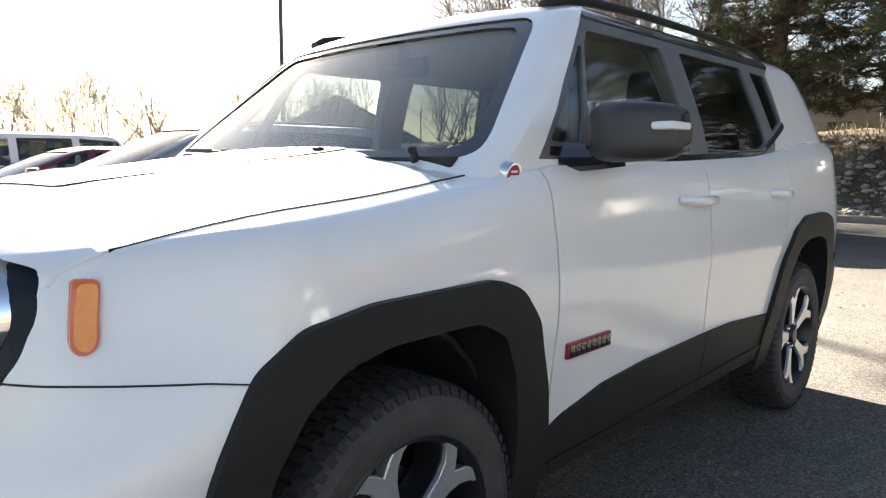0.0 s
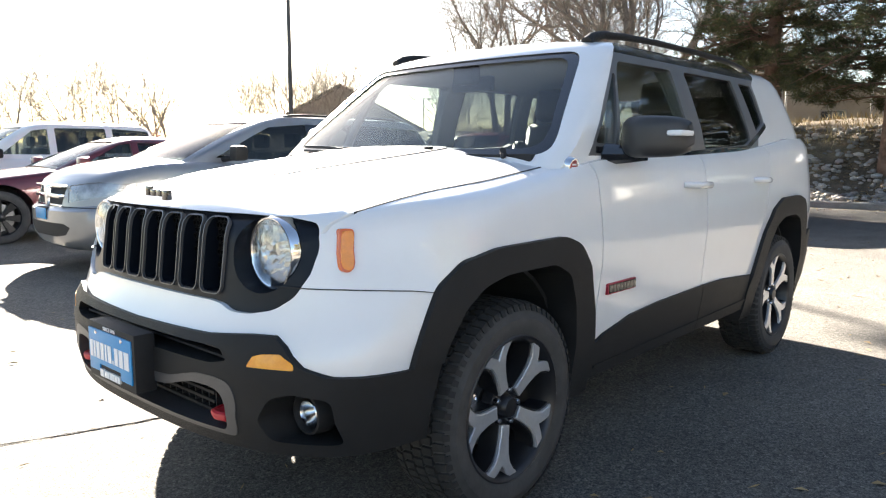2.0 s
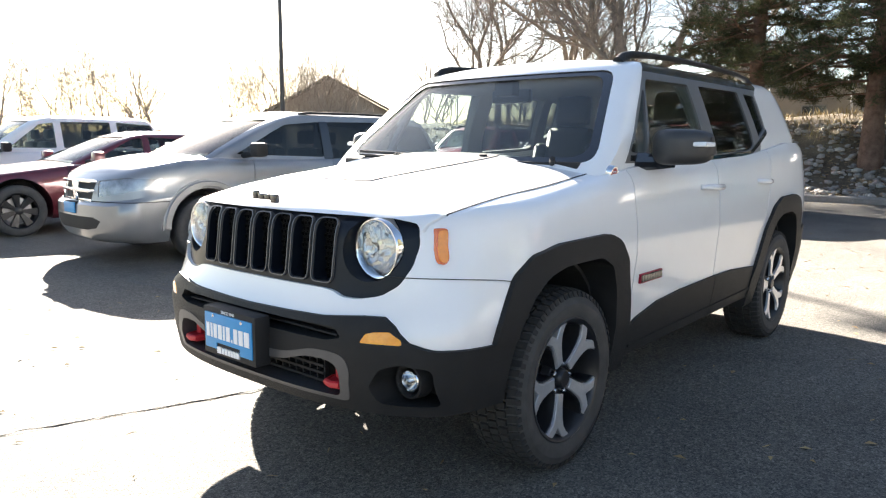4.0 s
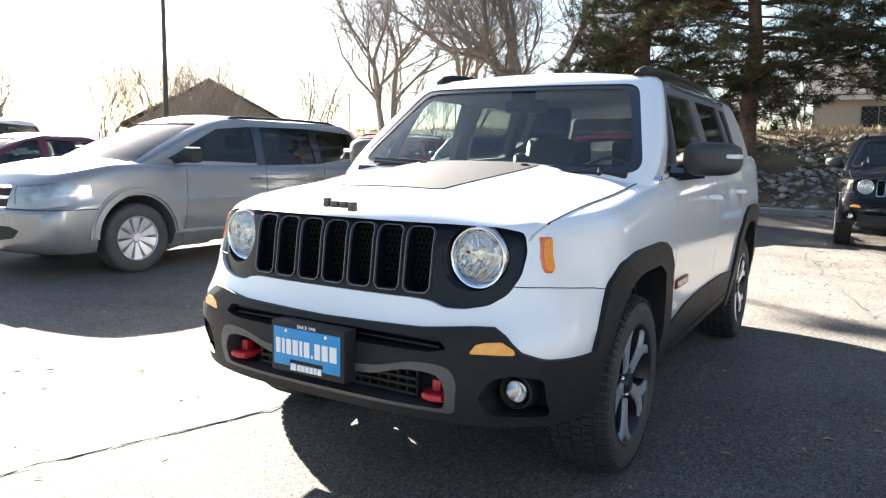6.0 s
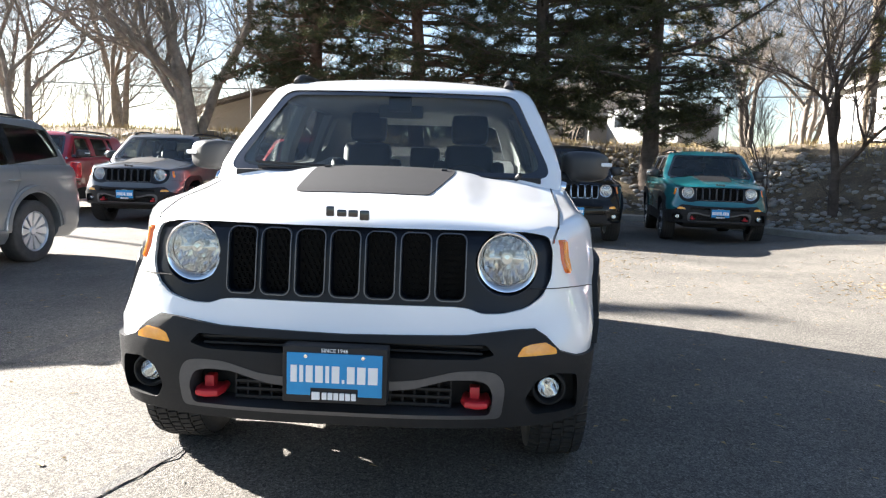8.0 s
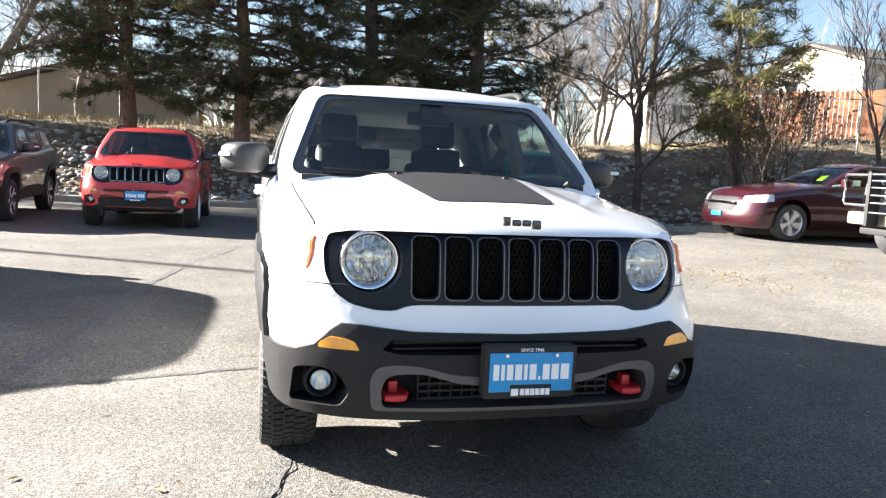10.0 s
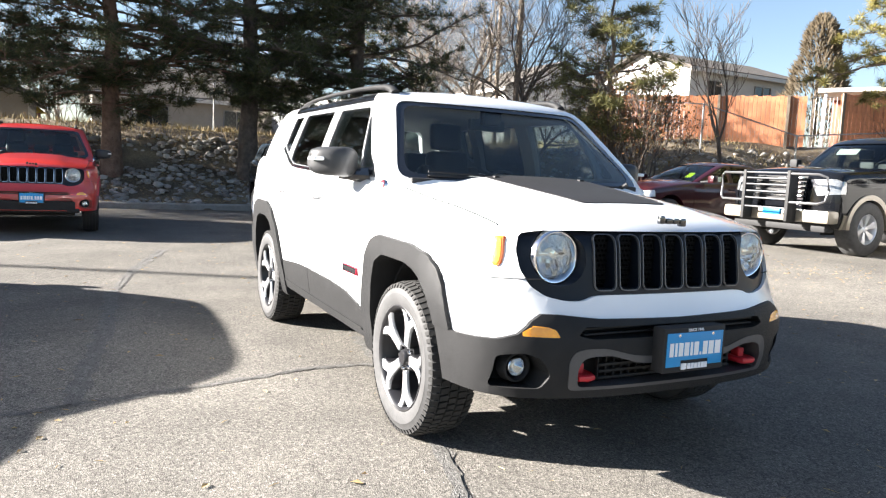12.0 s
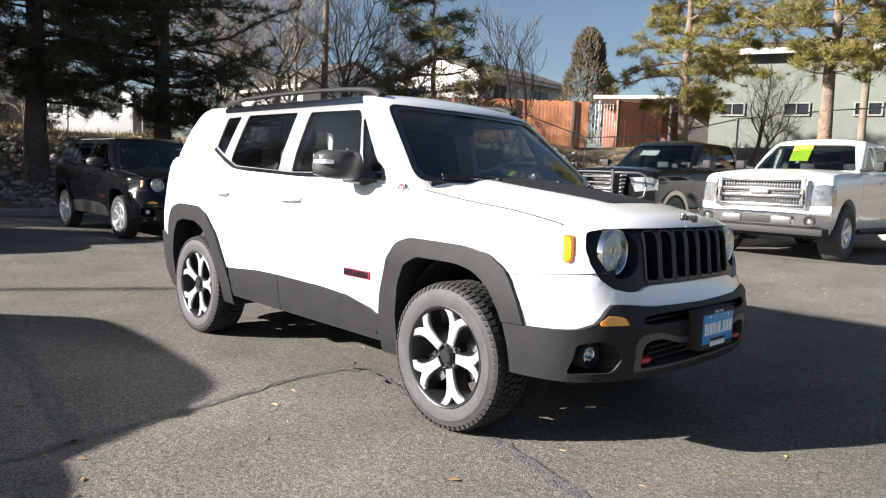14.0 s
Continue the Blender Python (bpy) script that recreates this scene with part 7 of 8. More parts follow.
def bare_tree(name, label, seed, height, r0, stems=1, spread=0.55, depth=5, bark=None, leaf=None, leaves=0, fork=0.28, lean=0.0, sprigs=0):
    """A leafless tree grown limb by limb."""
    rnd = random.Random(seed)
    tree = thing(name, label, "tree")
    wood, twigs = Wood(), Wood()
    lv, lf = [], []
    def grow(p, d, ln, r, level):
        k = 4 if level < 2 else 3
        pts, rad = [p], [r]
        q = p
        n = 4 if level < 3 else 3
        for i in range(1, n + 1):
            d = (d + Vector((rnd.gauss(0, 0.13), rnd.gauss(0, 0.13), rnd.gauss(0.05, 0.07)))).normalized()
            q = q + d * ln / n
            pts.append(q)
            rad.append(r * (1 - 0.45 * i / n))
        (wood if level == 0 else twigs).limb(pts, rad, {0: 9, 1: 7, 2: 5}.get(level, 3))
        if level <= 2 and sprigs:
            for _ in range(sprigs):
                c = pts[rnd.randint(1, n)].lerp(pts[rnd.randint(0, n - 1)], rnd.random() * 0.6)
                a = rnd.uniform(0, 2 * math.pi)
                nd = (Vector((math.cos(a), math.sin(a), rnd.uniform(-0.1, 0.9)))).normalized()
                grow(c, nd, rnd.uniform(0.45, 1.0), rnd.uniform(0.006, 0.012), depth - 1)
        if level >= depth:
            if leaf and leaves:
                for _ in range(leaves):
                    c = pts[rnd.randint(1, n)] + Vector((rnd.gauss(0, 0.06), rnd.gauss(0, 0.06), rnd.gauss(0, 0.06)))
                    s = rnd.uniform(0.02, 0.05)
                    a = Vector((rnd.gauss(0, 1), rnd.gauss(0, 1), rnd.gauss(0, 1))).normalized() * s
                    b = a.cross(Vector((rnd.gauss(0, 1), rnd.gauss(0, 1), rnd.gauss(0, 1)))).normalized() * s * 0.6
                    m = len(lv)
                    lv.extend((tuple(c - a), tuple(c + b), tuple(c + a), tuple(c - b)))
                    lf.append((m, m + 1, m + 2, m + 3))
            return
        kids = rnd.randint(3, 4)
        for i in range(kids):
            t = 1.0 if i == 0 else rnd.uniform(fork, 0.95)
            j = min(n - 1, int(t * n))
            c = pts[j].lerp(pts[j + 1], min(1.0, t * n - j))
            a = rnd.uniform(0, 2 * math.pi)
            side = d.cross(Vector((math.cos(a), math.sin(a), 0.3))).normalized()
            ang = spread * rnd.uniform(0.5, 1.25) * (0.5 if i == 0 else 1.0)
            nd = (d * math.cos(ang) + side * math.sin(ang) + Vector((0, 0, 0.10))).normalized()
            grow(c, nd, ln * rnd.uniform(0.60, 0.84), max(0.0045, r * rnd.uniform(0.40, 0.58) * (1.1 if i == 0 else 1.0)), level + 1)
    for s in range(stems):
        a = 2 * math.pi * s / max(1, stems) + rnd.uniform(-0.5, 0.5)
        tilt = (0.10 + 0.28 * rnd.random()) if stems > 1 else 0.04
        d = Vector((math.cos(a) * tilt + lean, math.sin(a) * tilt, 1)).normalized()
        grow(Vector((math.cos(a), math.sin(a), 0)) * (0.14 * (stems > 1)) + Vector((0, 0, -0.2)), d, height * rnd.uniform(0.27, 0.34), r0 * rnd.uniform(0.8, 1.1), 0)
    part("trunk", smooth(bpy_mesh(wood.v, wood.f), 60), bark or M["bark"], tree)
    tagged(part("limbwork", smooth(bpy_mesh(twigs.v, twigs.f), 60), bark or M["bark"], tree), kind="stuff")
    if lv:
        raw("crown", lv, lf, leaf, tree)
    return tree


def plant(tree, x, y, rz=0.0, s=1.0, z=None):
    tree.matrix_basis = Matrix.Translation((x, y, bank_height(x, y) if z is None else z)) @ Matrix.Rotation(rz, 4, "Z") @ Matrix.Scale(s, 4)
    return tree


def again(tree, x, y, rz=0.0, s=1.0, z=None, label=""):
    o = copy_thing(tree, Matrix.Translation((x, y, bank_height(x, y) if z is None else z)) @ Matrix.Rotation(rz, 4, "Z"))
    o.scale = (s, s, s)
    if label:
        tagged(o, label)
    return o


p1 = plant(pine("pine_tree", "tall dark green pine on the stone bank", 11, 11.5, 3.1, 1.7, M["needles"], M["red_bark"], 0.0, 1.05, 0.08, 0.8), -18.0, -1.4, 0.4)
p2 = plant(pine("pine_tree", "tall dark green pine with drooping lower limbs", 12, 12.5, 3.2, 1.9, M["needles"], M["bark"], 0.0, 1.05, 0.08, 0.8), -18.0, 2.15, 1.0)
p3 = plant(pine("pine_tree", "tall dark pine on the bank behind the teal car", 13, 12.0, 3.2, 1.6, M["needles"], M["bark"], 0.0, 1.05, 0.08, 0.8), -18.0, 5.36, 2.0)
again(p1, -19.2, -4.6, 2.6, 0.95, None, "dark green pine with a broad crown above the bank")
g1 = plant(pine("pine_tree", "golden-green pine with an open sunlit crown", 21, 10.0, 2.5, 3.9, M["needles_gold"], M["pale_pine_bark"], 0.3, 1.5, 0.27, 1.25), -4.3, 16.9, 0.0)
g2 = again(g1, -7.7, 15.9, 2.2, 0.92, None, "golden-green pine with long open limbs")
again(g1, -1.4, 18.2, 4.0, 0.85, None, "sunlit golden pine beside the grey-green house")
for t in (p1, p2, p3, g1, g2):
    tagged(t, group="pines on the bank")

# bare trees
b1 = plant(bare_tree("bare_tree", "tall leafless tree with a dark straight trunk", 31, 8.5, 0.13, depth=5, spread=0.75, sprigs=5), -13.2, 8.35, 0.3)
b2 = plant(bare_tree("bare_tree", "slim young leafless tree on the bank", 32, 4.8, 0.055, depth=5, spread=0.42), -9.78, 11.6 + 5.2, 0.0)
b2.matrix_basis = Matrix.Translation((-13.8, 16.2, bank_height(-13.8, 16.2))) @ Matrix.Scale(1.5, 4)
again(b2, -14.3, 7.2, 1.2, 0.95, None, "slim leafless tree on the stone slope")
c1 = plant(bare_tree("cottonwood", "big leafless cottonwood with thick leaning limbs", 41, 14.0, 0.22, stems=4, depth=5, spread=0.8, bark=M["pale_bark"], fork=0.15, sprigs=16), -21.0, -9.2, 0.5)
c2 = plant(bare_tree("bare_tree", "tall leafless tree with many upright limbs", 42, 10.5, 0.14, stems=3, depth=5, spread=0.82, bark=M["pale_bark"], sprigs=11), -19.5, -14.2, 0.2)
again(c2, -23.5, -13.0, 2.0, 1.1)
again(c2, -25.0, -7.0, 4.0, 1.0)

bush = plant(bare_tree("bare_bush", "wide grey leafless thicket behind the house", 43, 7.5, 0.045, stems=6, depth=4, spread=0.75, bark=M["pale_bark"]), -21.5, -29.6, 0.0, 1.25, 0.2)
again(bush, -23.8, -28.0, 1.0, 1.3, 0.2)
again(bush, -19.5, -31.5, 2.0, 1.15, 0.2)
again(bush, -24.5, -31.5, 3.0, 1.2, 0.2)
m1 = plant(bare_tree("small_tree", "small bare tree with a wide pale crown", 44, 6.0, 0.05, stems=3, depth=5, spread=0.9, bark=M["pale_bark"], sprigs=1, leaf=M["russet_leaf"], leaves=0), -11.4, -30.0, 0.0, 1.45, 0.0)
again(m1, -9.0, -31.5, 1.5, 1.2, 0.0)
again(m1, -13.2, -33.0, 2.8, 1.35, 0.0)
r1 = plant(bare_tree("russet_bush", "low russet bush beyond the parked cars", 45, 2.6, 0.04, stems=5, depth=4, spread=0.6, leaf=M["russet_leaf"], leaves=5), -9.3, -29.0, 0.0, 1.0, 0.0)
again(r1, -13.6, -31.0, 1.0, 0.95, 0.0)
again(r1, -15.6, -33.0, 2.4, 1.1, 0.0)
again(r1, -6.0, -30.0, 2.0, 1.05, 0.0)
plant(bare_tree("shrub", "multi-stemmed shrub with sparse russet leaves", 46, 4.6, 0.04, stems=7, depth=4, spread=0.6, leaf=M["shrub_leaf"], leaves=2), -10.6, 9.75, 0.0)
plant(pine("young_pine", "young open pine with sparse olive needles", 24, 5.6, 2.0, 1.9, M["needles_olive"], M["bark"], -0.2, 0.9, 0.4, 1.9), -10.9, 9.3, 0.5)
again(c2, -22.0, 9.5, 1.0, 0.85)
again(c2, -23.0, 12.0, 3.0, 0.9)
again(b1, -17.5, 13.5, 2.0, 0.9)
again(b1, -6.9, 18.6, 1.0, 0.7)
again(b1, -9.0, 19.0, 4.0, 0.62)
again(bush, -26.0, 4.0, 0.4, 0.7, 1.8)
for x, y, a, s in ((-27.0, -11.5, 0.9, 0.62), (-30.0, -7.0, 2.1, 0.7), (-26.0, -16.0, 3.3, 0.6), (-31.0, -13.5, 4.0, 0.75)):
    again(bush, x, y, a, s, 1.8)
again(bush, -27.0, -2.5, 2.4, 0.6, 1.8)
# far wood along the horizon
far = plant(bare_tree("bare_tree", "distant leafless tree on the skyline", 48, 11.0, 0.14, stems=4, depth=4, spread=0.8, bark=M["pale_bark"]), -44.0, -30.0, 0.0, 1.0, 1.0)
for i, (x, y, s) in enumerate(((-48, -42, 1.2), (-55, -30, 1.3), (-58, -18, 1.2), (-60, -4, 1.3), (-60, 10, 1.3), (-52, 24, 1.2), (-40, 36, 1.2), (-36, -48, 1.1), (-25, -52, 1.0), (-14, -50, 0.9))):
    again(far, x, y, i * 1.3, s, 1.5 if y > -40 else 0.0)


def cedar(name, label, seed, height, width):
    """A dense upright conifer, built of many small sprays."""
    rnd = random.Random(seed)
    tree = thing(name, label, "tree")
    wood = Wood()
    wood.limb([Vector((0, 0, -0.3)), Vector((0, 0, height * 0.5)), Vector((0, 0, height))], [0.2, 0.12, 0.02], 7)
    part("trunk", smooth(bpy_mesh(wood.v, wood.f), 60), M["bark"], tree)
    v, f = [], []
    for i in range(9000):
        t = rnd.random() ** 0.8
        rr = width * (1 - t) ** 0.6 * min(1.0, t * 6 + 0.3) * (0.75 + 0.25 * rnd.random()) * (0.8 + 0.4 * noise.noise(Vector((t * 6, seed, 0))))
        a = rnd.uniform(0, 6.28)
        c = Vector((math.cos(a) * rr, math.sin(a) * rr, height * t))
        d = Vector((math.cos(a), math.sin(a), rnd.uniform(0.4, 1.6))).normalized() * rnd.uniform(0.18, 0.4)
        s = d.cross(Vector((rnd.random(), rnd.random(), rnd.random()))).normalized() * 0.06
        k = len(v)
        v += [tuple(c - s), tuple(c + s), tuple(c + d)]
        f.append((k, k + 1, k + 2))
    raw("crown", v, f, M["cedar_leaf"], tree)
    return tree


plant(cedar("cedar_tree", "brownish cedar behind the white house", 51, 8.7, 3.4), -24.5, 35.2, 0, 1.0, 2.2)


# ---- houses, fences, poles ----
def house(label, x, y, rz, length, width, wall_h, roof_h, wall, z=2.1, windows=(), over=0.5, door=None):
    """A gabled house; the ridge runs along its length."""
    h = thing("house", label, "house", pose(x, y, z, 0, 0, rz))
    l, w = length / 2, width / 2
    outline = [(-w, -1.5), (w, -1.5), (w, wall_h), (0, wall_h + roof_h), (-w, wall_h)]
    tools = []
    for side, u, v, ww, hh in windows:
        tools.append((side, u, v, ww, hh))
    body = solid(outline, "x", -l, l)
    cuts = []
    for side, u, v, ww, hh in tools:
        if side in "fb":
            s = -1 if side == "f" else 1
            cuts.append(("-", mesh(box(u - ww / 2, u + ww / 2, s * w - 0.12, s * w + 0.12, v, v + hh))))
        else:
            s = -1 if side == "l" else 1
            cuts.append(("-", mesh(box(s * l - 0.12, s * l + 0.12, u - ww / 2, u + ww / 2, v, v + hh))))
    part("wall", carve(body, *cuts) if cuts else body, wall, h)
    k = roof_h / w
    for s in (1, -1):
        bm = prism([(s * (w + over), wall_h - over * k + 0.04), (0, wall_h + roof_h + 0.04), (0, wall_h + roof_h + 0.20), (s * (w + over), wall_h - over * k + 0.20)], "x", -l - over, l + over)
        part("roof", bm, M["roof"], h)
        part("fascia", mesh(box(-l - over, l + over, s * (w + over) - 0.03, s * (w + over) + 0.03, wall_h - over * k - 0.08, wall_h - over * k + 0.14)), M["trim_white"], h)
    for side, u, v, ww, hh in tools:
        win = new("window")
        win.parent = h
        if side in "fb":
            win.location, win.rotation_euler = (u, (-w if side == "f" else w), v), (0, 0, 0)
        else:
            win.location, win.rotation_euler = ((-l if side == "l" else l), u, v), (0, 0, math.pi / 2)
        part("pane", mesh(box(-ww / 2, ww / 2, -0.02, 0.02, 0, hh)), M["house_glass"], win)
        bm = bmesh.new()
        for a in ((-ww / 2 - 0.03, -ww / 2 + 0.02, -0.04, hh + 0.03), (ww / 2 - 0.02, ww / 2 + 0.03, -0.04, hh + 0.03), (-0.018, 0.018, 0, hh)):
            box(a[0], a[1], -0.07, 0.07, a[2], a[3], 0, bm)
        for a in ((-0.04, 0.02), (hh - 0.02, hh + 0.03)):
            box(-ww / 2, ww / 2, -0.075, 0.075, a[0], a[1], 0, bm)
        part("frame", bm, M["frame_grey"], win)
    return h


house("tan house with a low dark shingle roof", -32.0, -36.5, 40, 13.0, 9.0, 2.6, 2.4, M["siding_tan"], 0.2, [("f", -3, 1.0, 1.4, 1.1), ("f", 2, 1.0, 1.4, 1.1)])
house("tan house with a wide gable end facing the lot", -33.7, -8.0, 0, 8.5, 8.2, 1.3, 1.25, M["siding_tan"], 2.1, [("r", 0.2, 0.9, 0.6, 0.8), ("r", 2.4, 0.25, 0.9, 0.5)])
# darker siding puts the shade behind the pines into this wall's colour
house("pale grey house behind the pines", -44.0, 4.5, 90, 12.0, 8.0, 2.6, 1.8, M["siding_tan"], 2.1, [("f", -3, 0.9, 1.6, 1.1), ("f", 1.5, 0.9, 1.4, 1.1)])
house("white house with dark windows behind the bank", -42.0, 27.0, 0, 8.0, 8.0, 3.6, 1.8, M["siding_white"], 3.4, [("r", -2, 1.4, 1.3, 1.1), ("r", 1.5, 1.4, 1.3, 1.1)])
house("long white house above the wooden fence", -33.0, 34.6, 90, 9.2, 8.0, 4.6, 1.3, M["siding_white"], 3.4, [("f", -2.6, 3.0, 1.2, 1.0), ("f", 1.6, 3.0, 1.4, 1.0), ("l", 1.2, 3.0, 1.0, 1.0)])
house("grey-green house with small square windows", -5.1, 32.6, 20, 17.0, 9.0, 4.2, 1.0, M["siding_green"], 2.6, [("f", -7.65, 1.68, 0.9, 0.46), ("f", -5.3, 1.68, 0.9, 0.46), ("f", -2.85, 1.68, 0.9, 0.46), ("f", 0.6, 1.68, 0.95, 0.48), ("f", 4.4, 1.68, 0.95, 0.48)])

# lean-to shape added for a dark triangle of shade by the grey-green house
lean = thing("lean_to", "shingled lean-to shape added for a shaded triangle beside the grey-green house", "shed", pose(-12.7, 25.9, 2.1, 0, 0, 12))
part("roof", mesh(prism([(-0.15, 2.42), (1.95, 0.98), (1.95, 0.90), (-0.15, 2.34)], "y", -0.25, 2.4)), M["roof"], lean)
part("wall", mesh(prism([(0.0, -0.3), (1.6, -0.3), (1.6, 1.14), (0.0, 2.23)], "y", 0.0, 2.2)), M["lean_wood"], lean, "dark weathered boards")


# wooden fence
def board_fence(a, b, height, z0, label="orange-stained cedar board fence on the bank"):
    f = thing("wooden_fence", label, "fence")
    a, b = Vector(a), Vector(b)
    n = int((b - a).length / 0.15)
    yaw = math.atan2(b.y - a.y, b.x - a.x)
    me = mesh(box(-0.071, 0.071, -0.011, 0.011, 0, height))
    me.materials.append(M["fence_wood"])
    for i in range(n):
        p = a.lerp(b, i / n)
        o = part("board", me, None, f)
        o.location, o.rotation_euler = (p.x, p.y, z0 + 0.02 * math.sin(i * 2.1)), (0, 0, yaw)
    post = mesh(box(-0.05, 0.05, -0.05, 0.05, -0.6, height + 0.03))
    for i in range(int((b - a).length / 2.4) + 1):
        p = a.lerp(b, min(1.0, i * 2.4 / (b - a).length))
        o = part("post", post, M["wood_pole"], f)
        o.location, o.rotation_euler = (p.x + 0.07 * math.sin(yaw), p.y - 0.07 * math.cos(yaw), z0), (0, 0, yaw)
    return f


board_fence((-20.6, 16.3), (-14.75, 21.6), 1.85, 2.72)
board_fence((-13.8, 22.1), (-12.85, 24.1), 1.9, 2.72, "red-brown board fence in shade beside the gate")
# steel gate between the fences
gate = thing("metal_gate", "narrow grey steel gate between the board fences", "gate")
a, b = Vector((-14.68, 21.66, 2.72)), Vector((-13.86, 22.08, 2.72))
part("gate_frame", smooth(tube([a, a + Vector((0, 0, 1.8)), b + Vector((0, 0, 1.8)), b, a], 0.03, 6), 60), M["galv"], gate)
for i in range(1, 8):
    q = a.lerp(b, i / 8)
    part("bar", smooth(tube([q, q + Vector((0, 0, 1.8))], 0.011, 5), 60), M["galv"], gate)
# low flat-roofed carport behind the gate
port = thing("carport", "low flat white-edged carport roof on thin posts", "carport", pose(-13.2, 29.5, 2.7, 0, 0, 28))
part("roof", smooth(box(-5.5, 4.5, -1.6, 1.6, 2.55, 2.72, 0.02)), M["trim_white"], port)
for x in (-5.2, -2.0, 1.2, 4.2):
    part("post", smooth(box(x - 0.06, x + 0.06, -1.5, -1.38, -0.4, 2.55, 0.01)), M["galv"], port)
part("back_wall", smooth(box(-5.3, 4.3, 1.45, 1.58, -0.4, 2.55, 0.01)), M["brick_red"], port)


def link_fence(label, pts, height, z_of, gap=2.6, mesh_gap=0.16):
    """Galvanised posts, top rail and woven wire."""
    f = thing("chain_link_fence", label, "fence")
    posts = []
    for (x0, y0), (x1, y1) in zip(pts, pts[1:]):
        ln = math.hypot(x1 - x0, y1 - y0)
        k = max(1, round(ln / gap))
        for i in range(k):
            posts.append((x0 + (x1 - x0) * i / k, y0 + (y1 - y0) * i / k))
    posts.append(pts[-1])
    me = smooth(lathe([(0.0, height + 0.05), (0.032, height + 0.03), (0.03, 0.0), (0.03, -0.5), (0.0, -0.5)], 10, "z"), 50)
    for x, y in posts:
        o = part("post", me, M["galv"], f)
        o.location = (x, y, z_of(x, y))
    part("top_rail", smooth(tube([(x, y, z_of(x, y) + height) for x, y in posts], 0.022, 6), 60), M["galv"], f)
    vs, fs = [], []
    for (x0, y0), (x1, y1) in zip(posts, posts[1:]):
        ln = math.hypot(x1 - x0, y1 - y0)
        z0, z1 = z_of(x0, y0), z_of(x1, y1)
        def at(u, h):
            t = u / ln
            return Vector((x0 + (x1 - x0) * t, y0 + (y1 - y0) * t, z0 + (z1 - z0) * t + h))
        u = -height
        while u < ln:
            for sg in (1, -1):
                ua, ub = (u, u + height) if sg > 0 else (u + height, u)
                ca, cb = max(0.0, min(ln, ua)), max(0.0, min(ln, ub))
                if abs(ca - cb) < 0.05:
                    continue
                ha, hb = (ca - ua) / (ub - ua) * height, (cb - ua) / (ub - ua) * height
                p, q = at(ca, ha), at(cb, hb)
                k = len(vs)
                o = Vector((0, 0, 0.0025))
                vs.extend((tuple(p - o), tuple(p + o), tuple(q + o), tuple(q - o)))
                fs.append((k, k + 1, k + 2, k + 3))
            u += mesh_gap
    ob = raw("wire_mesh", vs, fs, M["galv"], f)
    return f


link_fence("galvanised chain-link fence along the bank top", [(-23.5, -22), (-23.5, -8), (-23.0, 2), (-22.5, 9), (-21.0, 12.5)], 1.7, lambda x, y: bank_height(x, y))
link_fence("galvanised chain-link fence in front of the houses", [(-20.6, 12.8), (-17.0, 14.6), (-12.4, 18.0), (-8.0, 20.2), (0.0, 21.5), (8, 22)], 1.6, lambda x, y: bank_height(x, y))

# stumps on the slope
for x, y, h in ((-11.3, 12.1, 0.55), (-12.4, 11.2, 0.4)):
    st = part("tree_stump", smooth(lathe([(0.0, h), (0.15, h * 0.98), (0.16, h * 0.6), (0.18, h * 0.2), (0.24, -0.2)], 14, "z"), 50), M["bark"], None)
    st.location = (x, y, bank_height(x, y))
    tagged(st, "short dark sawn tree stump on the stone slope", "tree stump")

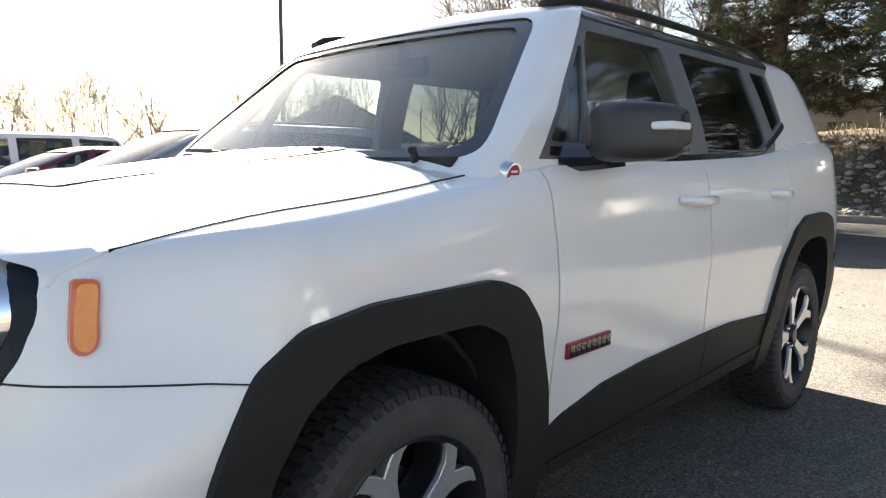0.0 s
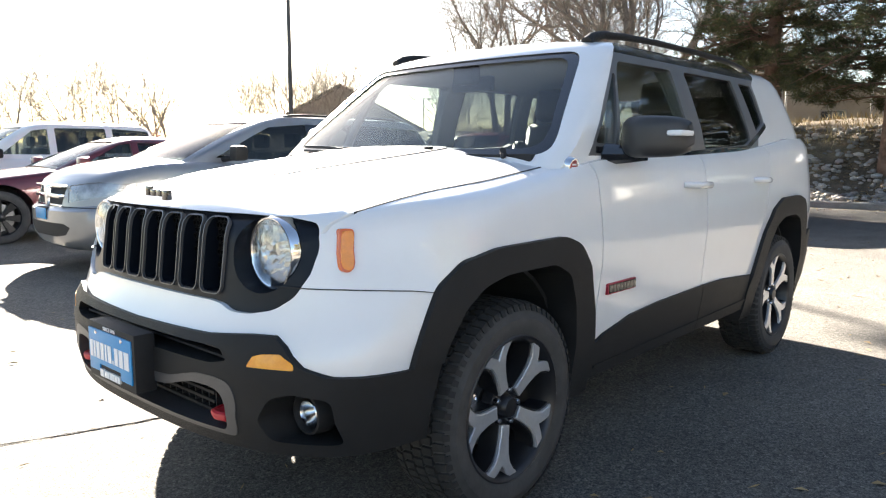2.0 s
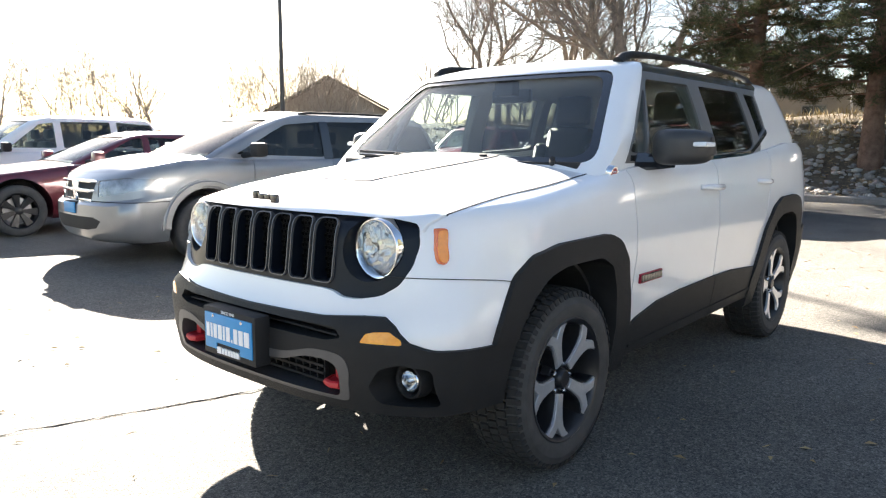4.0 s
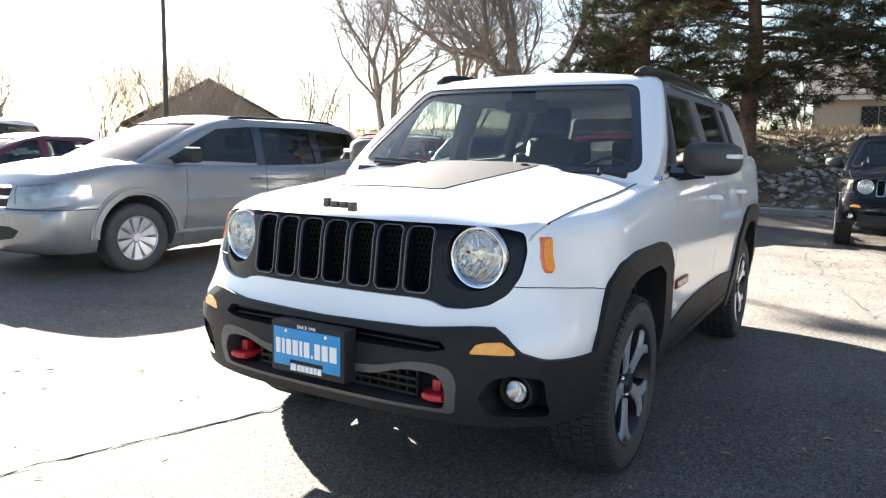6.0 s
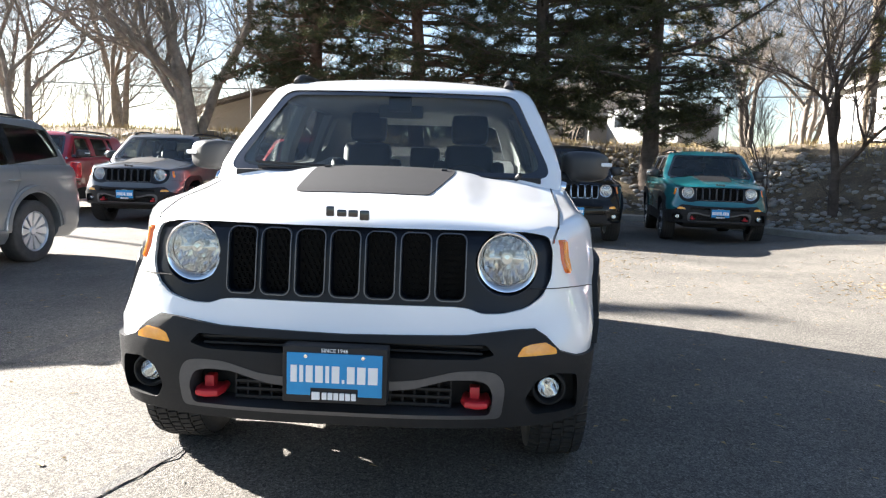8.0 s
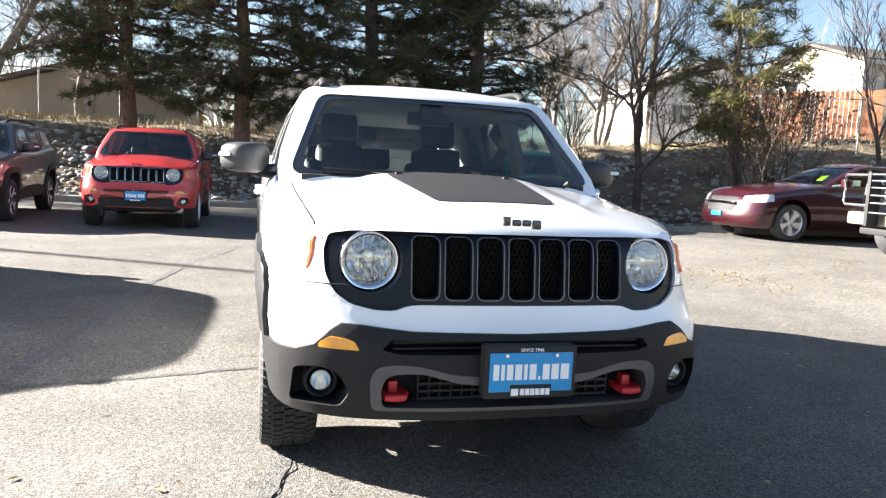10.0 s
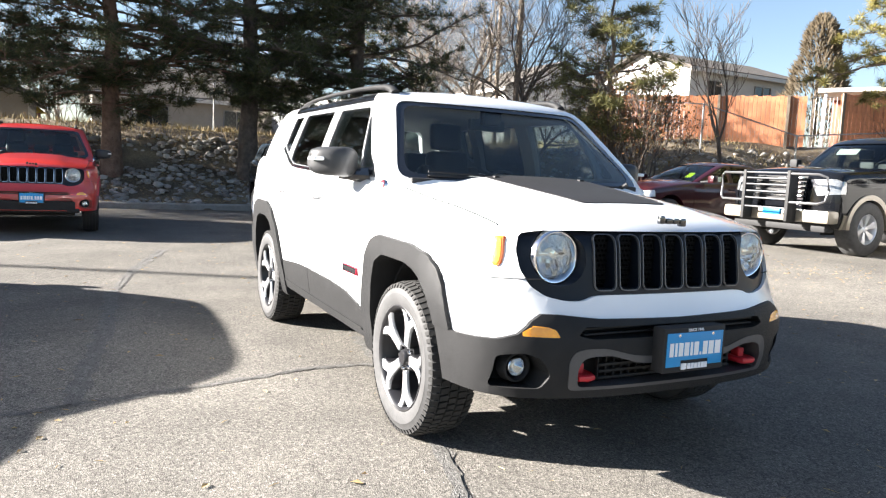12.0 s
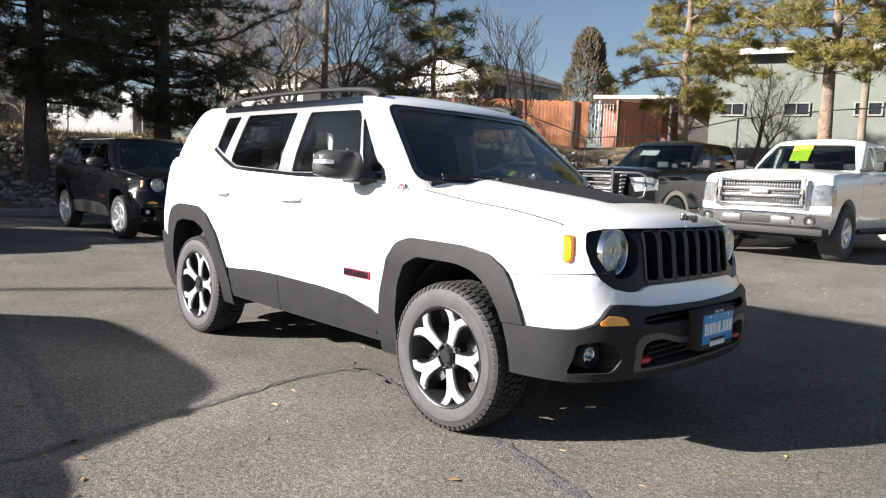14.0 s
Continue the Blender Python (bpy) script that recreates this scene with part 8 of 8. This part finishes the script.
# poles and wires
pole = thing("lamp_post", "tall dark steel lamp post beyond the parked cars", "lamp post", pose(-15.7, -21.9, 0))
part("shaft", smooth(lathe([(0.0, 11.0), (0.06, 11.0), (0.10, 0.0), (0.0, 0.0)], 12, "z"), 50), M["dark_pole"], pole)
part("base", smooth(lathe([(0.0, 0.7), (0.25, 0.7), (0.28, 0.0), (0.0, 0.0)], 16, "z"), 50), M["concrete"], pole)
for sg in (1, -1):
    part("lamp_head", smooth(box(-0.2, 0.2, 0.15 if sg > 0 else -0.75, 0.75 if sg > 0 else -0.15, 10.8, 11.0, 0.04)), M["dark_pole"], pole)
tops = []
for x, y, h in ((-21.7, 13.4, 9.0), (-31.5, 18.3, 9.0), (-42, 24, 9.0), (-6, 26, 9.0)):
    up = thing("utility_pole", "weathered wooden utility pole with a crossarm", "utility pole", pose(x, y, 2.1, 0, 0, 40))
    part("shaft", smooth(lathe([(0.0, h), (0.10, h), (0.15, -0.5), (0.0, -0.5)], 10, "z"), 50), M["wood_pole"], up)
    part("crossarm", smooth(box(-0.06, 0.06, -1.0, 1.0, h - 0.7, h - 0.58, 0.01)), M["wood_pole"], up)
    tops.append(Vector((x, y, 2.1 + h - 0.55)))
for a, b in ((0, 1), (1, 2), (0, 3)):
    for off in (-0.9, 0.9):
        pts = [tops[a].lerp(tops[b], t / 10) + Vector((0, off, -0.8 * math.sin(math.pi * t / 10))) for t in range(11)]
        tagged(part("power_line", tube(pts, 0.012, 4), M["dark_pole"], None), "sagging black power line between poles", "power line")

# parked camper, its paint darkened for shade, and small yard things beyond the bank
camper = thing("camper_van", "camper parked behind the bank, its grey toned for shade", "camper", pose(-36.0, 10.0, 2.1, 0, 0, 20))
part("body", smooth(box(-3.4, 3.4, -1.2, 1.2, 0.6, 2.6, 0.15)), M["camper_shell"], camper)
for x in (-2.0, 0.2, 2.2):
    part("window", smooth(box(x - 0.5, x + 0.5, -1.23, -1.19, 1.6, 2.2, 0.01)), M["house_glass"], camper)
for x in (-2.2, 2.2):
    for y in (-1.1, 1.1):
        part("wheel", smooth(lathe([(0.0, 0.1), (0.3, 0.1), (0.36, 0.05), (0.36, -0.05), (0.0, -0.1)], 20, "y", None, (x, y, 0.36))), M["rubber"], camper)
play = thing("playhouse", "yellow and red plastic playhouse on the lawn", "playhouse", pose(-36.5, -4.6, 2.1, 0, 0, 15))
part("wall", smooth(box(-0.8, 0.8, -0.7, 0.7, 0.0, 1.0, 0.04)), M["brick_red"], play)
part("roof", mesh(prism([(-0.95, 0.95), (0.95, 0.95), (0.0, 1.6)], "x", -0.85, 0.85)), M["mustard"], play)
